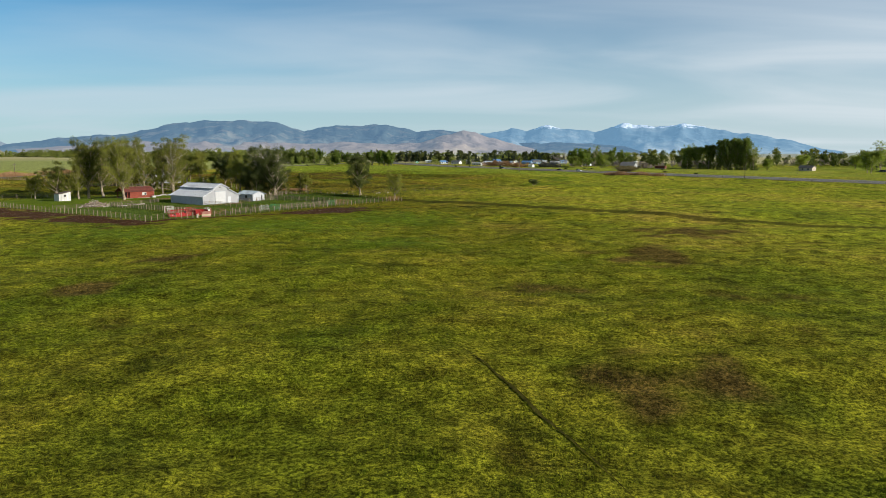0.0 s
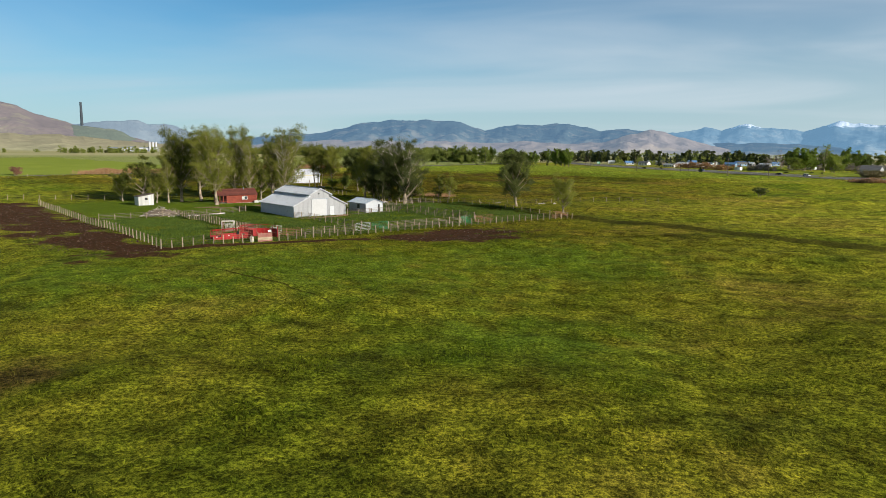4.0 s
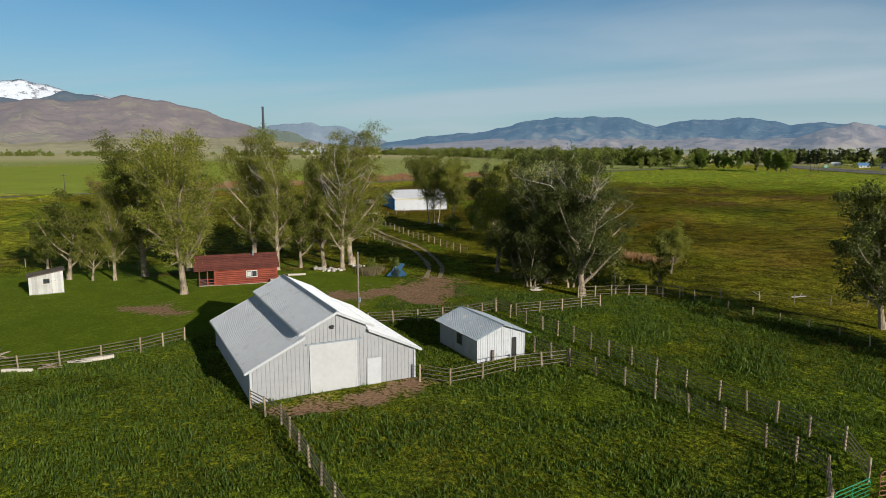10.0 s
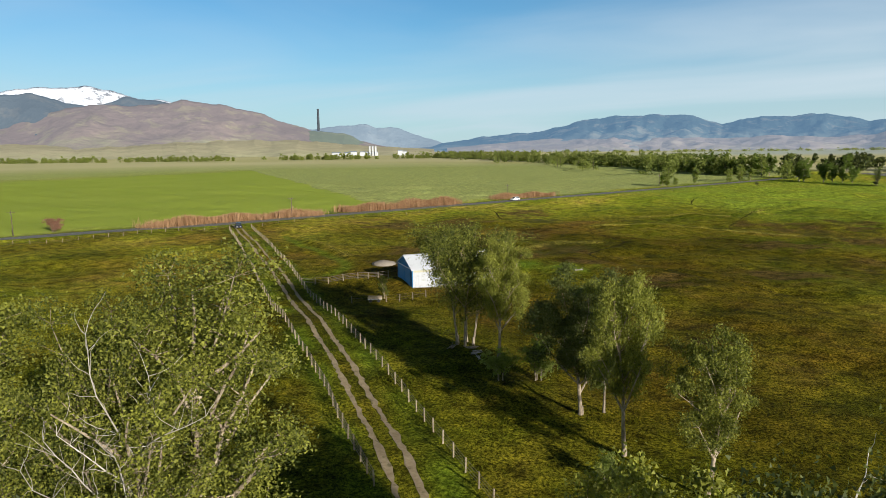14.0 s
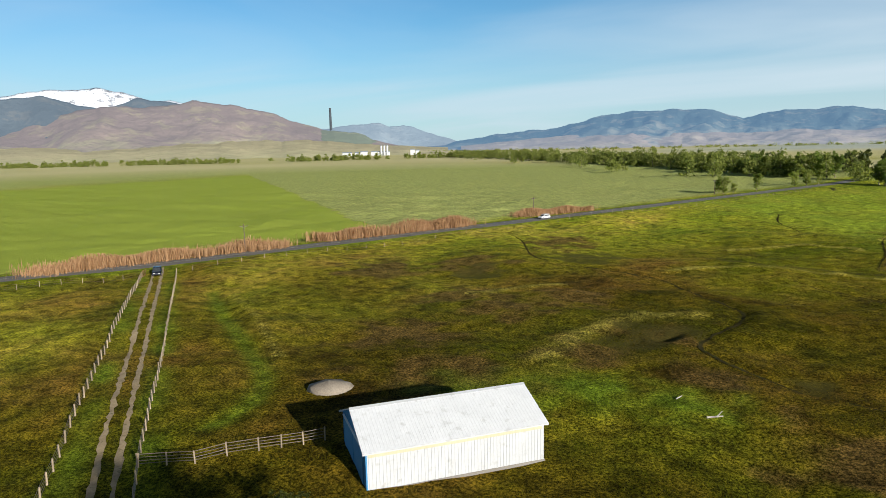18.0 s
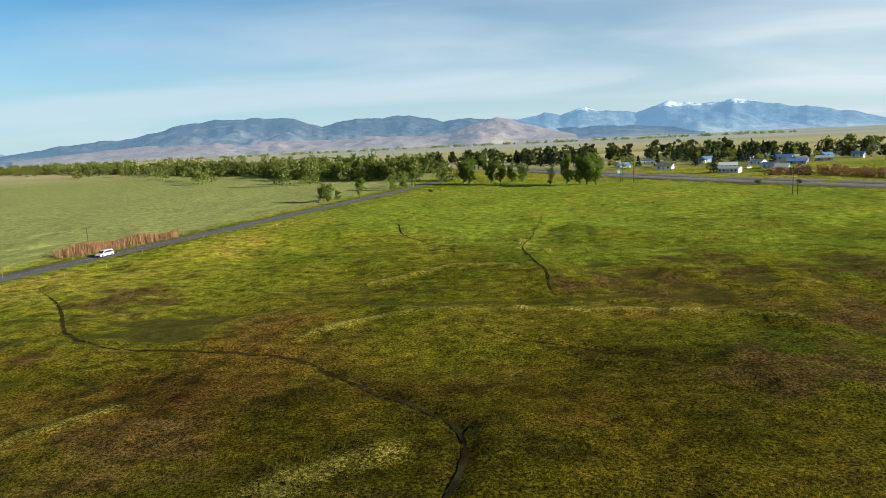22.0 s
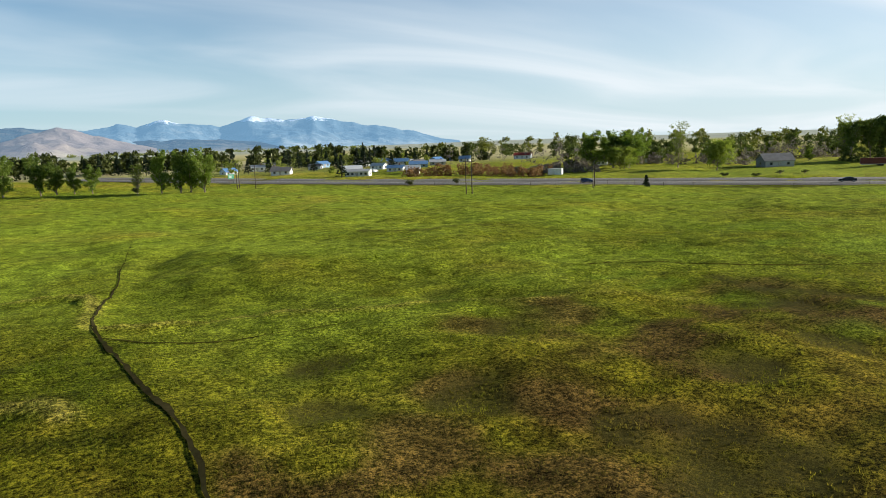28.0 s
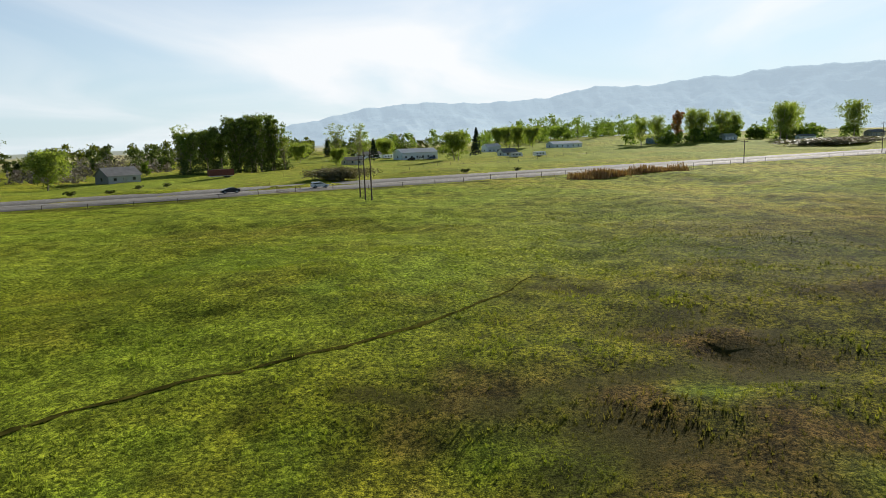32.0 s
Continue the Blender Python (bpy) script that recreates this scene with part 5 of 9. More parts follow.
def make_cabin():
    cab = thing("log_cabin", "red stained log cabin with rust red roof and open porch", "cabin", pose(-105.2, 223.2, lift(-102, 226), 0, 0, 48.4))
    L, dep, eave, apex, porch = 9.7, 5.2, 2.15, 3.45, 2.0
    r = 0.14
    k = 0
    z = r
    while z < eave + 0.05:
        for y in (0.0, dep):
            part("log", Build().rod((porch, y, z), (L + 0.2, y, z), r, r * 0.94, 8), MAT["log_red"], cab)
        part("log", Build().rod((porch, -0.15, z + 0.06), (porch, dep + 0.15, z + 0.06), r, r, 8), MAT["log_red"], cab)
        part("log", Build().rod((L, -0.15, z + 0.06), (L, dep + 0.15, z + 0.06), r, r, 8), MAT["log_red"], cab)
        z += 0.255
        k += 1
    for x in (porch, L):
        part("gable_board", Build().add([(x - 0.03, 0, eave), (x - 0.03, dep, eave), (x - 0.03, dep / 2, apex - 0.05), (x + 0.03, 0, eave), (x + 0.03, dep, eave), (x + 0.03, dep / 2, apex - 0.05)],
                                        [(0, 1, 2), (5, 4, 3), (0, 3, 4, 1), (1, 4, 5, 2), (2, 5, 3, 0)]), MAT["log_red"], cab)
    for x in (0.12, 1.1):
        part("porch_post", Build().rod((x, 0.0, 0), (x, 0.0, eave), 0.09, 0.08, 8), MAT["log_red"], cab)
    part("porch_post", Build().rod((0.12, dep, 0), (0.12, dep, eave), 0.09, 0.08, 8), MAT["log_red"], cab)
    part("porch_rail", Build().rod((0.12, 0, 0.85), (porch, 0, 0.85), 0.05).rod((0.12, 0, 0.45), (porch, 0, 0.45), 0.05), MAT["log_red"], cab)
    part("porch_floor", Build().box(0, -0.1, 0, porch, dep + 0.1, 0.14), MAT["rail"], cab)
    part("porch_beam", Build().box(0, -0.08, eave, porch, 0.08, eave + 0.16), MAT["log_red"], cab)
    s = (apex - eave) / (dep / 2)
    for sign in (0, 1):
        y0, y1 = (-0.5, dep / 2) if sign == 0 else (dep + 0.5, dep / 2)
        z0 = eave - 0.5 * s + 0.18
        n = 9
        for j in range(n):
            ya, yb = y0 + (y1 - y0) * j / n, y0 + (y1 - y0) * (j + 1.12) / n
            za, zb = z0 + (apex + 0.18 - z0) * j / n + 0.03, z0 + (apex + 0.18 - z0) * (j + 1.12) / n
            if j == n - 1:
                yb, zb = y1, apex + 0.18
            part("roof_course", Build().add([(-0.5, ya, za), (L + 0.45, ya, za), (L + 0.45, yb, zb), (-0.5, yb, zb), (-0.5, ya, za - 0.07), (L + 0.45, ya, za - 0.07), (L + 0.45, yb, zb - 0.07), (-0.5, yb, zb - 0.07)],
                                            [(0, 1, 2, 3), (7, 6, 5, 4), (0, 4, 5, 1), (1, 5, 6, 2), (2, 6, 7, 3), (3, 7, 4, 0)]), MAT["roof_red"], cab)
    win = part("window", Build().box(6.0, -0.19, 0.95, 7.2, -0.145, 1.65), MAT["glass"], cab)
    part("window_frame", Build().box(5.9, -0.22, 0.85, 7.3, -0.146, 0.95).box(5.9, -0.22, 1.65, 7.3, -0.146, 1.75).box(5.9, -0.22, 0.95, 6.0, -0.146, 1.65).box(7.2, -0.22, 0.95, 7.3, -0.146, 1.65).box(6.56, -0.215, 0.95, 6.64, -0.146, 1.65), MAT["white_paint"], win, "white window frame")
    part("curtain", Build().box(6.03, -0.2, 1.0, 6.5, -0.191, 1.6), MAT["white_paint"], win)
    part("flue", Build().rod((7.0, dep / 2 - 0.5, apex - 0.3), (7.0, dep / 2 - 0.5, apex + 0.55), 0.09, n=8), MAT["galv"], cab, "short metal flue pipe")
    part("cabin_door", Build().box(porch - 0.2, 1.9, 0.14, porch - 0.145, 2.8, 2.0), MAT["dark"], cab)
    part("sill_log", Build().box(porch, -0.17, -0.25, L + 0.1, -0.1, 0.02), MAT["rock"], cab, "pale stone footing")
    step = thing("doorstep", "weathered white wooden box beside a red cabin", "step", pose(-99.0, 229.6, lift(-99, 229.6), 0, 0, 48.4))
    for j in range(3):
        part("board", Build().box(0, -0.7 + 0.24 * j, 0.5, 1.1, -0.5 + 0.24 * j, 0.56), MAT["white_paint"], step)
    part("side_board", Build().box(0, -0.7, 0, 0.06, 0.02, 0.5), MAT["white_paint"], step)
    part("side_board", Build().box(1.04, -0.7, 0, 1.1, 0.02, 0.5), MAT["white_paint"], step)
    part("front_board", Build().box(0.06, -0.7, 0, 1.04, -0.64, 0.5), MAT["white_paint"], step)


def make_privy():
    sh = thing("tool_shed", "white board shed with sloping dark roof", "shed", pose(-118.8, 209.6, lift(-118, 211), 0, 0, 59))
    w, dep, za, zb = 3.7, 2.6, 2.15, 2.75
    n = 12
    for j in range(n):
        x0, x1 = w * j / n + 0.006, w * (j + 1) / n - 0.006
        t0, t1 = za + (zb - za) * x0 / w, za + (zb - za) * x1 / w
        for y, name in ((0, "board"), (dep - 0.05, "board")):
            part(name, Build().prism([(x0, 0), (x1, 0), (x1, t1), (x0, t0)], y, y + 0.05), MAT["white_paint"], sh)
    part("side_wall", Build().box(0.0, 0.051, 0, 0.05, dep - 0.051, za), MAT["white_paint"], sh)
    part("side_wall", Build().box(w - 0.05, 0.051, 0, w, dep - 0.051, zb), MAT["white_paint"], sh)
    part("roof", Build().prism([(-0.2, za - 0.02), (w + 0.2, zb + 0.04), (w + 0.2, zb + 0.13), (-0.2, za + 0.07)], -0.3, dep + 0.3), MAT["bark_dark"], sh, "dark tar paper roof")
    win = part("window", Build().box(1.6, -0.03, 1.35, 2.15, -0.004, 1.8), MAT["glass"], sh)
    part("window_frame", Build().box(1.52, -0.05, 1.27, 2.23, -0.004, 1.35).box(1.52, -0.05, 1.8, 2.23, -0.004, 1.88).box(1.52, -0.05, 1.35, 1.6, -0.004, 1.8).box(2.15, -0.05, 1.35, 2.23, -0.004, 1.8), MAT["rail"], win)
    part("sill", Build().box(1.45, -0.1, 1.2, 2.3, -0.004, 1.265), MAT["white_paint"], win)


def make_machine_shed():
    sh = thing("machine_shed", "long white steel machine shed with pale blue gable end", "shed", pose(-140.7, 325.2, lift(-138, 332), 0, 0, 53.5))
    L, dep, eave, apex = 16.2, 9.4, 3.55, 5.45
    b = Build()
    pr = rib_profile(0.121, L - 0.121, 0.3, 0.03)
    k = len(pr)
    b.add([(x, -h, 0) for x, h in pr] + [(x, -h, eave) for x, h in pr] + [(0.121, 0.1, 0), (L - 0.121, 0.1, 0), (0.121, 0.1, eave), (L - 0.121, 0.1, eave)],
          [(i, i + 1, k + i + 1, k + i) for i in range(k - 1)] + [(2 * k, 2 * k + 1, 2 * k + 3, 2 * k + 2), (0, k, 2 * k + 2, 2 * k), (k - 1, 2 * k - 1, 2 * k + 3, 2 * k + 1)])
    part("long_wall", b, MAT["white_metal"], sh, "white ribbed steel wall")
    part("long_wall", Build().box(0.121, dep - 0.1, 0, L - 0.121, dep, eave), MAT["white_metal"], sh)
    for x, out, m in ((0.0, -1, "blue_metal"), (L, 1, "white_metal")):
        b = Build()
        ribbed_gable(b, [(0, 0), (dep, 0), (dep, eave), (dep / 2, apex), (0, eave)], 0.0)
        b.v = [(x + p[1], p[0], p[2]) if out < 0 else (x - p[1], p[0], p[2]) for p in b.v]
        part("gable_wall", b, MAT[m], sh, "pale blue ribbed gable" if out < 0 else "")
    part("light_strip", Build().box(0.2, -0.045, eave - 0.62, L - 0.2, -0.032, eave - 0.08), MAT["cream_sheet"], sh, "pale yellow translucent light strip")
    d1 = part("sliding_door", Build().box(-0.09, 0.9, 0.05, -0.035, 4.6, 3.45), MAT["blue_metal"], sh)
    part("sliding_door", Build().box(-0.13, 4.5, 0.05, -0.095, 8.2, 3.45), MAT["blue_metal"], sh)
    part("door_track", Build().box(-0.18, 0.6, 3.46, -0.035, 8.6, 3.58), MAT["house_white"], d1)
    s = (apex - eave) / (dep / 2)
    for y0 in (-0.35, dep + 0.35):
        b = Build()
        z0 = eave - 0.35 * s + 0.1
        y1, z1 = dep / 2, apex + 0.1
        ribbed_slab(b, y0, z0, y1, z1, -0.3, L + 0.3, 0.07, 0.3, 0.014)
        b.v = [(p[1], p[0], p[2]) for p in b.v]
        roof = part("roof_sheet", b, MAT["white_roof"], sh, "white ribbed steel roof")
        part("eave_trim", Build().box(-0.3, y0 - 0.04, z0 - 0.16, L + 0.3, y0 + 0.02, z0 - 0.012), MAT["white_metal"], roof)
    part("ridge_cap", Build().add([(-0.3, dep / 2 - 0.25, apex + 0.03), (L + 0.3, dep / 2 - 0.25, apex + 0.03), (L + 0.3, dep / 2, apex + 0.17), (-0.3, dep / 2, apex + 0.17), (L + 0.3, dep / 2 + 0.25, apex + 0.03), (-0.3, dep / 2 + 0.25, apex + 0.03)],
                                  [(0, 1, 2, 3), (3, 2, 4, 5), (0, 3, 5), (1, 4, 2), (0, 5, 4, 1)]), MAT["white_metal"], sh)
    part("footing", Build().box(-0.06, -0.06, -0.25, L + 0.06, dep + 0.06, 0.03), MAT["concrete"], sh)


make_barn()
make_small_shed()
make_cabin()
make_privy()
make_machine_shed()

# ---- fences and gates ----
POSTS = {}


def post_mesh(h, r, n=7):
    key = (h, r, n)
    if key not in POSTS:
        rng = random.Random(int(h * 100 + r * 1000))
        b = Build().rod((0, 0, -0.3), (0, 0, h - 0.03), r, r * 0.92, n, caps=False).rod((0, 0, h - 0.03), (0, 0, h), r * 0.92, r * 0.7, n)
        POSTS[key] = b.mesh("post")
    return POSTS[key]


def along(pts, gap):
    """Places at even steps along a broken line, corners included."""
    out = []
    for (ax, ay), (bx, by) in zip(pts, pts[1:]):
        n = max(1, round(math.hypot(bx - ax, by - ay) / gap))
        out += [(ax + (bx - ax) * k / n, ay + (by - ay) * k / n) for k in range(n)]
    return out + [pts[-1]]


def fence(label, pts, gap=2.6, h=1.35, r=0.075, bars=4, bar_r=0.012, wood="post", strand="wire", short=0.0, seed=1, group="pasture fences", first=0.35):
    f = thing("fence", label, "fence", group=group)
    rng = random.Random(seed)
    spots = along(pts, gap)
    for k, (x, y) in enumerate(spots):
        hh = h * (1 - short) if k % 2 and short else h
        m = pose(x, y, lift(x, y), rng.uniform(-2.5, 2.5), rng.uniform(-2.5, 2.5), rng.uniform(0, 360)) @ Matrix.Diagonal((1, 1, rng.uniform(0.94, 1.06), 1))
        me = post_mesh(round(hh, 2), r)
        part("post", me, MAT[wood], f, at=m)
    for j in range(bars):
        z = first + (h * 0.94 - first) * j / max(1, bars - 1) if bars > 1 else h * 0.85
        b = Build().tube([(ax, ay, lift(ax, ay) + z + rng.uniform(-0.02, 0.02)) for ax, ay in spots], bar_r, 5 if bar_r > 0.02 else 4)
        part("rail" if bar_r > 0.02 else "wire", b, MAT[strand], f)
    return f


def pipe_gate(label, a, b_, h=1.3, bars=5, mat="green_pipe", uprights=1, group="pipe gates", r=0.022):
    g = thing("gate", label, "gate", group=group)
    a, b_ = Vector((*a, lift(*a) + 0.12)), Vector((*b_, lift(*b_) + 0.12))
    up = Vector((0, 0, 1))
    frame_pts = [a, a + up * (h - 0.12), a + up * h + (b_ - a) * 0.04, b_ + up * h + (a - b_) * 0.04, b_ + up * (h - 0.12), b_, a]
    part("gate_frame", Build().tube(frame_pts, r * 1.2), MAT[mat], g)
    for k in range(1, bars):
        part("bar", Build().rod(a + up * h * k / bars, b_ + up * h * k / bars, r), MAT[mat], g)
    for k in range(uprights):
        q = a + (b_ - a) * (k + 1) / (uprights + 1)
        part("brace", Build().rod(q, q + up * h, r), MAT[mat], g)
    return g


fence("pale post and wire fence along the outer lane", [(-65.4, 147.8), (-55.6, 163.3), (-45.9, 176.8), (-37.7, 188.3), (-24.4, 206.4), (-15.5, 216)], 1.55, 1.4, 0.085, 4, short=0.22, seed=2)
fence("pale post and wire fence beside bare corral soil", [(-65.4, 147.8), (-83.5, 161.2), (-104.4, 176), (-142.4, 203.2)], 2.0, 1.35, 0.08, 4, seed=3)
INNER = [(-57.8, 167.2), (-55.2, 170.2), (-52.9, 174.2), (-49.1, 178.6)]
fence("weathered post and rail fence along the inner lane", INNER[1:], 2.1, 1.35, 0.08, 4, 0.03, "post", "rail", seed=4)
fence("weathered post and rail fence between two green gates", [(-44.9, 184.3), (-41.6, 189.4), (-38, 193.8), (-34.8, 198)], 2.3, 1.4, 0.085, 5, 0.028, "post", "rail", seed=5)
fence("grey rail fence running from the barn corner", [(-69.4, 195.4), (-65.6, 194.2), (-60.2, 190.4), (-54.5, 186.4), (-47.6, 182.2)], 2.4, 1.35, 0.08, 5, 0.03, "post", "rail", seed=6)
fence("straight cedar post fence with boards down the pasture", [(-94.2, 191), (-82.8, 183.6), (-72.9, 176.9), (-65.3, 172.1), (-58, 167.3)], 1.2, 1.45, 0.085, 5, 0.035, "post", "rail", seed=7)
fence("low rail fence behind the barn pasture", [(-103, 178.5), (-97.2, 185), (-93.3, 190.2), (-89.8, 194.9), (-86.9, 200.3), (-86.3, 204.5)], 2.7, 1.3, 0.075, 4, 0.03, "post", "rail", seed=8)
fence("double rail alley fence beside the small shed", [(-66, 228.4), (-58.9, 223.7), (-51, 218.3), (-46.5, 215.3), (-41.5, 212), (-34, 207), (-33, 203.5)], 2.5, 1.45, 0.085, 5, 0.03, "post", "rail", seed=9)
fence("double rail alley fence inside the lane", [(-56.9, 216.3), (-53, 214), (-48, 211.6), (-43, 208.6), (-38.1, 205.3), (-34.9, 202.8), (-34.8, 198.6)], 2.5, 1.45, 0.085, 5, 0.03, "post", "rail", seed=10)
fence("rail fence in front of the small shed", [(-61.9, 205.4), (-59.4, 205.6), (-57.9, 208), (-56.4, 210.8), (-53.2, 214.2)], 2.2, 1.35, 0.08, 4, 0.03, "post", "rail", seed=11)
fence("rail fence round the dirt yard behind the shed", [(-74.8, 217.2), (-71.1, 220.6), (-67.6, 224.8), (-66, 228.6)], 2.3, 1.3, 0.08, 4, 0.03, "post", "rail", seed=12)
fence("rail fence towards the big tree", [(-66, 228.6), (-63.4, 227.9), (-59.9, 232.3), (-56.8, 236.2)], 2.3, 1.35, 0.08, 4, 0.03, "post", "rail", seed=13)
fence("rail fence beside the thin trees", [(-60.4, 239.6), (-57.1, 242), (-53.6, 244.2), (-49.8, 244.6)], 2.3, 1.35, 0.08, 3, 0.03, "post", "rail", seed=14)
fence("post and wire fence across the side pasture", [(-49.8, 244.6), (-44, 239.5), (-33.8, 233), (-27, 226.8), (-22.3, 222.6), (-14.5, 216.3)], 2.9, 1.3, 0.075, 3, seed=15)
fence("thin wire fence across the far side pasture", [(-49.5, 245), (-41.5, 247), (-30.8, 250), (-19.2, 256), (5, 268)], 4.0, 1.25, 0.06, 3, seed=16)
fence("wire fence behind the yard", [(-172, 207), (-150, 216), (-135, 222.5), (-123, 228)], 4.0, 1.3, 0.07, 3, seed=17)
fence("rail fence beside the lower driveway", [(-99.5, 262.8), (-103, 265.4), (-109, 270), (-115.5, 275.3), (-124, 281.6)], 2.4, 1.35, 0.08, 4, 0.03, "post", "rail", seed=18)
fence("post and wire fence along the driveway", [(-124, 281.6), (-144.5, 296.7), (-168, 313.6), (-205, 340.8), (-248, 372.6)], 3.0, 1.3, 0.10, 4, 0.02, seed=19)
fence("post and wire fence along the shaded driveway side", [(-85.9, 261.4), (-96.8, 269.8), (-112, 282), (-138, 301.3), (-161.5, 317.9)], 2.8, 1.3, 0.08, 4, 0.02, seed=20)
fence("post and wire fence along the upper driveway", [(-161.5, 317.9), (-185, 335.8), (-237.5, 374.2), (-247, 381)], 2.8, 1.3, 0.08, 4, 0.02, seed=21)
fence("rail fence beside the machine shed", [(-161.5, 317.9), (-157.5, 321), (-153.5, 325), (-150.2, 330.2)], 2.4, 1.3, 0.08, 4, 0.03, "post", "rail", seed=22)
fence("wire fence from driveway to machine shed", [(-143.5, 311.5), (-139.5, 315.8), (-134.5, 320.5)], 2.4, 1.3, 0.075, 3, seed=23)
fence("wire fence along the county road", [(-249, 373.5), (-256, 350), (-268, 316), (-285, 265)], 4.0, 1.2, 0.06, 3, seed=24)
fence("wire fence along the far side of the pasture road", [(-245, 384), (-236, 420), (-220, 474), (-198, 543), (-172, 618), (-150, 690)], 6.0, 1.2, 0.06, 2, seed=25)
pipe_gate("pale pipe gate standing closed in the lane fence", (-49.0, 178.8), (-47.5, 181.6), mat="pale_pipe")
pipe_gate("green pipe gate in the lane fence", (-47.2, 181.9), (-45.0, 184.2), bars=6)
pipe_gate("green pipe gate at the lane corner", (-34.7, 198.2), (-33.1, 200.9), bars=6)
pipe_gate("rust red pipe gate beside the chute", (-57.7, 167.4), (-55.4, 170.0), mat="rust_pipe", uprights=2)
pipe_gate("pale pipe gate swung half open", (-59.8, 168.6), (-59.1, 170.6), 1.5, mat="pale_pipe")
pipe_gate("rust red pipe panel at the lane corner", (-32.6, 201.8), (-29.5, 204.8), mat="rust_pipe", uprights=2)
pipe_gate("rust red pipe panel by the small tree", (-18.6, 214.6), (-15.4, 219.4), mat="rust_pipe", uprights=3)
pipe_gate("red pipe gate at the driveway mouth", (-250.5, 375.4), (-248.5, 373.2), mat="rust_pipe")


# ---- trees ----
def leaf_cloud(name, centres, spread, count, size, rng, material, flat=0.0):
    """Many small diamond leaves scattered round given centres."""
    c = np.asarray(centres, float)
    pick = rng.randint(0, len(c), count)
    p = c[pick] + rng.normal(0, 1, (count, 3)) * (np.asarray(spread)[pick][:, None] if np.ndim(spread) else spread) * np.array([1, 1, 0.8])
    u = rng.normal(0, 1, (count, 3))
    u[:, 2] *= 1 - flat
    u /= np.linalg.norm(u, axis=1)[:, None]
    w = np.cross(u, rng.normal(0, 1, (count, 3)))
    w /= np.linalg.norm(w, axis=1)[:, None]
    s = size * rng.uniform(0.6, 1.35, (count, 1))
    v = np.stack([p + u * s * 1.2, p - u * s * 0.7 + w * s * 0.75, p - u * s * 0.7 - w * s * 0.75], 1).reshape(-1, 3)
    me = fast_mesh(name, v, np.arange(count * 3).reshape(-1, 3))
    me.materials.append(material)
    return me


def limb(b, a, way, length, r0, rng, bend=0.12, steps=4, r1=0.3):
    """A crooked tapering limb; gives back its points and radii."""
    p, d = Vector(a), Vector(way).normalized()
    pts = [(p.copy(), r0)]
    for k in range(steps):
        d = (d + Vector((rng.normal(0, bend), rng.normal(0, bend), rng.normal(0.05, bend * 0.7)))).normalized()
        q = p + d * length / steps
        ra, rb = r0 + (r0 * r1 - r0) * k / steps, r0 + (r0 * r1 - r0) * (k + 1) / steps
        b.rod(p, q, ra, rb, 6 if ra > 0.06 else 4, caps=False)
        p = q
        pts.append((p.copy(), rb))
    return pts


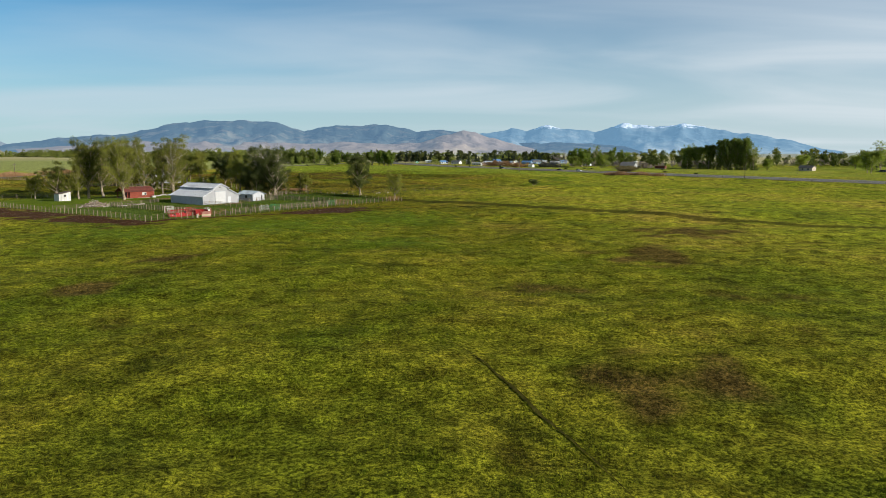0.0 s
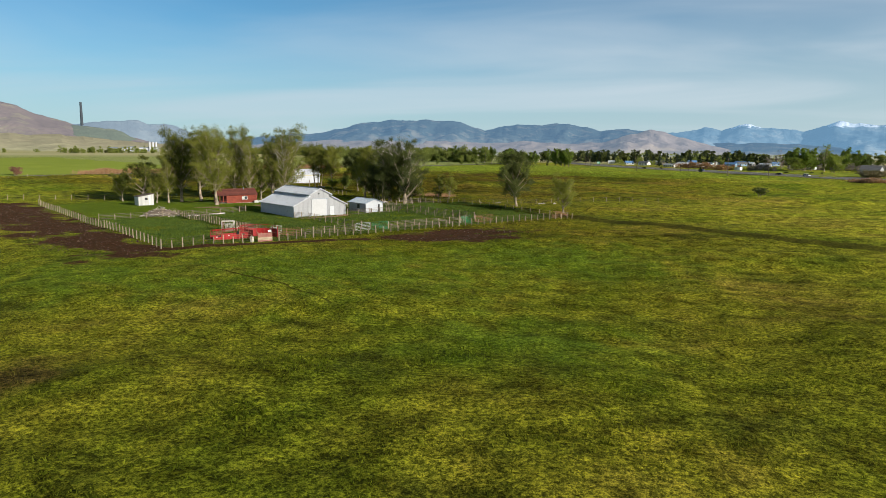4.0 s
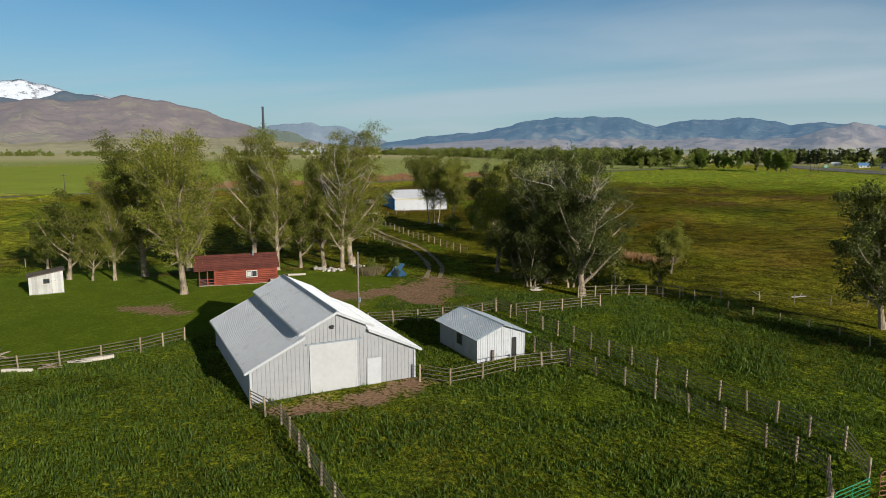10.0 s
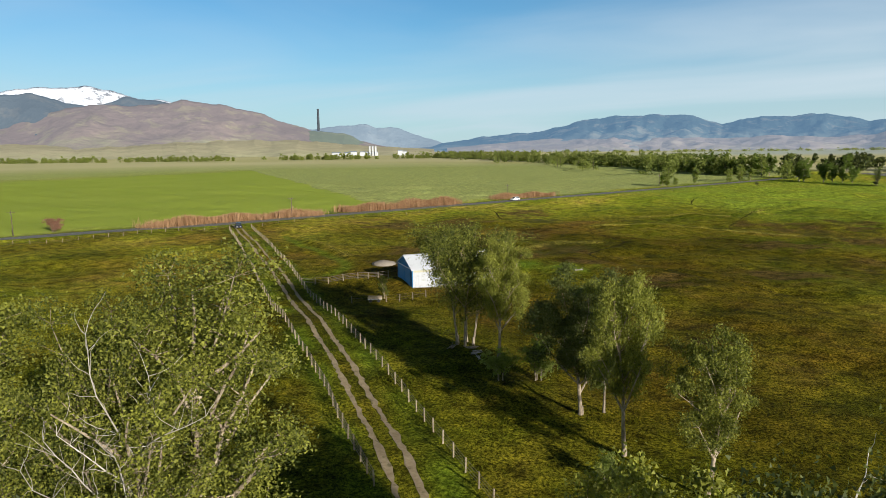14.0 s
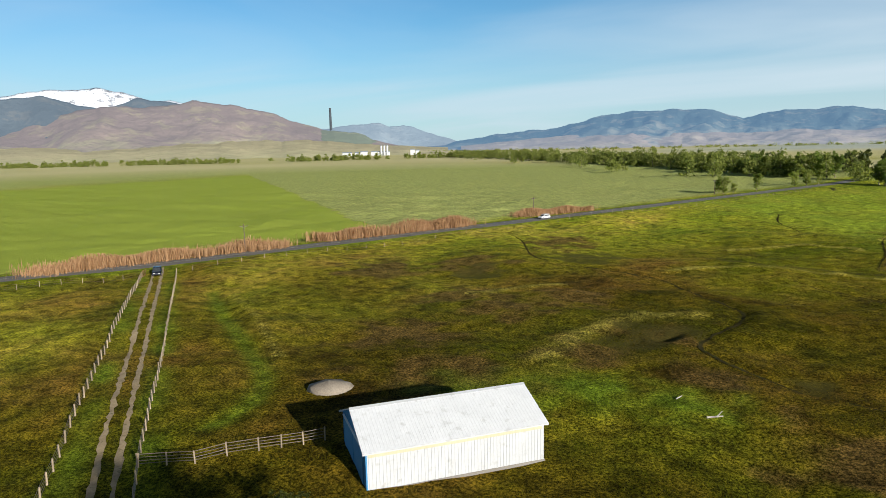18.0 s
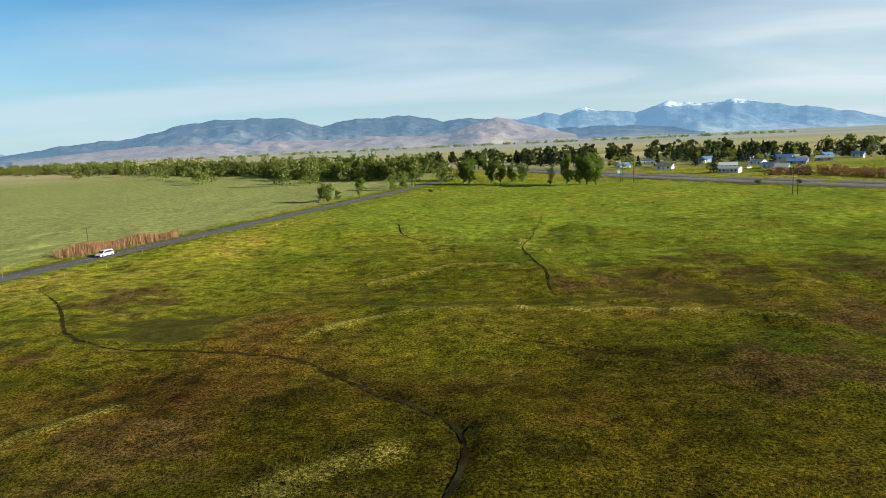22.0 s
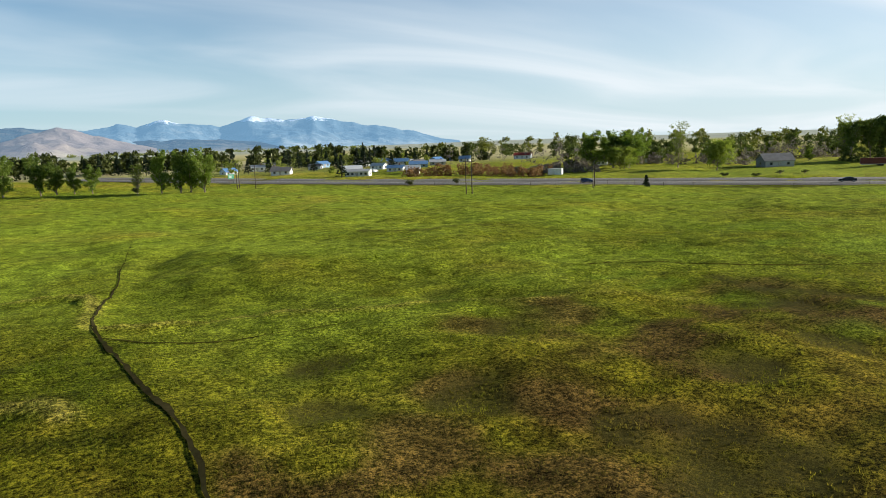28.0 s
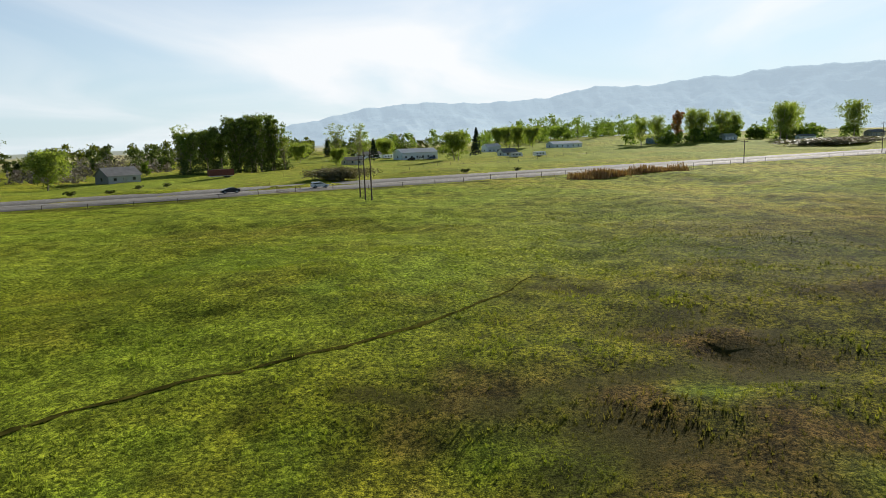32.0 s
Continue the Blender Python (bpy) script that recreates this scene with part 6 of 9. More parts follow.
def broad_tree(label, h, w, leaves, leaf_size, seed, leaf="leaf", bark="bark", bare=0.3, stems=1, limbs=9, dead=0, group="", thick=1.0, name="tree", spread=1.0, steep=0.0, reach_out=1.0, twigs=1):
    """A trunk with limbs and twigs, and leaves in clumps at their ends."""
    rng = np.random.RandomState(seed)
    t = thing(name, label, "tree", group=group)
    b = Build()
    ends, size, deads = [], [], []
    for s in range(stems):
        a = 6.283 * s / max(1, stems) + rng.uniform(0, 1)
        base = Vector((0, 0, -0.3)) if stems == 1 else Vector((math.cos(a), math.sin(a), -0.2 / w)) * w * 0.09
        lean = Vector((math.cos(a) * 0.16, math.sin(a) * 0.16, 1)) if stems > 1 else Vector((rng.normal(0, 0.05), rng.normal(0, 0.05), 1))
        r0 = 0.021 * h * thick / (stems ** 0.4)
        b.rod(base, base + Vector((0, 0, 0.45)), r0 * 1.75, r0 * 1.3, 9, caps=False).rod(base + Vector((0, 0, 0.45)), base + Vector((0, 0, 1.3)), r0 * 1.3, r0 * 1.1, 9, caps=False)
        trunk = limb(b, base + Vector((0, 0, 0.4)), lean, h * rng.uniform(0.60, 0.72), r0 * 1.1, rng, 0.05, 8, 0.32)
        n = max(4, limbs // stems)
        for k in range(n):
            f = bare + (1 - bare) * (k + rng.uniform(0, 0.8)) / n
            i = min(len(trunk) - 1, max(1, int(f * (len(trunk) - 1) + 0.5)))
            p, r = trunk[i]
            ang = k * 2.4 + rng.uniform(-0.5, 0.5)
            rise = rng.uniform(0.55, 1.0) + 0.9 * f + steep
            way = Vector((math.cos(ang), math.sin(ang), rise))
            reach = (w * 0.5) * rng.uniform(0.95, 1.4) * (1.05 - 0.45 * abs(f - 0.5)) * math.sqrt(1 + rise * rise) * 0.72
            reach = min(reach, (h - p.z) * 1.15 + 0.6)
            br = limb(b, p, way, reach, max(0.03, r * 0.62), rng, 0.13, 4, 0.25)
            for j in range(1, len(br)):
                q, qr = br[j]
                for _ in range((2 if j < len(br) - 1 else 3) * twigs):
                    tw = Vector((rng.normal(0, 1), rng.normal(0, 1), rng.normal(0.55, 0.5)))
                    out = limb(b, q, tw, w * rng.uniform(0.09, 0.19), max(0.012, qr * 0.5), rng, 0.2, 2, 0.4)
                    ends.append(tuple(out[-1][0]))
                    size.append(rng.uniform(0.032, 0.062) * w * spread)
        top = trunk[-1][0]
        for _ in range(4):
            out = limb(b, top, Vector((rng.normal(0, 0.5), rng.normal(0, 0.5), 1)), min(h - top.z - 0.3, h * 0.3) * rng.uniform(0.6, 1.0), max(0.03, r0 * 0.33), rng, 0.15, 3, 0.3)
            for q, _r in out[1:]:
                ends.append(tuple(q))
                size.append(rng.uniform(0.03, 0.06) * w * spread)
        for k in range(dead):
            i = rng.randint(5, len(trunk))
            ang = rng.uniform(0, 6.28)
            bd = Build()
            br = limb(bd, trunk[i][0], Vector((math.cos(ang), math.sin(ang), rng.uniform(0.9, 2.4))), h * rng.uniform(0.28, 0.52) * reach_out, 0.06, rng, 0.2, 7, 0.25)
            for q, qr in br[1:]:
                for _ in range(2):
                    limb(bd, q, Vector((rng.normal(0, 1), rng.normal(0, 1), rng.uniform(0.2, 1.4))), h * rng.uniform(0.05, 0.13), max(0.015, qr * 0.55), rng, 0.24, 4, 0.3)
            deads.append(bd)
    # bring the grown tree to its true height and spread
    e = np.array(ends)
    kz = h / (e[:, 2].max() + 0.4)
    kx = min(1.7, max(0.6, 0.5 * w / (np.percentile(np.hypot(e[:, 0], e[:, 1]), 92) + 0.03 * w)))
    ends = [(p[0] * kx, p[1] * kx, p[2] * kz) for p in ends]
    for q in [b] + deads:
        q.v = [(p[0] * kx, p[1] * kx, p[2] * kz) for p in q.v]
    part("trunk", b, MAT[bark], t, smooth=True)
    for bd in deads:
        part("dead_branch", bd, MAT["dead_wood"], t, "bleached dead branch", smooth=True)
    part("crown", leaf_cloud("crown", ends, size, leaves, leaf_size, rng, MAT[leaf]), MAT[leaf], t)
    return t


def spruce(label, h, w, seed, leaves=900, group="", leaf="needle"):
    rng = np.random.RandomState(seed)
    t = thing("spruce", label, "tree", group=group)
    part("trunk", Build().rod((0, 0, -0.2), (0, 0, h * 0.97), 0.018 * h, 0.02, 7), MAT["bark_dark"], t)
    ends, size = [], []
    for k in range(150):
        f = rng.uniform(0.06, 1) ** 0.85
        r = w * 0.5 * (1 - f) * rng.uniform(0.35, 1.05) + 0.05
        a = rng.uniform(0, 6.283)
        ends.append((r * math.cos(a), r * math.sin(a), h * f - 0.12 * r))
        size.append(0.05 * w * (1.15 - f) + 0.06)
    part("crown", leaf_cloud("crown", ends, size, leaves, 0.045 * w + 0.12, rng, MAT[leaf], 0.5), MAT[leaf], t)
    return t


def place(model, spots):
    """Stands the first of a kind at the first spot and copies at the others: x, y, turn, scale, and scale in height."""
    for k, (x, y, turn, s, sz) in enumerate(spots):
        m = pose(x, y, lift(x, y), 0, 0, turn) @ Matrix.Diagonal((s, s, sz, 1))
        if k == 0:
            model.matrix_basis = m
        else:
            copy_thing(model, m)


TALL = broad_tree("tall spreading cottonwood with pale furrowed trunk", 21, 10.5, 46000, 0.096, 3, limbs=21, twigs=2, bare=0.18, group="cottonwoods round the cabin")
place(TALL, [(-103.4, 219.3, 20, 0.92, 0.95), (-117.6, 224.9, 140, 1.0, 1.00), (-110.2, 238.2, 250, 1.02, 1.03)])
TALL2 = broad_tree("tall cottonwood with open crown and forked pale trunk", 20, 8.8, 46000, 0.078, 8, limbs=19, twigs=2, bare=0.2, group="cottonwoods round the cabin")
place(TALL2, [(-116, 231.2, 0, 0.95, 1.00), (-98.2, 246.6, 20, 1.25, 1.06), (-100.6, 242.8, 80, 0.86, 0.97), (-118.9, 221.2, 300, 0.6, 0.72)])
SPARSE = broad_tree("cottonwood with many bare twigs and thin leaves", 19, 7.5, 25000, 0.085, 14, limbs=16, twigs=2, bare=0.22, dead=7, group="cottonwoods round the cabin")
place(SPARSE, [(-104.9, 237.5, 40, 0.85, 0.86), (-96.4, 241.8, 130, 1.05, 1.00)])
YOUNG = broad_tree("leafy green cottonwood of middle height", 13.5, 8.6, 22000, 0.10, 21, limbs=10, bare=0.22, group="smaller cottonwoods")
place(YOUNG, [(-103, 240.4, 10, 0.85, 0.95), (-125, 218.7, 70, 1.15, 0.95), (-132.5, 220.4, 200, 0.75, 0.68), (-17.3, 226.6, 290, 0.86, 0.74), (-75.6, 250.2, 30, 1.1, 1.1), (-121.3, 219.6, 110, 0.55, 0.6), (-54, 262, 60, 0.6, 0.6)])
DARK = broad_tree("dense dark cottonwood with bleached dead branches at the top", 16.8, 12, 46000, 0.092, 31, leaf="leaf_dark", limbs=15, bare=0.12, dead=30, thick=1.25, reach_out=1.15, group="dark trees behind the shed")
place(DARK, [(-60.4, 240.9, 0, 0.95, 1.0), (-66.5, 246, 120, 0.9, 1.03)])
BUSHY = broad_tree("dense dark thicket tree behind a shed", 12, 9, 20000, 0.11, 37, leaf="leaf_dark", limbs=12, bare=0.03, stems=3, group="dark trees behind the shed")
place(BUSHY, [(-67.5, 242.6, 0, 0.85, 0.75), (-71.5, 247.5, 90, 1.0, 0.95), (-63.2, 245, 200, 0.8, 0.8), (-62.5, 250.5, 300, 1.0, 0.95)])
SLIM = broad_tree("slim young poplar with thin white stem", 11, 4.4, 5000, 0.12, 41, limbs=9, bare=0.12, thick=0.6, group="slim young poplars")
place(SLIM, [(-57, 243.3, 0, 0.8, 0.72), (-52.6, 245.5, 100, 1.0, 1.0), (-141.2, 317.4, 50, 0.72, 0.55)])
CLUMP = broad_tree("clump of poplar stems with leafy round crown", 15.5, 12.5, 50000, 0.11, 47, stems=5, limbs=25, bare=0.34, thick=0.8, group="poplars along the driveway")
place(CLUMP, [(-112.8, 298, 0, 1.0, 1.0)])
ASPEN = broad_tree("upright poplar with pale leaning trunk", 15.0, 8.6, 32000, 0.09, 53, limbs=10, bare=0.3, thick=0.8, group="poplars along the driveway")
place(ASPEN, [(-105.5, 293.5, 0, 0.72, 0.98), (-85.3, 278.2, 160, 1.0, 1.06), (-77.9, 274.6, 250, 1.05, 0.86), (-89.8, 285.6, 200, 0.7, 0.85)])
ASPEN_DARK = broad_tree("dark leafy poplar with leaning pale trunk", 14.2, 9.4, 36000, 0.092, 55, leaf="leaf_dark", limbs=12, bare=0.26, thick=0.8, group="poplars along the driveway")
place(ASPEN_DARK, [(-91.6, 284.3, 70, 1.0, 1.0)])
PASTURE_TREE = broad_tree("dense dark cottonwood alone in the side pasture", 13.8, 8.8, 24000, 0.115, 57, leaf="leaf_dark", limbs=13, bare=0.2)
place(PASTURE_TREE, [(-30.2, 238.4, 150, 1.0, 1.0)])
PALEBUSH = broad_tree("low yellow green bush under poplars", 5, 4.5, 3400, 0.13, 59, leaf="leaf_yellow", stems=3, limbs=9, bare=0.02, name="bush", group="low bushes")
place(PALEBUSH, [(-99, 290.5, 0, 1.0, 1.0), (-102.3, 288, 120, 0.8, 0.7), (-90, 246, 60, 0.35, 0.35), (-91.8, 242.6, 30, 0.4, 0.4), (-85, 273, 10, 0.5, 0.45)])


# ---- ranch clutter ----
def curved_wall(b, c, r, a0, a1, h, thick=0.08, n=14, z0=0.0):
    ring = [radians(a0 + (a1 - a0) * k / n) for k in range(n + 1)]
    v = []
    for a in ring:
        for rr in (r, r + thick):
            for z in (z0, h):
                v.append((c[0] + rr * math.cos(a), c[1] + rr * math.sin(a), z))
    f = []
    for k in range(n):
        i = 4 * k
        f += [(i, i + 4, i + 5, i + 1), (i + 2, i + 3, i + 7, i + 6), (i + 1, i + 5, i + 7, i + 3), (i, i + 2, i + 6, i + 4)]
    f += [(0, 1, 3, 2), (4 * n, 4 * n + 2, 4 * n + 3, 4 * n + 1)]
    return b.add(v, f)


def make_chute():
    ch = thing("cattle_chute", "red steel cattle chute with curved sweep tub", "cattle chute", pose(-64.2, 158.5, lift(-62, 161), 0, 0, 60))
    # local x runs up the alley
    for y in (0.0, 0.85):
        for k in range(3):
            x0 = k * 2.0
            pan = part("side_panel", Build().box(x0 + 0.03, y, 0.15, x0 + 1.95, y + 0.05, 1.02 if k else 0.92), MAT["red_paint"], ch)
            for j in range(3):
                part("stiffener", Build().box(x0 + 0.12 + 0.62 * j, y - 0.035, 0.2, x0 + 0.2 + 0.62 * j, y - 0.001, 0.98 if k else 0.9), MAT["red_paint"], pan)
            part("lower_rib", Build().box(x0 + 0.05, y - 0.03, 0.5, x0 + 1.93, y - 0.002, 0.56), MAT["red_paint"], pan)
            if k != 1:
                # dark plate on the closed panel paints the shade of an opening
                part("hatch", Build().box(x0 + 0.82, y - 0.02, 0.66, x0 + 1.3, y - 0.003, 0.9), MAT["dark"], pan, "dark plate painted as a shaded hatch opening")
        for x in (0, 0.98, 1.98, 3.98, 5.98):
            part("upright", Build().rod((x, y + 0.02, -0.2), (x, y + 0.02, 1.75), 0.045), MAT["red_paint"], ch)
        part("top_rail", Build().rod((0, y + 0.02, 1.72), (6, y + 0.02, 1.72), 0.05), MAT["red_paint"], ch)
        part("mid_rail", Build().rod((0, y + 0.02, 1.42), (3.98, y + 0.02, 1.42), 0.03), MAT["faded_red"], ch)
        part("low_rail", Build().rod((0, y + 0.02, 1.2), (1.98, y + 0.02, 1.2), 0.03), MAT["faded_red"], ch)
    for x in (0, 2, 4, 6):
        part("crossbar", Build().rod((x, 0.02, 1.75), (x, 0.87, 1.75), 0.04), MAT["red_paint"], ch)
    part("arched_rail", Build().tube([(4.4 + 0.35 * k, 1.15, 1.55 + 0.5 * math.sin(0.32 * k)) for k in range(10)], 0.04), MAT["red_paint"], ch)
    side = part("barred_gate", Build().tube([(4.1, -0.55, 0.1), (4.1, -0.55, 1.5), (6.0, -0.75, 1.5), (6.0, -0.75, 0.1)], 0.035), MAT["rust_pipe"], ch, "rust red barred side gate")
    for k in range(5):
        part("gate_rail", Build().rod((4.1, -0.55, 0.25 + 0.25 * k), (6.0, -0.75, 0.25 + 0.25 * k), 0.025), MAT["rust_pipe"], side)
    part("label_plate", Build().box(0.45, -0.05, 0.62, 0.72, -0.036, 0.76), MAT["white_paint"], ch, "small white plate")
    part("label_plate", Build().box(2.5, -0.05, 0.72, 2.7, -0.036, 0.84), MAT["white_paint"], ch)
    tub = part("sweep_tub", curved_wall(Build(), (7.0, -1.2), 3.2, 115, -10, 1.35, 0.08), MAT["red_paint"], ch, "curved red sweep tub wall")
    for a in range(-10, 116, 25):
        x, y = 7.0 + 3.3 * math.cos(radians(a)), -1.2 + 3.3 * math.sin(radians(a))
        part("tub_post", Build().rod((x, y, -0.2), (x, y, 1.75), 0.05), MAT["red_paint"], tub)
    ring = [(7.0 + 3.25 * math.cos(radians(a)), -1.2 + 3.25 * math.sin(radians(a)), 1.85 + 0.15 * math.sin(radians(a))) for a in range(-10, 121, 10)]
    part("tub_rail", Build().tube(ring, 0.04), MAT["red_paint"], tub)
    part("tub_rail", Build().rod((*ring[0][:2], 0.0), ring[0], 0.04), MAT["red_paint"], tub)
    for k in range(6):
        a = radians(-2 + 22 * k)
        part("tub_rib", Build().rod((7.0 + 3.16 * math.cos(a), -1.2 + 3.16 * math.sin(a), 0.3), (7.0 + 3.16 * math.cos(a), -1.2 + 3.16 * math.sin(a), 1.3), 0.03), MAT["faded_red"], tub)
    gate = part("sweep_gate", Build().box(6.1, -1.25, 0.2, 6.17, 1.6, 1.5), MAT["red_paint"], ch)
    for k in range(4):
        part("gate_bar", Build().rod((6.05, -1.2, 0.35 + 0.33 * k), (6.05, 1.55, 0.35 + 0.33 * k), 0.03), MAT["faded_red"], gate)
    part("lever", Build().rod((4.2, 0.4, 1.7), (4.6, 0.4, 2.15), 0.03), MAT["white_pipe"], ch)
    part("valve_box", Build().box(3.9, -0.3, 0.9, 4.2, -0.06, 1.3), MAT["dark"], ch)
    ramp = thing("loading_panel", "faded red wooden loading panel with white boards", "panel", pose(-57.5, 160.2, lift(-57, 161), 0, 0, 50))
    for k in range(6):
        part("plank", Build().box(0, 0, 0.1 + 0.22 * k, 2.3, 0.06, 0.3 + 0.22 * k), MAT["faded_red"] if k not in (1, 2) else MAT["post"], ramp)
    for x in (0.02, 2.2):
        part("upright", Build().box(x, 0.061, -0.1, x + 0.1, 0.16, 1.55), MAT["post"], ramp)
    part("sign_board", Build().box(1.6, -0.03, 1.5, 2.15, 0.0, 1.85), MAT["white_paint"], ramp, "small white board")
    solo("barrel", Build().rod((0, 0, 0), (0, 0, 0.1), 0.27, 0.3, 12).rod((0, 0, 0.1), (0, 0, 0.75), 0.3, 0.3, 12).rod((0, 0, 0.75), (0, 0, 0.85), 0.3, 0.27, 12), MAT["white_pipe"], "white plastic barrel behind a wire fence", "barrel", pose(-58.5, 160.1, lift(-58.5, 160.1)))
    cage = thing("squeeze_cage", "chipped white pipe squeeze cage standing in grass", "cattle cage", pose(-70.3, 170.3, lift(-69.5, 171), 0, 0, 28))
    for x in (0, 2.0):
        for y in (0, 1.3):
            part("corner_pipe", Build().rod((x, y, 0), (x, y, 1.7), 0.045), MAT["white_pipe"], cage)
    part("top_frame", Build().tube([(0, 0, 1.7), (2, 0, 1.7), (2, 1.3, 1.7), (0, 1.3, 1.7), (0, 0, 1.7)], 0.04), MAT["white_pipe"], cage)
    part("mid_frame", Build().tube([(0, 0, 1.25), (2, 0, 1.25), (2, 1.3, 1.25), (0, 1.3, 1.25), (0, 0, 1.25)], 0.03), MAT["white_pipe"], cage)
    for y in (0, 1.3):
        for k in range(7):
            part("bar", Build().rod((0.6 + 0.2 * k, y, 0.6), (0.6 + 0.2 * k, y, 1.25), 0.022), MAT["white_pipe"], cage)
        part("kick_panel", Build().box(0.5, y - 0.02, 0.05, 1.9, y + 0.02, 0.6), MAT["rail"], cage)
    part("head_gate", Build().rod((0.15, 0.3, 0.05), (0.15, 0.3, 1.7), 0.06).rod((0.15, 1.0, 0.05), (0.15, 1.0, 1.7), 0.06), MAT["faded_red"], cage)
    part("floor_plate", Build().box(0, 0.05, 0.02, 2, 1.25, 0.08), MAT["rust_pipe"], cage)
    al = thing("board_alley", "short alley of orange weathered posts and boards", "alley")
    for k in range(7):
        f = k / 6
        for off in (-0.45, 0.45):
            x, y = -68.0 + 5.6 * f + off * 0.55, 172.3 - 3.8 * f + off * 0.83
            part("post", post_mesh(1.5, 0.09), MAT["striped" if k % 3 == 1 else "post"], al, at=pose(x, y, lift(x, y), 0, 0, k * 40))
    for off in (-0.45, 0.45):
        for z in (0.5, 0.95, 1.35):
            a = (-68.0 + off * 0.55, 172.3 + off * 0.83)
            c = (-62.4 + off * 0.55, 168.5 + off * 0.83)
            part("board", Build().rod((*a, lift(*a) + z), (*c, lift(*c) + z), 0.04, n=4), MAT["rust_pipe"], al)


make_chute()


def make_clutter():
    rng = random.Random(5)
    pile = thing("branch_pile", "large heap of cut grey branches", "branch pile", pose(-98.2, 190.9, lift(-98, 191), 0, 0, 48))
    for k in range(170):
        a, r = rng.uniform(0, 6.283), rng.uniform(0, 1) ** 0.7
        x, y = 3.5 * r * math.cos(a), 2.0 * r * math.sin(a)
        z = 1.7 * (1 - r) * rng.uniform(0.3, 1) + 0.1
        d = Vector((rng.uniform(-1, 1), rng.uniform(-0.6, 0.6), rng.uniform(-0.3, 0.35))).normalized() * rng.uniform(0.6, 1.7)
        part("branch", Build().rod((x - d.x, y - d.y, max(0.03, z - d.z)), (x + d.x, y + d.y, max(0.05, z + d.z)), rng.uniform(0.025, 0.07), 0.02, 5), MAT["bark" if k % 3 else "dead_wood"], pile)
    part("brush_core", Build().lump((0, 0, 0.2), 3.2, 1.6, 1.0, rng, 5, 12, 0.2), MAT["bark_dark"], pile, "dark inner brush")
    for k, (x, y, a, n) in enumerate(((-91.3, 192.3, 28, 1), (-88.2, 197.2, 58, 2), (-94.2, 189.8, 40, 1), (-99.3, 235.2, 38, 1))):
        for j in range(n):
            solo("log", Build().rod((-1.2, 0.25 * j, 0.16), (1.2, 0.25 * j + 0.06, 0.18), 0.16, 0.14, 9), MAT["dead_wood"], "pale peeled log lying along a fence", "log", pose(x, y, lift(x, y), 0, 0, a), group="loose logs")
    for k, (x, y, a) in enumerate(((-90, 194, 55), (-89, 196, 20), (-100.6, 233.4, 40), (-66.2, 241.2, 30), (-67.2, 242.2, 80), (-109.6, 295, 70), (-111, 296.2, 20), (-108, 293.6, 140), (-113.5, 296, 100))):
        b = Build()
        for j in range(7):
            b.rod((rng.uniform(-0.9, 0.1), rng.uniform(-0.4, 0.4), 0.06 + 0.04 * j), (rng.uniform(0.1, 1.1), rng.uniform(-0.4, 0.4), 0.06 + 0.06 * j), 0.05, 0.03, 5)
        solo("brushwood", b, MAT["dead_wood" if k % 2 else "bark"], "small heap of broken sticks and boards", "brushwood", pose(x, y, lift(x, y), 0, 0, a), group="brushwood heaps")
    meshes = []
    for k in range(5):
        meshes.append(Build().lump((0, 0, 0.16), 0.42, 0.32, 0.26, random.Random(k + 3), 5, 7, 0.25).mesh("rock"))
    for k in range(54):
        if k < 42:
            x, y = -100.6 + 4.4 * rng.random() + rng.gauss(0, 0.2), 240.0 + rng.gauss(0.5, 0.5)
        else:
            x, y = -96.8 + 1.9 * rng.random(), 244.0 + 2.0 * rng.random()
        s = rng.uniform(0.4, 0.9)
        solo("rock", meshes[k % 5], MAT["rock"], "pale broken field stone at the foot of trees", "rock", pose(x, y, lift(x, y) - 0.04 + (0.2 if k % 5 == 0 else 0), rng.uniform(-15, 15), rng.uniform(-15, 15), rng.uniform(0, 360)) @ Matrix.Scale(s, 4), group="stones under the cottonwoods")
    solo("gravel_mound", Build().lump((0, 0, 0), 2.6, 1.9, 0.95, rng, 6, 14, 0.12), MAT["gravel"], "heap of tan gravel behind a white shed", "mound", pose(-159.2, 340.3, lift(-159, 340), 0, 0, 50), smooth=True)
    dw = Build()
    dw.rod((-1.3, -0.2, 0.15), (0.9, 0.3, 0.3), 0.16, 0.08, 7).rod((0.1, 0.1, 0.25), (0.9, 1.1, 0.75), 0.09, 0.03, 6).rod((-0.2, 0, 0.25), (0.1, -0.9, 0.5), 0.08, 0.03, 6)
    solo("driftwood", dw, MAT["dead_wood"], "bleached white forked log lying in grass", "log", pose(-119.9, 353.8, lift(-119.9, 353.8), 0, 0, 20) @ Matrix.Scale(0.7, 4))
    solo("driftwood", Build().rod((-0.6, 0, 0.1), (0.5, 0.1, 0.14), 0.07, 0.04, 6), MAT["dead_wood"], "short bleached log lying in grass", "log", pose(-124.5, 357.5, lift(-124.5, 357.5), 0, 0, 70))
    for x, y, a in ((-24.9, 247.4, 0), (-21.6, 250.1, 60), (-37.5, 252.5, 20), (-41.6, 250.3, 90)):
        solo("fallen_branch", Build().rod((-0.9, 0, 0.12), (0.8, 0.2, 0.25), 0.11, 0.05, 6).rod((0.1, 0.1, 0.2), (0.5, 0.9, 0.5), 0.06, 0.02, 5), MAT["dead_wood"], "bleached fallen branch in pasture grass", "branch", pose(x, y, lift(x, y), 0, 0, a), group="fallen branches")
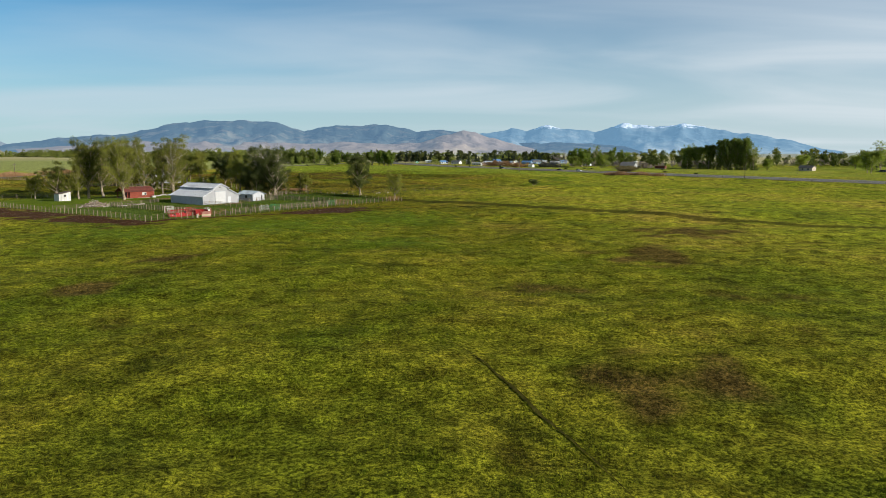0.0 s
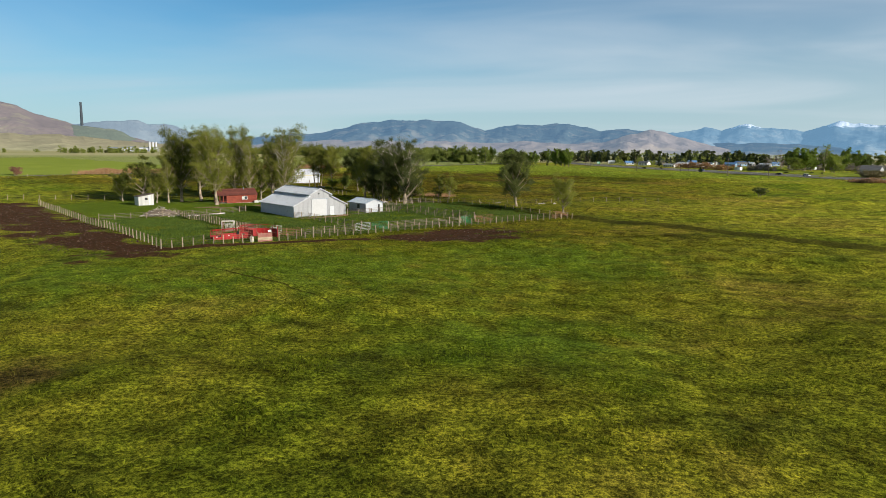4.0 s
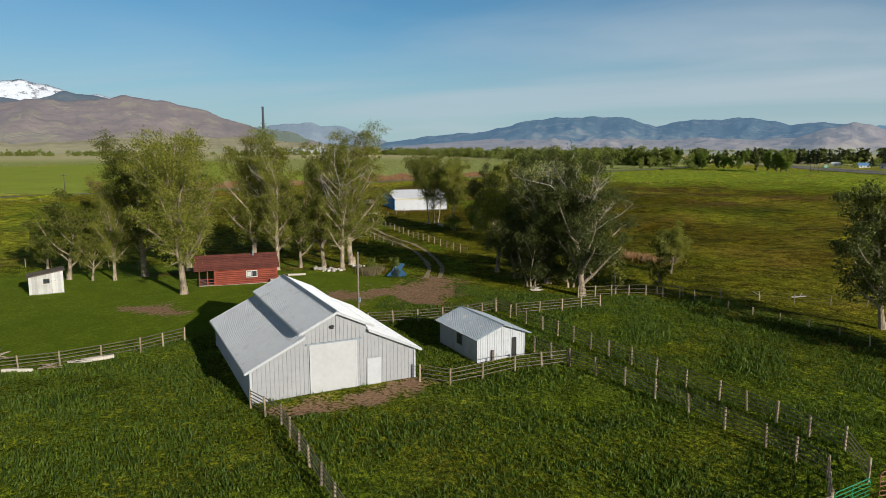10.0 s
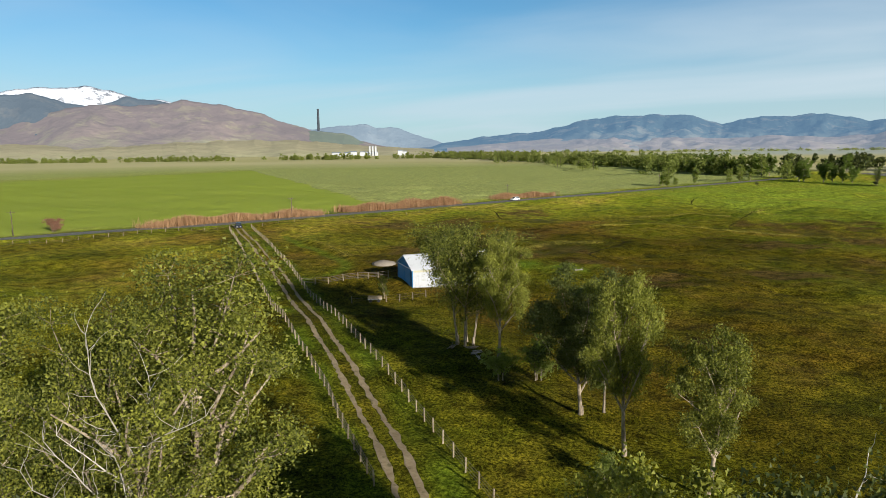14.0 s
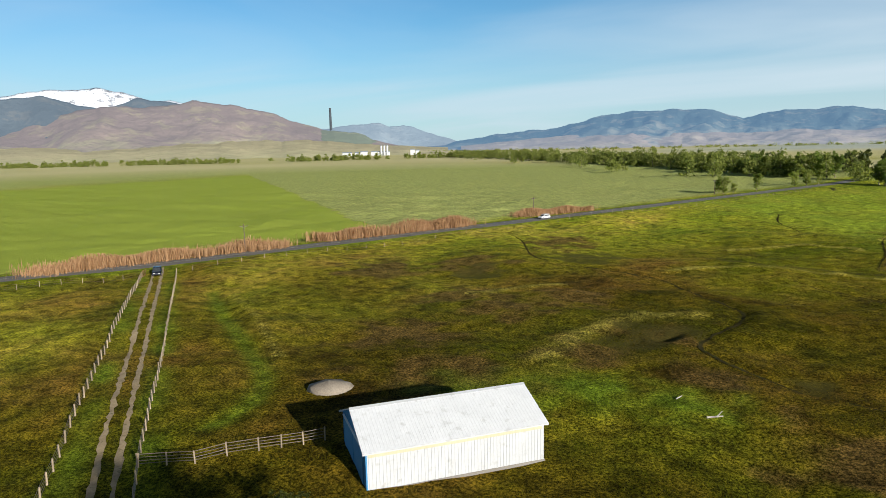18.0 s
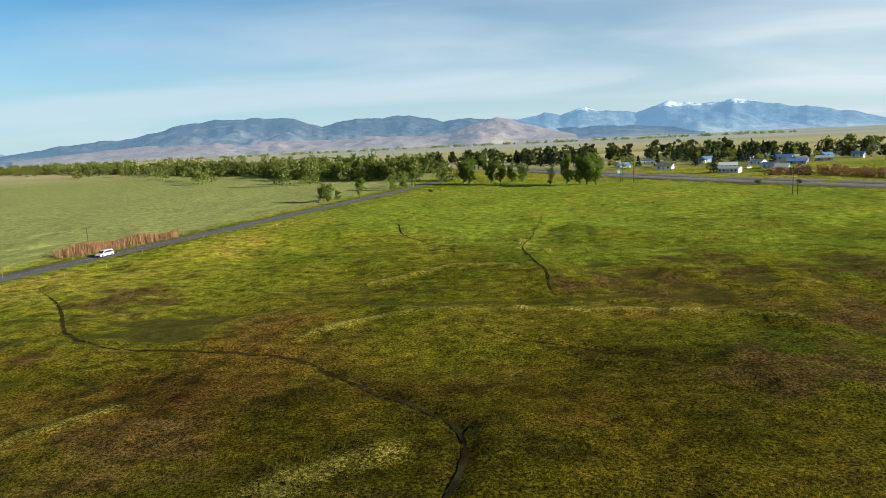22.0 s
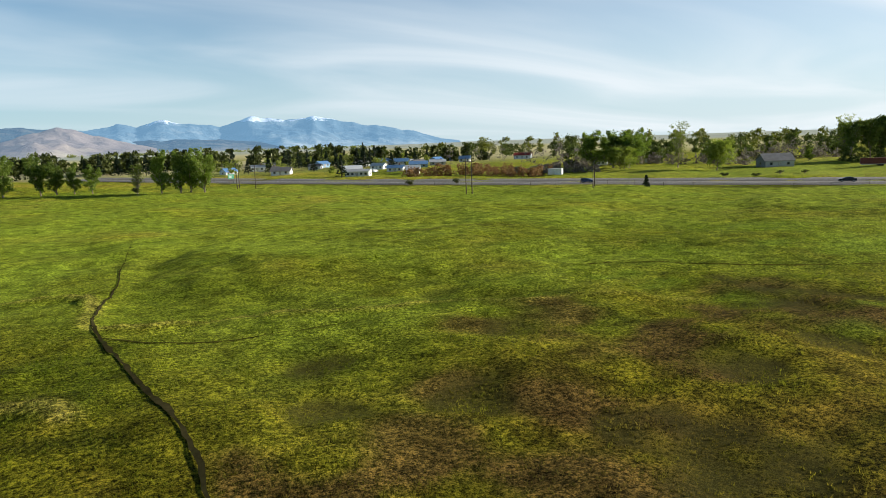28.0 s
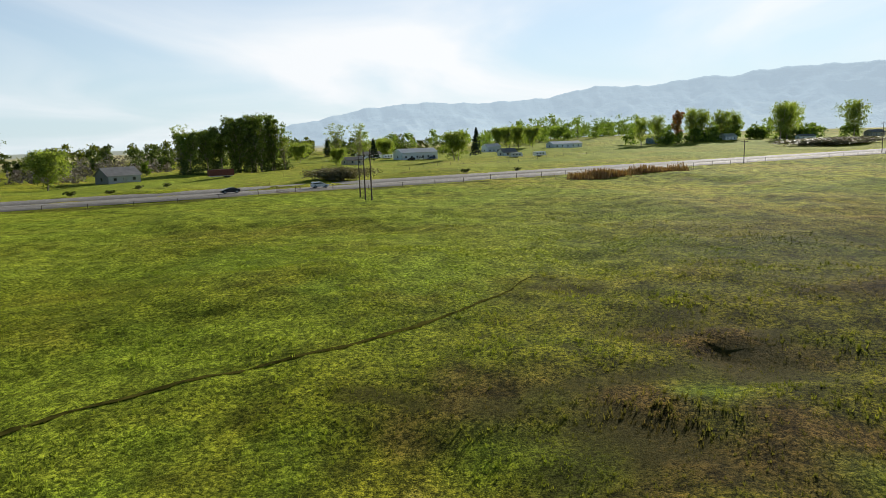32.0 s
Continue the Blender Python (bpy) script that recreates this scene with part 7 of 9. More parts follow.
    pole = thing("yard_pole", "plain weathered wooden pole beside the barn", "pole", pose(-78.2, 220.3, lift(-78, 220)))
    part("shaft", Build().rod((0, 0, -0.5), (0.06, 0, 6.6), 0.13, 0.09, 10), MAT["rail"], pole)
    part("cap", Build().rod((0.06, 0, 6.6), (0.06, 0, 6.72), 0.12, 0.05, 8), MAT["galv"], pole)
    part("meter_box", Build().box(0.08, -0.14, 1.4, 0.26, 0.14, 1.9), MAT["galv"], pole)
    cart = thing("flat_cart", "small pale wooden cart beside a young tree", "cart", pose(-141, 314.6, lift(-141, 314.6), 0, 0, 35))
    part("bed", Build().box(-1.2, -0.6, 0.5, 1.2, 0.6, 0.62), MAT["white_paint"], cart)
    for y in (-0.62, 0.58):
        part("side_board", Build().box(-1.2, y, 0.62, 1.2, y + 0.04, 0.9), MAT["post"], cart)
    for x in (-0.7, 0.7):
        for y in (-0.68, 0.68):
            part("wheel", Build().rod((x, y - 0.06, 0.28), (x, y + 0.06, 0.28), 0.28, n=12), MAT["tyre"], cart)
    # the pond in its dark banks, under the trees
    wm, wt, wb = node_mat("pond_water")
    wb.inputs["Base Color"].default_value = (0.02, 0.04, 0.07, 1)
    wb.inputs["Roughness"].default_value = 0.06
    wb.inputs["IOR"].default_value = 1.33
    wc = wt.nodes.new("ShaderNodeTexCoord").outputs["Object"]
    bump_node(wt, wb, noise_node(wt, wc, 3.0, 3), 0.06, 0.02)
    line = [(-87.6, 239.9), (-86.2, 240.2), (-85.3, 241.4), (-86.8, 243.6), (-88.6, 245.6), (-90, 248.5), (-90.9, 249.9), (-92, 249.1), (-90.6, 246.5), (-89.1, 243.5), (-88.3, 241.5)]
    shore = smooth_line(line + line[:1], 0.7)[:-1]
    pond = Build().add([(x, y, 0.12) for x, y in shore], [tuple(range(len(shore)))])
    tagged(part("water_pond", pond, wm, None), "small still pond reflecting blue sky", "water", kind="structure")


make_clutter()


# ---- county road, driveway ruts, highway ----
def ribbon(name, pts, half, z, material, label, category, off=0.0, kind="structure", follow=False, wobble=0.0, seed=1, thick=0.0, taper=0, head=1.0):
    """A strip along a line, with a real edge where thick is given."""
    rng = np.random.RandomState(seed)
    p = np.array(pts, float)
    d = np.gradient(p, axis=0)
    d /= np.hypot(d[:, 0], d[:, 1])[:, None]
    n = np.c_[-d[:, 1], d[:, 0]]
    run = np.arange(len(p)) * 0.7
    swell = 1 + min(1, wobble * 4) * 0.8 * np.sin(run * 0.21 + seed) * np.sin(run * 0.57 + 2 * seed)
    wl, wr = half * swell + wobble * rng.normal(0, 1, len(p)), half * swell + wobble * rng.normal(0, 1, len(p))
    if taper:
        ease = np.clip(np.minimum(np.arange(len(p)) / head, np.arange(len(p))[::-1]) / taper, 0.12, 1)
        wl, wr = wl * ease, wr * ease
    a, b = p + n * (off + wl)[:, None], p + n * (off - wr)[:, None]
    za = surface(a[:, 0], a[:, 1]) * follow + z
    zb = surface(b[:, 0], b[:, 1]) * follow + z
    v, k = np.r_[np.c_[a, za], np.c_[b, zb]], len(p)
    i = np.arange(k - 1)
    f = np.stack([i, k + i, k + i + 1, i + 1], 1)
    if thick:
        a2, b2 = p + n * (off + wl + 1.2)[:, None], p + n * (off - wr - 1.2)[:, None]
        v = np.r_[v, np.c_[a2, za - thick], np.c_[b2, zb - thick]]
        f = np.r_[f, np.stack([2 * k + i, i, i + 1, 2 * k + i + 1], 1), np.stack([k + i, 3 * k + i, 3 * k + i + 1, k + i + 1], 1)]
    me = fast_mesh(name, v, f)
    me.materials.append(material)
    return tagged(new(name, me), label, category, kind=kind)


fine_drive = smooth_line(DRIVE[:-1:3] + DRIVE[-1:], 0.8)
MAT["rut"] = surf("pale_gravel_rut", (0.26, 0.195, 0.11), (0.48, 0.38, 0.24), 3, 0.7, 0.95, bump=0.5, dist=0.05, vary=0, stain=(0.20, 0.17, 0.09))
for off, s in ((0.93, 4), (-0.93, 5)):
    ribbon("driveway_rut", fine_drive, 0.29, 0.04, MAT["rut"], "pale gravel wheel rut of the driveway", "driveway", off, follow=True, wobble=0.09, seed=s)
MAT["creek_bed"] = surf("dark_wet_creek_bed", (0.022, 0.022, 0.010), (0.07, 0.06, 0.024), 1.5, 0.4, 0.8, bump=0.6, dist=0.08, vary=0, stain=(0.045, 0.06, 0.015))
MAT["trodden"] = surf("trodden_grass", (0.035, 0.034, 0.008), (0.12, 0.11, 0.022), 2.0, 0.5, 1.0, bump=0.7, dist=0.1, vary=0)
for name in ("creek_bed", "trodden"):
    MAT[name].node_tree.nodes["Principled BSDF"].inputs["Specular IOR Level"].default_value = 0.0
    MAT[name].node_tree.nodes["Principled BSDF"].inputs["Roughness"].default_value = 1.0
for k, (pts, half, deep) in enumerate(CREEKS):
    if deep < 0.28:
        ribbon("cattle_path", smooth_line(pts[:-1:2] + pts[-1:], 0.7), 0.17, 0.05, MAT["trodden"], "narrow trodden cattle path in the grass", "path", follow=True, wobble=0.08, seed=70 + k, taper=25)
    elif half < 1.2:
        ribbon("creek_bed", smooth_line(pts[:-1:2] + pts[-1:], 0.7), max(0.17, half * 0.36), 0.08, MAT["creek_bed"], "narrow dark creek bed winding through the pasture", "creek", follow=True, wobble=0.08, seed=50 + k, taper=45, head=2.6 if k == 2 else 1.0)
ribbon("road", ROAD, 3.1, 0.09, MAT["asphalt"], "narrow worn grey asphalt county road", "road", thick=0.12)
ribbon("road_line", ROAD, 0.06, 0.096, MAT["line_white"], "faded centre line of the county road", "road line")
for off in (0.0, 17.0):
    ribbon("highway", HWY, 5.6, 0.35, MAT["concrete"], "pale sun bleached highway carriageway", "highway", off, thick=0.33)
    for o in (-4.6, 4.6):
        ribbon("road_line", HWY, 0.09, 0.358, MAT["line_white"], "white edge line of the highway", "road line", off + o)
    ribbon("road_line", HWY, 0.09, 0.358, MAT["line_white"], "white lane line of the highway", "road line", off)
MAT["median"] = surf("dry_median_grass", (0.05, 0.055, 0.018), (0.17, 0.15, 0.06), 1.2, 0.15, 0.95, bump=0.6, dist=0.1, vary=0)
ribbon("verge", HWY, 3.2, 0.06, MAT["median"], "strip of dry olive grass between carriageways", "verge", 8.5, wobble=0.3)


# ---- cars ----
def make_car(label, paint, L=4.7, W=1.85, H=1.7, box=True, group="vehicles on the roads", name="car"):
    c = thing(name, label, "car", group=group)
    x = L / 2
    low = [(-x, 0.42), (-x + 0.08, 0.32), (x - 0.1, 0.32), (x, 0.45), (x - 0.04, 0.78), (x - 0.95, 0.98), (-x + 0.05, 1.02), (-x, 0.8)]
    body = Build().prism(low, -W / 2, W / 2)
    body.v = [(p[0], p[1] * (1 - 0.07 * max(0, abs(p[0]) - x + 0.7)), p[2]) for p in body.v]
    part("body", body, MAT[paint], c)
    r0, r1 = (-x + 0.06, x - 1.75) if box else (-x + 0.8, x - 1.75)
    cab = [(r0, 1.0), (r0 + 0.18, H - 0.08), (r0 + 0.35, H), (r1 - 0.35, H), (r1 - 0.1, H - 0.08), (r1 + 0.75, 0.97)]
    b = Build()
    n = len(cab)
    for s, f in ((-1, 0.0), (1, 0.0)):
        b.add([(p[0], s * (W / 2 - 0.06 - 0.16 * (p[1] - 1.0)), p[1]) for p in cab], [tuple(range(n)) if s < 0 else tuple(range(n - 1, -1, -1))])
    b.f += [(k, k + n, (k + 1) % n + n, (k + 1) % n) for k in range(n)]
    part("cabin", b, MAT[paint], c)
    for s in (-1, 1):
        y = s * (W / 2 - 0.085)
        part("side_window", Build().prism([(r0 + 0.25, 1.06), (r0 + 0.36, H - 0.18), (r1 - 0.4, H - 0.18), (r1 + 0.4, 1.06)], y - 0.02, y + 0.02), MAT["glass"], c)
    part("windscreen", Build().add([(r1 + 0.72, -W / 2 + 0.2, 1.02), (r1 + 0.72, W / 2 - 0.2, 1.02), (r1 - 0.02, W / 2 - 0.3, H - 0.1), (r1 - 0.02, -W / 2 + 0.3, H - 0.1),
                                   (r1 + 0.76, -W / 2 + 0.2, 1.02), (r1 + 0.76, W / 2 - 0.2, 1.02), (r1 + 0.02, W / 2 - 0.3, H - 0.1), (r1 + 0.02, -W / 2 + 0.3, H - 0.1)],
                                  [(3, 2, 1, 0), (4, 5, 6, 7), (0, 1, 5, 4), (1, 2, 6, 5), (2, 3, 7, 6), (3, 0, 4, 7)]), MAT["glass"], c)
    part("rear_window", Build().box(r0 - 0.0, -W / 2 + 0.25, 1.12, r0 + 0.06, W / 2 - 0.25, H - 0.22), MAT["glass"], c)
    for wx in (-x + 0.85, x - 0.9):
        for s in (-1, 1):
            wh = part("wheel", Build().rod((wx, s * (W / 2 - 0.2), 0.36), (wx, s * (W / 2 + 0.015), 0.36), 0.36, n=14), MAT["tyre"], c)
            part("rim", Build().rod((wx, s * (W / 2 + 0.0), 0.36), (wx, s * (W / 2 + 0.025), 0.36), 0.22, n=10), MAT["galv"], wh)
    for s in (-1, 1):
        part("headlight", Build().box(x - 0.14, s * (W / 2 - 0.45) - 0.16, 0.66, x - 0.0, s * (W / 2 - 0.45) + 0.16, 0.8), MAT["white_pipe"], c)
        part("tail_light", Build().box(-x - 0.015, s * (W / 2 - 0.25) - 0.1, 0.8, -x + 0.05, s * (W / 2 - 0.25) + 0.1, 1.0), MAT["red_paint"], c)
    part("bumper", Build().box(x - 0.05, -W / 2 + 0.12, 0.36, x + 0.05, W / 2 - 0.12, 0.52), MAT["dark"], c)
    return c


def park(c, x, y, z, heading):
    c.matrix_basis = pose(x, y, z, 0, 0, heading)
    return c


park(make_car("white sport utility car on the county road", "car_white"), -218.3, 516.5, 0.092, -107)
truck = park(make_car("dark blue pickup truck at the driveway mouth", "car_dark", 5.3, 1.95, 1.85, False, name="pickup_truck"), -249.4, 377.6, lift(-249.4, 377.6) + 0.04, -37)
part("cargo_bed_rim", Build().box(-2.6, -0.95, 1.02, -1.2, -0.86, 1.16).box(-2.6, 0.86, 1.02, -1.2, 0.95, 1.16).box(-2.62, -0.86, 1.02, -2.54, 0.86, 1.16), MAT["car_dark"], truck)
park(make_car("blue hatchback car on the highway", "car_blue", 4.3, 1.8, 1.5), 47.4, 601.5, 0.352, -58)
park(make_car("dark saloon car on the highway", "car_dark", 4.6, 1.8, 1.42, False), 86.4, 537, 0.352, 122)
park(make_car("white estate car on the highway", "car_white", 4.6, 1.8, 1.6), 97.6, 517, 0.352, -59)
for k, (x, y, a, p) in enumerate(((52, 770, 30, "car_white"), (72, 780, 80, "car_dark"), (100, 800, 10, "car_blue"), (330, 512, 120, "car_white"), (323, 517, 118, "car_dark"), (337, 506, 122, "car_blue"), (170, 618, 40, "car_dark"))):
    park(make_car("parked car beside town houses", p, group="parked cars in town"), x, y, 0.0, a)


# ---- utility poles ----
def utility_pole(label, x, y, h, turn=0, cross=True, group="utility poles"):
    p = thing("utility_pole", label, "pole", pose(x, y, 0, 0, 0, turn), group)
    part("shaft", Build().rod((0, 0, -0.5), (0, 0, h), 0.16, 0.1, 9), MAT["pole"], p)
    if cross:
        arm = part("crossarm", Build().box(-1.1, -0.06, h - 0.7, 1.1, 0.06, h - 0.56), MAT["pole"], p)
        for dx in (-1.0, 0.0, 1.0):
            part("insulator", Build().rod((dx, 0, h - 0.56), (dx, 0, h - 0.36), 0.05, 0.04, 7), MAT["glass"], arm)
        part("brace", Build().rod((-0.6, 0.05, h - 0.66), (0, 0.12, h - 1.3), 0.02).rod((0.6, 0.05, h - 0.66), (0, 0.12, h - 1.3), 0.02), MAT["galv"], arm)
    return p


for x, y in ((0.0, 603.8), (1.1, 602.3), (51.3, 496.8), (51.0, 495.5)):
    utility_pole("dark tarred pole of a twin pole line in the pasture", x, y, 10.6, 30, False, "twin poles along the highway")
for x, y in ((-42.4, 699), (-37.6, 691), (-40.4, 703)):
    utility_pole("tall dark pole near the roadside poplars", x, y, 9.6, 30, False, "twin poles along the highway")
for x, y, h in ((-257.5, 410, 7.8), (-228, 527, 7.2), (-190, 655, 7.4), (36.5, 587, 7.6), (74, 502, 8.6), (164.3, 384, 8.2), (213.7, 311, 13), (-298, 330, 7.5), (31, 582, 6.5)):
    utility_pole("weathered utility pole with crossarm beside a road", x, y, h, 60)
for (x, y, tall) in ((0.55, 603.05, 9.4), (51.15, 496.15, 9.4)):
    solo("pole_brace", Build().rod((-1.1, 1.4, tall), (1.1, -1.4, tall), 0.07, n=6).rod((-0.6, 0.75, tall - 1.2), (0.6, -0.75, tall), 0.04, n=5), MAT["pole"], "timber crossarm joining twin tarred poles", "crossarm", pose(x, y, 0))


# ---- far landmarks ----
cx, cy = -68 - 4700 * math.sin(radians(43.25)), 225 + 4700 * math.cos(radians(43.25))
st = thing("smokestack", "very tall dark brick smokestack on a hill", "chimney", pose(cx, cy, 120))
part("shaft", Build().rod((0, 0, -40), (0, 0, 162), 9.6, 6.6, 20), MAT["stack"], st)
part("crown_ring", Build().rod((0, 0, 160), (0, 0, 165), 7.2, 7.4, 20), MAT["stack"], st)
def works_spot(az, r):
    return -113 - math.sin(radians(az)) * r, 299 + math.cos(radians(az)) * r


for k in range(3):
    cx, cy = works_spot(39.5 - 0.25 * k, 2240)
    silo = thing("silo", "white cement silo far across the valley", "silo", pose(cx, cy, 0), "white silos")
    part("drum", Build().rod((0, 0, -6), (0, 0, 31), 3.3, 3.3, 14), MAT["white_metal"], silo)
    part("cone_roof", Build().rod((0, 0, 31), (0, 0, 33), 3.3, 0.7, 14), MAT["galv"], silo)
for az, long, tall in ((42.3, 30, 10), (41.4, 20, 10), (40.9, 24, 13), (40.1, 18, 12), (39.3, 40, 11), (36.9, 16, 16), (36.5, 12, 13)):
    cx, cy = works_spot(az, 2250)
    works = thing("works_building", "long white works building far across the valley", "building", pose(cx, cy, 0, 0, 0, az), "white works buildings")
    gable = [(-6, -3), (6, -3), (6, tall), (0, tall + 2.4), (-6, tall)]
    part("wall", Build().prism([(p, q) for p, q in gable], -long / 2, long / 2), MAT["white_metal"], works, at=pose(0, 0, 0, 0, 0, 90))
    roof = [(-6.6, tall - 0.1), (0, tall + 2.55), (6.6, tall - 0.1), (6.6, tall + 0.3), (0, tall + 2.95), (-6.6, tall + 0.3)]
    part("roof", Build().prism(roof, -long / 2 - 0.5, long / 2 + 0.5), MAT["galv"], works, at=pose(0, 0, 0, 0, 0, 90))


# ---- woods, reeds and bushes ----
def woods(name, label, spots, seed, leaf, size=1.1, each=70, trunk=True, low=0.08, clumps=16):
    """Many trees far off, as one mass of leaf clumps with stems: x, y, height, width."""
    rng = np.random.RandomState(seed)
    c, sp, b = [], [], Build()
    for x, y, h, w in spots:
        base = lift(x, y)
        peak = rng.uniform(0.35, 0.6)
        for _ in range(clumps):
            f = rng.uniform(low, 1)
            r = w * 0.5 * math.sqrt(max(0.03, 1 - ((f - peak) / (1.02 - peak if f > peak else peak + 0.12)) ** 2)) * rng.uniform(0.15, 1)
            a = rng.uniform(0, 6.283)
            c.append((x + r * math.cos(a), y + r * math.sin(a), base + h * f))
            sp.append(w * rng.uniform(0.06, 0.12))
        if trunk:
            b.rod((x, y, base - 0.3), (x + rng.normal(0, 0.4), y, base + h * 0.7), 0.016 * h, 0.006 * h, 5, caps=False)
    me = leaf_cloud(name, c, sp, each * len(spots), size, rng, MAT[leaf])
    ob = tagged(new(name, me), label, "woodland", kind="stuff")
    if trunk:
        part("stems", b, MAT["bark_dark"], ob)
    return ob


def strewn(line, width, step, h, w, seed, gap=0.0):
    rng = np.random.RandomState(seed)
    out = []
    for x, y in along(line, step):
        if rng.uniform() < gap:
            continue
        out.append((x + rng.normal(0, width), y + rng.normal(0, width), h * rng.uniform(0.65, 1.2), w * rng.uniform(0.7, 1.25)))
    return out


def grove(a, b, h, seed):
    """A close stand of trees from one place to another, of even height."""
    return strewn([a, b], 9, 5.5, h, 11, seed, 0.12) + strewn([a, b], 16, 9, h * 0.7, 10, seed + 100, 0.2)


RIVER = [(-980, 1620), (-707, 1413), (-560, 1260), (-450, 1146), (-341, 1048), (-254, 930), (-206, 862), (-165, 822)]
woods("woodland_river", "long belt of green cottonwoods beyond the hayfield", strewn(RIVER, 14, 6, 14, 12, 3) + strewn(RIVER, 40, 9, 15, 14, 4) + strewn(RIVER[3:], 10, 5, 12, 10, 34), 5, "leaf_far", 0.78, 330)
woods("woodland_west", "scattered green trees along the far valley", grove((-1830, 960), (-1570, 1110), 12, 6) + grove((-1530, 1135), (-1330, 1275), 12, 61) + grove((-1240, 1345), (-1090, 1480), 13, 62) + grove((-1060, 1540), (-980, 1620), 12, 63) + strewn([(-2100, 1000), (-1600, 1300), (-1300, 1600)], 60, 70, 9, 14, 7, 0.3), 8, "leaf_yellow", 0.95, 260)
woods("woodland_far_plain", "dark line of trees far across the plain", strewn([(-2400, 1900), (-1700, 2500), (-900, 2700), (0, 2800), (900, 2500)], 22, 15, 7, 24, 9, 0.1), 10, "leaf_far", 1.7, 60, False)
woods("woodland_north", "dark trees north of the highway", strewn([(-150, 905), (-90, 960), (-10, 1000), (60, 1030), (150, 1010)], 18, 8, 13, 11, 11) + strewn([(-134, 1162), (-85, 1058), (-5, 1014), (41, 979), (86, 959), (145, 880), (175, 862)], 12, 7, 11, 10, 26), 12, "leaf_dark", 1.2, 240)
woods("woodland_town", "green trees behind the town houses", strewn([(60, 950), (170, 930), (260, 880), (330, 800), (390, 720), (470, 640), (560, 560)], 26, 9, 13, 12, 13) + strewn([(150, 700), (200, 720), (260, 700), (310, 660)], 12, 10, 11, 10, 14), 15, "leaf_town", 0.62, 640)
woods("woodland_town_dark", "dark green trees on the town's skyline", strewn([(230, 980), (350, 930), (450, 830), (540, 740), (640, 640), (800, 560)], 30, 12, 16, 14, 16), 17, "leaf", 0.85, 400)
woods("woodland_valley", "pale green trees across the western valley", strewn([(560, 560), (700, 470), (820, 400), (930, 300), (1000, 180), (980, 40)], 40, 16, 17, 17, 18) + strewn([(480, 345), (520, 292), (552, 262), (545, 215), (580, 150)], 9, 7, 10, 12, 33) + strewn([(646, 414), (760, 385), (880, 357), (890, 300), (812, 266)], 25, 12, 23, 20, 27) + strewn([(1000, 500), (1300, 350), (1500, 100)], 60, 25, 18, 20, 19), 20, "leaf_poplar", 1.0, 330)
woods("woodland_gardens", "garden trees between the town houses", strewn([(-5, 822), (40, 834), (80, 842), (120, 862), (160, 872)], 7, 8, 4.5, 5, 35, 0.4) + strewn([(-20, 878), (40, 892), (100, 906), (150, 915)], 7, 6, 8, 8, 36) + strewn([(40, 785), (75, 810), (110, 825)], 5, 9, 3.5, 4, 37, 0.4), 38, "leaf_far", 0.5, 200)
woods("thicket_bare", "bare greyish brown thicket beside the houses", strewn([(125, 700), (150, 690), (172, 668), (190, 640)], 5, 1.6, 4.6, 5, 21) + strewn([(215, 664), (235, 650), (260, 632)], 4, 1.8, 5.5, 6, 22) + strewn([(360, 741), (400, 732), (443, 723)], 8, 3, 7, 8, 29) + strewn([(88, 682), (97, 670), (106, 659)], 3, 1.5, 4.2, 4.5, 30) + strewn([(112, 706), (119, 695), (124, 683)], 4, 4, 14, 8, 31) + [(180, 837, 12, 9), (184, 830, 11, 8), (130, 814, 11, 8), (172, 845, 11, 9)], 23, "twig", 0.36, 150, False, 0.0)
woods("thicket_willow", "tan bare willow thicket beside the highway", strewn([(37, 707), (50, 690), (62, 672), (75, 655)], 3.2, 1.1, 4.6, 4.6, 24), 25, "reed", 0.30, 200, False, 0.0)


woods("understory", "leafy undergrowth below tall poplars", strewn([(203, 601), (222, 593), (243, 579), (252, 571)], 3.5, 2.4, 6, 6, 41), 42, "leaf_town", 0.34, 330, False, 0.0)


def stems(name, label, line, width, count, h, seed, leaf="reed", category="reeds", thin=1.0):
    """Thin upright stems along a line."""
    rng = np.random.RandomState(seed)
    pts = np.array(line, float)
    seg = rng.randint(0, len(pts) - 1, count)
    f = rng.uniform(0, 1, (count, 1))
    p = pts[seg] * (1 - f) + pts[seg + 1] * f + rng.normal(0, width, (count, 2))
    hh = h * rng.uniform(0.55, 1.1, count) * (0.75 + 0.35 * np.sin(p[:, 0] * 0.35) * np.sin(p[:, 1] * 0.23))
    a = rng.uniform(0, 6.283, count)
    half = np.c_[np.cos(a), np.sin(a)] * rng.uniform(0.06, 0.15, (count, 1)) * thin
    lean = rng.normal(0, 0.14, (count, 2)) * hh[:, None]
    z0 = np.zeros(count)
    v = np.stack([np.c_[p - half, z0], np.c_[p + half, z0], np.c_[p + lean + half * 0.6, hh], np.c_[p + lean - half * 0.6, hh]], 1).reshape(-1, 3)
    me = fast_mesh(name, v, np.arange(count * 4).reshape(-1, 4))
    me.materials.append(MAT[leaf])
    return tagged(new(name, me), label, category, kind="stuff")


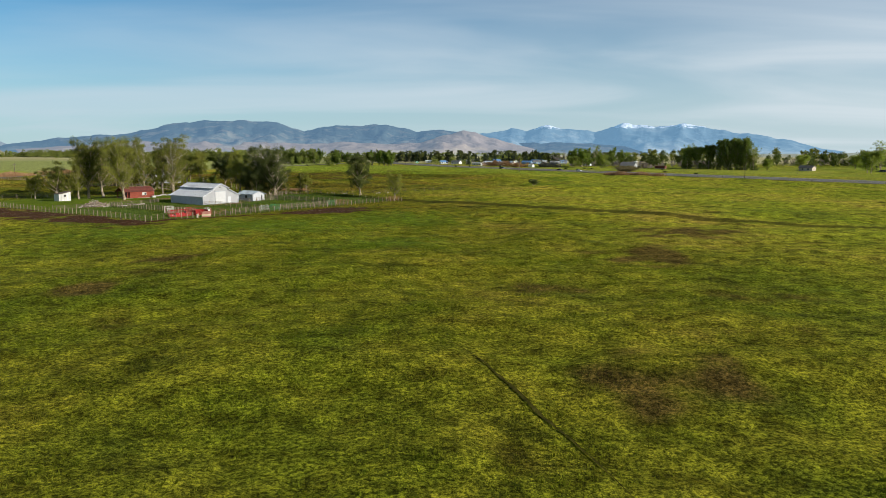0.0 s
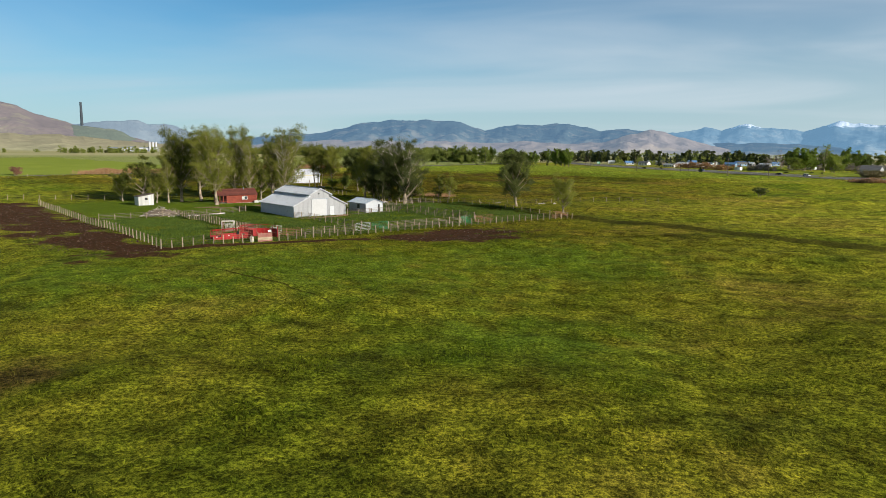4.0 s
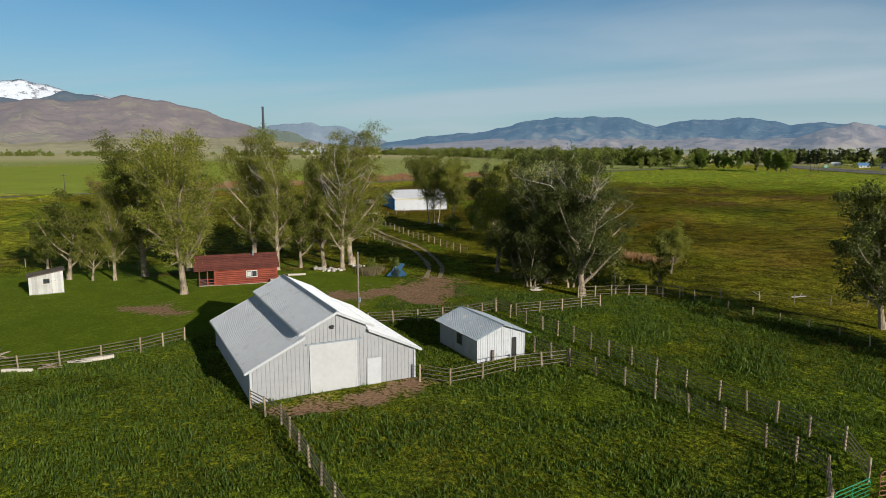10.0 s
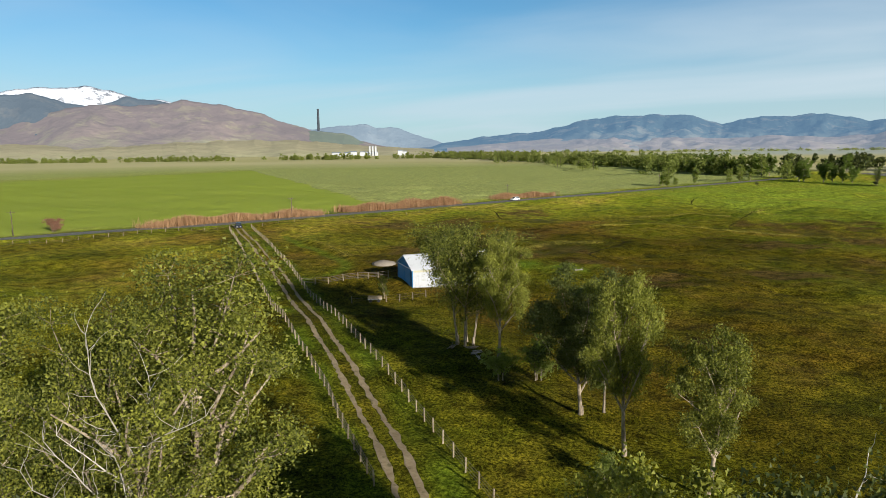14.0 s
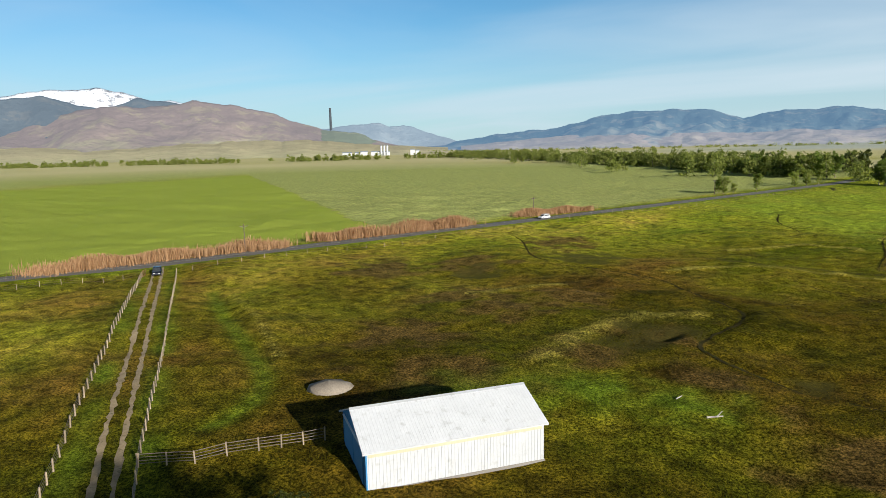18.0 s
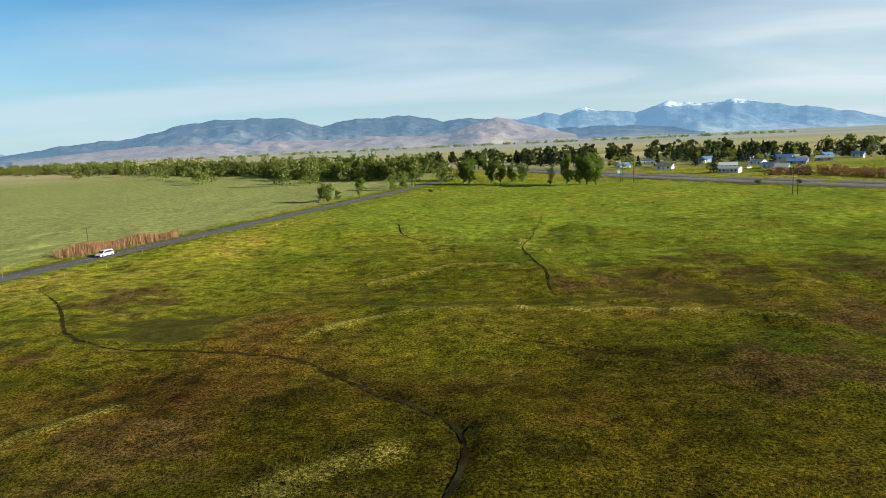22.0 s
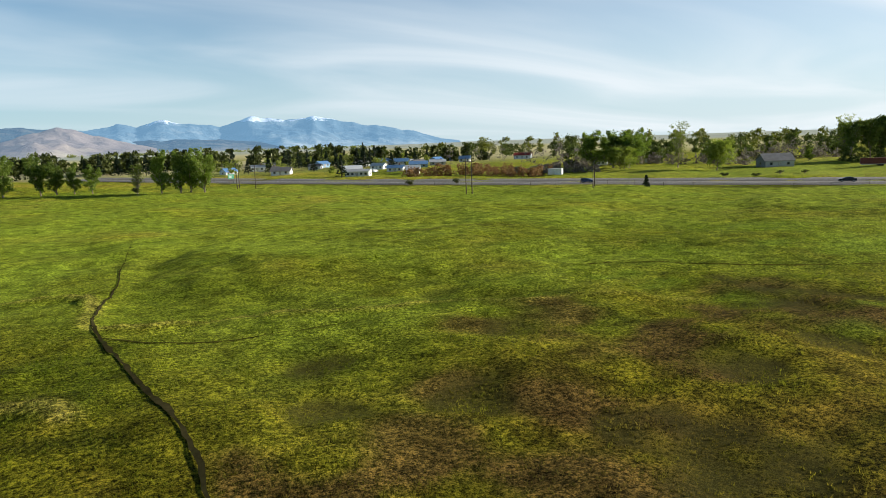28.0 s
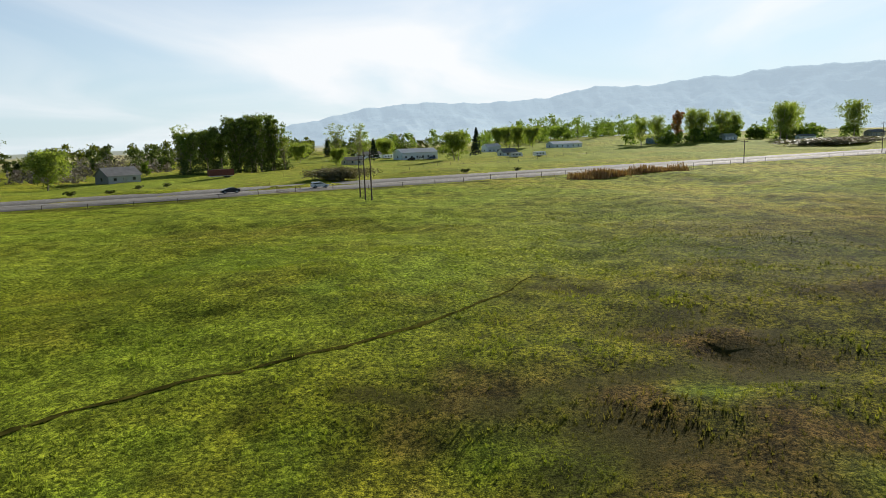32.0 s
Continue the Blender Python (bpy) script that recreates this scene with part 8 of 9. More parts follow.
stems("reed_bed", "row of reddish dry willow stems beside the road", [(-275.5, 362), (-268.5, 388), (-263, 406), (-256.5, 421)], 2.3, 15000, 2.9, 3, thin=0.55)
stems("reed_bed", "row of reddish dry willow stems beside the road", [(-254.5, 437), (-245.5, 462), (-236, 488)], 2.6, 15000, 3.3, 4, thin=0.55)
stems("reed_bed", "row of reddish dry willow stems beside the road", [(-230, 519), (-224, 535), (-217, 553)], 2.0, 6500, 2.7, 5, thin=0.6)
stems("reed_bed", "reddish bare stems beside the highway", [(104, 449), (108, 443), (117, 430), (127, 415)], 1.6, 2600, 2.6, 6)
stems("sage_strip", "reddish dry weeds beyond the yard fence", [(-56, 270), (-62, 274), (-70, 272)], 1.6, 1500, 1.0, 7, "reed", "dry grass", 0.25)
stems("sage_strip", "tall dry weeds along the pond bank", [(-92, 242), (-90, 239.5), (-92.5, 245)], 0.6, 1200, 0.9, 8, "sage", "dry grass", 0.2)

MID_BROAD = broad_tree("leafy roadside poplar beyond the pasture", 15, 9, 4600, 0.32, 61, leaf="leaf_poplar", limbs=14, bare=0.1, group="poplars beyond the pasture", spread=1.15)
place(MID_BROAD, [(-119.4, 745.3, 0, 1.0, 1.05), (-122.5, 748, 60, 0.9, 0.9), (-107, 737, 120, 0.8, 0.9), (-101.8, 733, 200, 0.7, 0.8), (-96, 729, 40, 0.6, 0.75), (-90.3, 724.6, 300, 0.65, 0.7), (-60.5, 694.5, 90, 1.0, 1.0), (-56.5, 691, 170, 0.95, 1.02), (-63.5, 697, 250, 0.9, 0.95), (-69.5, 701, 20, 0.75, 1.0),
                  (-205, 860, 0, 1.3, 1.2), (-190, 845, 70, 1.2, 1.15), (-175, 835, 140, 1.2, 1.1), (-160, 822, 210, 1.1, 1.1), (-150, 812, 280, 1.0, 1.1), (211, 621, 0, 0.5, 0.42), (150, 690, 90, 1.0, 1.0), (162, 684, 10, 1.0, 1.15), (139, 697, 200, 0.9, 1.1), (172, 690, 300, 1.0, 1.0), (122, 676, 10, 1.35, 1.12), (128, 668, 130, 1.3, 1.1), (127, 657, 220, 1.3, 1.08), (133, 664, 70, 1.2, 1.1), (-105, 942, 0, 1, 1)])
MID_YELLOW = broad_tree("young yellow green willow by the road", 10, 5, 1300, 0.38, 67, leaf="leaf_yellow", limbs=10, bare=0.06, group="young willows by the road", thick=0.7, spread=1.2)
place(MID_YELLOW, [(-186.4, 658, 0, 1.0, 0.9), (-190, 662, 80, 1.0, 0.8), (-174.9, 682, 120, 0.9, 1.0), (-162, 722, 200, 0.9, 1.1), (-157, 731, 20, 1.0, 1.1), (-183, 665, 60, 0.7, 0.6), (-152, 742, 90, 0.9, 1.0)])
ROUND = broad_tree("round spreading willow in fresh yellow green", 14, 13, 7000, 0.34, 71, leaf="leaf_yellow", limbs=16, bare=0.1, stems=2, group="round willows in town", spread=1.3)
place(ROUND, [(136.5, 617.5, 0, 1.0, 0.92), (296, 489, 90, 1.2, 1.2), (250, 545, 40, 0.6, 0.7), (395, 560, 10, 1.0, 0.9), (420, 545, 200, 1.0, 1.0), (120, 655, 300, 0.9, 0.8), (562, 462, 10, 1.2, 1.45), (545, 453, 70, 1.2, 1.4), (528, 444, 140, 1.2, 1.42), (511, 435, 20, 1.1, 1.3), (345, 590, 20, 1.0, 0.9), (310, 610, 120, 0.9, 0.9), (430, 610, 200, 1.1, 1.0), (500, 560, 300, 1.1, 1.1)])
GRAND = broad_tree("tall dense poplar beside the highway field", 25, 11, 8200, 0.38, 73, leaf="leaf_grand", limbs=30, bare=0.0, group="tall poplars beside the field", spread=1.15, steep=1.4)
place(GRAND, [(230, 586, 80, 0.95, 1.02), (235, 582, 150, 0.95, 1.05), (240, 579, 20, 0.95, 1.03), (245, 576, 200, 0.95, 1.05), (238, 590, 300, 1.0, 1.0), (246, 584, 120, 1.0, 1.06)])
DUSKY = broad_tree("tall olive tree with bare upper limbs", 21, 11, 5600, 0.40, 79, leaf="leaf_grand", limbs=24, bare=0.4, group="olive trees beside the poplars", spread=1.1, steep=1.0)
place(DUSKY, [(206, 599, 0, 0.85, 0.85), (213, 594, 100, 1.0, 1.08), (222, 591, 210, 1.0, 1.15), (226, 597, 310, 1.0, 1.1), (215, 604, 50, 1.0, 1.0), (251, 576, 160, 0.8, 0.7)])
BARE = broad_tree("half bare poplar with thin early leaves", 23, 9, 2600, 0.24, 79, leaf="leaf_yellow", limbs=26, bare=0.08, group="half bare poplars", thick=0.8, steep=1.4, spread=0.8)
place(BARE, [(135.5, 636.5, 0, 1.0, 0.88), (246, 575, 60, 1.0, 1.1), (251, 571, 140, 0.9, 1.0), (352, 566, 210, 1.4, 1.22), (362, 555, 300, 1.3, 1.18), (210, 604, 90, 1.0, 1.05), (-77, 707, 10, 0.7, 0.55)])
SPR = spruce("dark green spruce tree in town", 13, 5.5, 83, 1100, "spruces in town")
place(SPR, [(22.5, 747, 0, 1.15, 0.85), (-48, 925, 0, 1.2, 1.3), (-40, 922, 0, 1.2, 1.2), (-56, 930, 0, 1.2, 1.25), (-30, 918, 0, 1.1, 1.35), (-22, 915, 0, 1.1, 1.2), (-66, 936, 0, 1.0, 1.2), (110, 905, 0, 1.1, 1.5), (118, 902, 0, 1.0, 1.3), (75, 900, 0, 1.0, 1.2), (60, 890, 0, 1.0, 1.1), (330, 540, 0, 1.2, 1.15), (375, 480, 0, 1.3, 1.2), (470, 600, 0, 1.0, 1.3), (450, 615, 0, 1, 1.2), (46, 870, 0, 1.0, 1.0), (35, 865, 0, 1.0, 1.15), (591, 482, 0, 1.8, 1.9), (36, 818, 10, 0.9, 0.8), (57, 833, 20, 0.8, 0.75), (90, 822, 30, 0.9, 0.85), (112, 842, 40, 1.0, 0.9), (128, 858, 50, 0.9, 0.8), (20, 852, 60, 1.0, 0.9), (0, 828, 70, 0.9, 0.75), (70, 880, 80, 1.1, 1.0), (100, 885, 90, 1.0, 0.95), (145, 870, 15, 1.0, 0.9), (-71, 978, 0, 1.2, 0.95), (-57, 961, 0, 1.2, 0.85), (-47, 948, 0, 1.2, 0.95), (14, 911, 0, 1.2, 1.3), (105, 928, 0, 1.1, 0.95), (96, 865, 0, 1.1, 1.15), (73.5, 838, 0, 1.1, 1.1), (77, 834, 0, 1.0, 0.95), (52, 905, 0, 1.0, 1.0), (86, 902, 0, 1.0, 1.1), (590, 240, 0, 1.6, 1.5), (600, 236, 0, 1.4, 1.4)])
SMALLFIR = spruce("small dark cone shaped juniper by the highway", 3.4, 2.4, 89, 700)
place(SMALLFIR, [(43.2, 572.4, 0, 1.0, 1.0)])
LOW = broad_tree("low rounded green roadside bush", 2.6, 3.4, 900, 0.16, 97, leaf="leaf_dark", stems=3, limbs=9, bare=0.0, name="bush", group="roadside bushes")
place(LOW, [(7.5, 652, 0, 0.9, 0.9), (-77.7, 706.5, 0, 0.9, 1.0), (20, 640, 0, 0.8, 0.9), (108, 580, 30, 0.9, 0.6), (113, 574, 90, 0.9, 0.6), (118, 568, 120, 0.8, 0.6), (100, 587, 10, 1.0, 0.7), (150, 480, 10, 1.0, 0.7), (165, 462, 40, 0.9, 0.7), (39, 315, 10, 1.6, 1.4), (-140, 690, 10, 0.9, 0.9)])
MAT["twig_red"] = leaf_mat("reddish_budding_twig", (0.16, 0.075, 0.05), (0.34, 0.18, 0.12), 0.2)
REDBUSH = broad_tree("round bare bush with reddish twigs beside the road", 4.8, 5.6, 5200, 0.12, 99, leaf="twig_red", stems=5, limbs=20, bare=0.0, name="bush")
place(REDBUSH, [(-297, 342, 0, 1.0, 1.0)])
fallen = thing("fallen_tree", "bleached fallen tree lying in the west pasture", "fallen tree", pose(-269, 280, lift(-269, 280), 0, 0, 35))
b = Build()
limb(b, (-4.8, 0, 0.35), (1, 0.05, 0.02), 9.0, 0.34, np.random.RandomState(4), 0.05, 6, 0.4)
part("trunk", b, MAT["dead_wood"], fallen, smooth=True)
for k, (x, way, long) in enumerate(((-2.6, (0.25, 0.1, 1), 4.6), (-3.0, (-0.5, 0.3, 0.7), 2.2), (-1.5, (0.3, -0.7, 0.5), 2.0), (0.8, (0.6, 0.6, 0.4), 2.4), (2.2, (0.7, -0.5, 0.3), 1.9))):
    b = Build()
    limb(b, (x, 0, 0.45), way, long, 0.13, np.random.RandomState(20 + k), 0.12, 5, 0.25)
    part("broken_limb", b, MAT["dead_wood"], fallen, smooth=True)
HEDGE = broad_tree("long rounded olive hedge beside the highway", 4.2, 10, 17000, 0.18, 101, leaf="sage", stems=9, limbs=45, bare=0.0, name="hedge", spread=1.3)
place(HEDGE, [(133, 520, -58, 1.7, 0.95), (362, 267, -60, 2.2, 1.2), (380, 240, -60, 2.0, 1.1)])
PALE = broad_tree("broad pale green willow on the valley slope", 25, 23, 4200, 0.55, 103, leaf="leaf_yellow", limbs=16, bare=0.12, group="pale willows across the valley", spread=1.3)
place(PALE, [(514, 293, 0, 0.8, 1.05), (505, 304, 70, 0.7, 1.0), (542, 268, 140, 1.0, 0.95), (530, 222, 200, 1.1, 1.15), (536, 214, 280, 1.0, 1.1), (570, 141, 40, 1.3, 1.2), (478, 338, 100, 0.7, 0.85), (470, 352, 300, 0.7, 0.8), (560, 250, 10, 0.9, 0.9), (610, 180, 60, 1.2, 1.2)])
ORANGE = broad_tree("tall tree in orange red buds", 24, 10, 2600, 0.55, 107, leaf="leaf_orange", limbs=14, bare=0.12, spread=1.3)
place(ORANGE, [(498, 316, 0, 1.0, 1.05)])


# ---- town houses ----
def house(label, x, y, turn, L, D, eave, ridge, wall, roof, windows=3, door=True, chimney=False, group="town houses", name="house"):
    h = thing(name, label, "house", pose(x, y, lift(x, y), 0, 0, turn), group)
    for ya, yb in ((0, 0.15), (D - 0.15, D)):
        part("wall", Build().box(0.151, ya, -0.2, L - 0.151, yb, eave), MAT[wall], h)
    for xa in (0.0, L - 0.15):
        b = Build().add([(xa, 0, -0.2), (xa, D, -0.2), (xa, D, eave), (xa, D / 2, ridge), (xa, 0, eave), (xa + 0.15, 0, -0.2), (xa + 0.15, D, -0.2), (xa + 0.15, D, eave), (xa + 0.15, D / 2, ridge), (xa + 0.15, 0, eave)],
                        [(4, 3, 2, 1, 0), (5, 6, 7, 8, 9), (0, 1, 6, 5), (1, 2, 7, 6), (2, 3, 8, 7), (3, 4, 9, 8), (4, 0, 5, 9)])
        part("gable", b, MAT[wall], h)
    s = (ridge - eave) / (D / 2)
    for y0 in (-0.5, D + 0.5):
        z0 = eave - 0.5 * s + 0.12
        rf = Build().add([(-0.5, y0, z0), (L + 0.5, y0, z0), (L + 0.5, D / 2, ridge + 0.12), (-0.5, D / 2, ridge + 0.12), (-0.5, y0, z0 - 0.12), (L + 0.5, y0, z0 - 0.12), (L + 0.5, D / 2, ridge), (-0.5, D / 2, ridge)],
                         [(0, 1, 2, 3), (7, 6, 5, 4), (0, 4, 5, 1), (1, 5, 6, 2), (2, 6, 7, 3), (3, 7, 4, 0)])
        part("roof", rf, MAT[roof], h)
    for side, y in ((-1, 0.0), (1, D)):
        for k in range(windows):
            wx = L * (k + 0.7) / (windows + 0.4)
            w = part("window", Build().box(wx - 0.55, y - 0.03, 1.0, wx + 0.55, y + 0.03, 2.05), MAT["glass"], h)
            part("frame", Build().box(wx - 0.65, y - 0.05, 0.9, wx + 0.65, y + 0.05, 1.0).box(wx - 0.65, y - 0.05, 2.05, wx + 0.65, y + 0.05, 2.15).box(wx - 0.65, y - 0.05, 1.0, wx - 0.55, y + 0.05, 2.05).box(wx + 0.55, y - 0.05, 1.0, wx + 0.65, y + 0.05, 2.05), MAT["white_paint"], w)
    for xa in (-0.03, L - 0.03):
        part("gable_window", Build().box(xa, D / 2 - 0.6, 1.0, xa + 0.06, D / 2 + 0.6, 2.1), MAT["glass"], h)
    if door:
        part("door", Build().box(L * 0.5 - 0.45, -0.06, 0, L * 0.5 + 0.45, -0.004, 2.05), MAT["white_paint"], h)
    if chimney:
        part("chimney", Build().box(L * 0.7, D / 2 - 0.3, ridge - 0.4, L * 0.7 + 0.6, D / 2 + 0.3, ridge + 0.9), MAT["roof_red"], h)
    return h


house("long pale blue house with white trim", 26, 751, -40, 12.2, 6.2, 2.7, 3.7, "house_white", "roof_pale", 5)
house("white gabled building beside the highway", 53, 737, -35, 6.8, 5.5, 2.5, 4.3, "house_white", "roof_pale", 2)
house("white house with blue roof", 62, 775, -40, 9.1, 6.2, 2.5, 3.9, "house_white", "roof_blue", 3, chimney=True)
house("white house with grey roof", 40, 785, -20, 10.6, 7.0, 2.5, 4.1, "house_white", "roof_pale", 4)
house("blue house with blue metal roof", 84, 788, -30, 10.6, 6.2, 2.5, 4.1, "house_blue", "roof_blue", 3)
house("blue grey house among trees", 100, 808, 10, 8.4, 6.2, 2.5, 3.9, "house_blue", "roof_grey", 3)
house("white house with pale roof", 70, 812, -60, 9.1, 6.2, 2.5, 4.1, "house_white", "roof_pale", 3)
house("tan house with grey roof", 18, 838, -20, 9.1, 6.2, 2.5, 4.1, "house_tan", "roof_grey", 3, chimney=True)
house("white house at the edge of town", -8, 846, 20, 8.4, 6.2, 2.5, 4.4, "house_white", "roof_blue", 3)
house("small white house under spruces", 45, 850, -40, 7.6, 5.5, 2.5, 3.8, "house_white", "roof_grey", 2)
house("grey house with pale roof", 110, 850, -30, 9.9, 6.2, 2.5, 4.1, "house_grey", "roof_pale", 3)
house("white shed near the highway ramp", -28, 880, 0, 6.8, 4.7, 2.5, 3.5, "house_white", "roof_pale", 1)
house("white house with bright red roof", 219, 862, -50, 13, 9, 3, 4.8, "house_white", "roof_bright_red", 3)
house("long brick red house below trees", 268, 790, -48, 22, 9, 2.8, 4.4, "roof_red", "roof_grey", 5)
house("grey house with steep dark roof and white windows", 150, 604, -33, 12, 9, 2.9, 5.6, "house_grey", "roof_grey", 3)
house("white metal building with grey roof", 330, 523, -58, 24, 13, 4.2, 6.4, "house_white", "roof_pale", 6, name="metal_building")
house("white house with porch behind willows", 376, 556, -50, 16, 8, 2.8, 4.4, "house_white", "roof_grey", 4)
house("white two storey house far across the field", 458, 472, -60, 12, 9, 4.6, 6.6, "house_white", "roof_pale", 3)
house("grey roofed white cottage", 352, 462, -60, 10, 8, 2.6, 5.0, "house_white", "roof_grey", 2)
house("blue grey farm house across the valley", 492, 338, -70, 16, 10, 3.2, 5.4, "house_blue", "roof_pale", 4)
house("white farm building across the valley", 515, 212, -80, 14, 7, 3, 4.4, "house_white", "roof_grey", 3)
house("dark roofed barn across the valley", 555, 133, -70, 15, 9, 3.4, 5.5, "house_tan", "roof_grey", 2)
house("white farm house among trees", 535, 266, -60, 14, 9, 3.2, 5.6, "house_white", "roof_pale", 3)
house("white long farm shed far off", 470, 420, -60, 28, 10, 3.2, 5.0, "house_white", "roof_pale", 5)
house("tan ranch house behind the thicket", 176, 700, -40, 14, 8, 2.8, 4.4, "house_tan", "roof_grey", 3)
house("white house between town trees", 330, 830, -45, 14, 8, 2.8, 4.6, "house_white", "roof_grey", 3)
for k, (x, y, a, w, r) in enumerate(((75, 845, -40, "house_white", "roof_grey"), (58, 862, 20, "house_blue", "roof_blue"), (100, 838, -35, "house_white", "roof_blue"), (122, 828, -30, "house_grey", "roof_pale"), (138, 846, 15, "house_blue", "roof_blue"),
                                    (88, 872, -50, "house_white", "roof_grey"), (14, 872, -20, "house_white", "roof_pale"), (30, 895, 10, "house_tan", "roof_grey"), (152, 838, -40, "house_white", "roof_blue"), (163, 872, -30, "house_blue", "roof_grey"), (112, 880, 5, "house_grey", "roof_blue"), (4, 800, -35, "house_white", "roof_grey"))):
    house({"house_white": "white town house with low gable roof", "house_blue": "blue grey town house with low gable roof", "house_grey": "grey town house with low gable roof", "house_tan": "tan town house with low gable roof"}[w], x, y, a, 7.5 + k % 4, 6.0, 2.5, 3.9 + 0.2 * (k % 3), w, r, 3, chimney=k % 3 == 0)
house("white house beyond the tall poplars", 275, 545, -50, 10, 7, 2.6, 4.2, "house_tan", "roof_grey", 2)
for x, y, a in ((309, 459, -58), (318, 445, -58), (369, 540, -55), (135, 690, -50)):
    rv = thing("camper_trailer", "white camper trailer parked on grass", "trailer", pose(x, y, 0, 0, 0, a), "parked camper trailers")
    part("shell", Build().prism([(0, 0.7), (7.6, 0.7), (7.9, 1.6), (7.4, 2.9), (0.3, 2.9), (0, 2.5)], 0, 2.4), MAT["house_white"], rv)
    for k in range(3):
        part("window", Build().box(1 + 2.1 * k, -0.03, 1.5, 2.2 + 2.1 * k, 0.0, 2.2), MAT["glass"], rv)
    for wx in (3.2, 4.2):
        for wy in (0.05, 2.1):
            part("wheel", Build().rod((wx, wy, 0.35), (wx, wy + 0.25, 0.35), 0.36, n=12), MAT["tyre"], rv)
    part("tongue", Build().box(7.7, 1.1, 0.55, 9.0, 1.3, 0.7), MAT["dark"], rv)
tr = thing("cargo_trailer", "dark red cargo trailer parked on a field", "trailer", pose(172, 577, 0, 0, 0, -52))
part("box", Build().box(0, 0, 1.0, 9.5, 2.4, 3.3), MAT["roof_red"], tr)
part("skirt", Build().box(0.4, 0.1, 0.7, 9.0, 2.3, 0.99), MAT["white_paint"], tr)
for wx in (6.4, 7.5):
    for wy in (0.0, 2.15):
        part("wheel", Build().rod((wx, wy, 0.45), (wx, wy + 0.25, 0.45), 0.45, n=12), MAT["tyre"], tr)
sg = thing("road_sign", "green road sign on two posts beside the highway", "sign", pose(-33, 742, 0, 0, 0, 25))
part("plate", Build().box(-1.6, -0.03, 2.2, 1.6, 0.03, 4.2), MAT["sign_green"], sg)
for x in (-1.2, 1.2):
    part("sign_post", Build().rod((x, 0.08, -0.3), (x, 0.08, 3.9), 0.07), MAT["rail"], sg)
for k in range(3):
    part("text_bar", Build().box(-1.2, -0.04, 3.7 - 0.5 * k, 1.0 - 0.3 * k, -0.031, 3.9 - 0.5 * k), MAT["white_paint"], sg)
cont = thing("shipping_container", "white storage container beside the thicket", "container", pose(76, 655, 0, 0, 0, -58))
part("shell", Build().box(0, 0, 0.1, 6, 2.4, 2.6), MAT["house_white"], cont)
for k in range(14):
    part("rib", Build().box(0.25 + 0.42 * k, -0.04, 0.2, 0.4 + 0.42 * k, 0.0, 2.5), MAT["house_white"], cont)
fence("dark post and wire fence along the highway verge", [(-10, 668), (26, 618), (61, 559), (85, 520), (104, 487), (166, 382), (230, 275)], 9, 1.2, 0.07, 2, seed=31, group="roadside fences", wood="rail")
fence("wire fence across the town field", [(160, 545), (205, 505), (262, 462), (330, 410)], 9, 1.2, 0.07, 2, seed=32, group="roadside fences", wood="rail")
pipe_gate("brown pipe gate beside the highway turning", (79, 523), (82, 518), mat="rust_pipe")
pipe_gate("brown pipe gate across the highway turning", (112, 545), (118, 537), mat="rust_pipe")


# ---- grass tufts where the camera passes low over the pasture ----
def tuft_field(name, label, n, box, material, h, seed, keep, blades=5, broad=1.0):
    """Clumps of narrow blades that lean out from one root; every clump has a tone of its own."""
    rng = np.random.RandomState(seed)
    x, y = rng.uniform(box[0], box[1], n), rng.uniform(box[2], box[3], n)
    ok = keep(x, y, rng)
    x, y = x[ok], y[ok]
    m, k = len(x), blades
    z = surface(x, y) - 0.04
    size = h * rng.uniform(0.4, 1.0, m) * (1 + 0.35 * wave(x, y, 11, seed + 1)) * (1 + 0.7 * surface(x, y, "straw")) * (1 - 0.6 * surface(x, y, "hollow"))
    ang = rng.uniform(0, 6.283, (m, k))
    out = rng.uniform(0.05, 0.65, (m, k)) * size[:, None]
    up = rng.uniform(0.55, 1.2, (m, k)) * size[:, None]
    far = rng.uniform(0.0, 0.5, (m, k)) * size[:, None]
    root = np.stack([x, y, z], 1)[:, None, :] + np.stack([np.cos(ang) * far, np.sin(ang) * far, 0 * ang], 2)
    tip = root + np.stack([np.cos(ang) * out, np.sin(ang) * out, up], 2)
    turn = rng.uniform(0, 6.283, (m, k))
    side = np.stack([-np.sin(turn), np.cos(turn), 0 * ang], 2) * (rng.uniform(0.10, 0.22, (m, k)) * size[:, None] * broad)[:, :, None]
    v = np.stack([root + side, tip, root - side], 2).reshape(-1, 3)
    me = fast_mesh(name, v, np.arange(len(v)).reshape(-1, 3))
    tone = np.clip(rng.normal(0.45, 0.18, m) + 0.14 * wave(x, y, 3.5, seed + 2), 0, 1)
    for kind in ("lush", "brown", "straw", "olive", "backlit_meadow"):
        give(me, kind, np.repeat(surface(x, y, kind), 3 * k))
    give(me, "tone", np.repeat(tone, 3 * k) + np.repeat(rng.normal(0, 0.08, m * k), 3))
    me.materials.append(material)
    return tagged(new(name, me), label, "grass", kind="stuff")


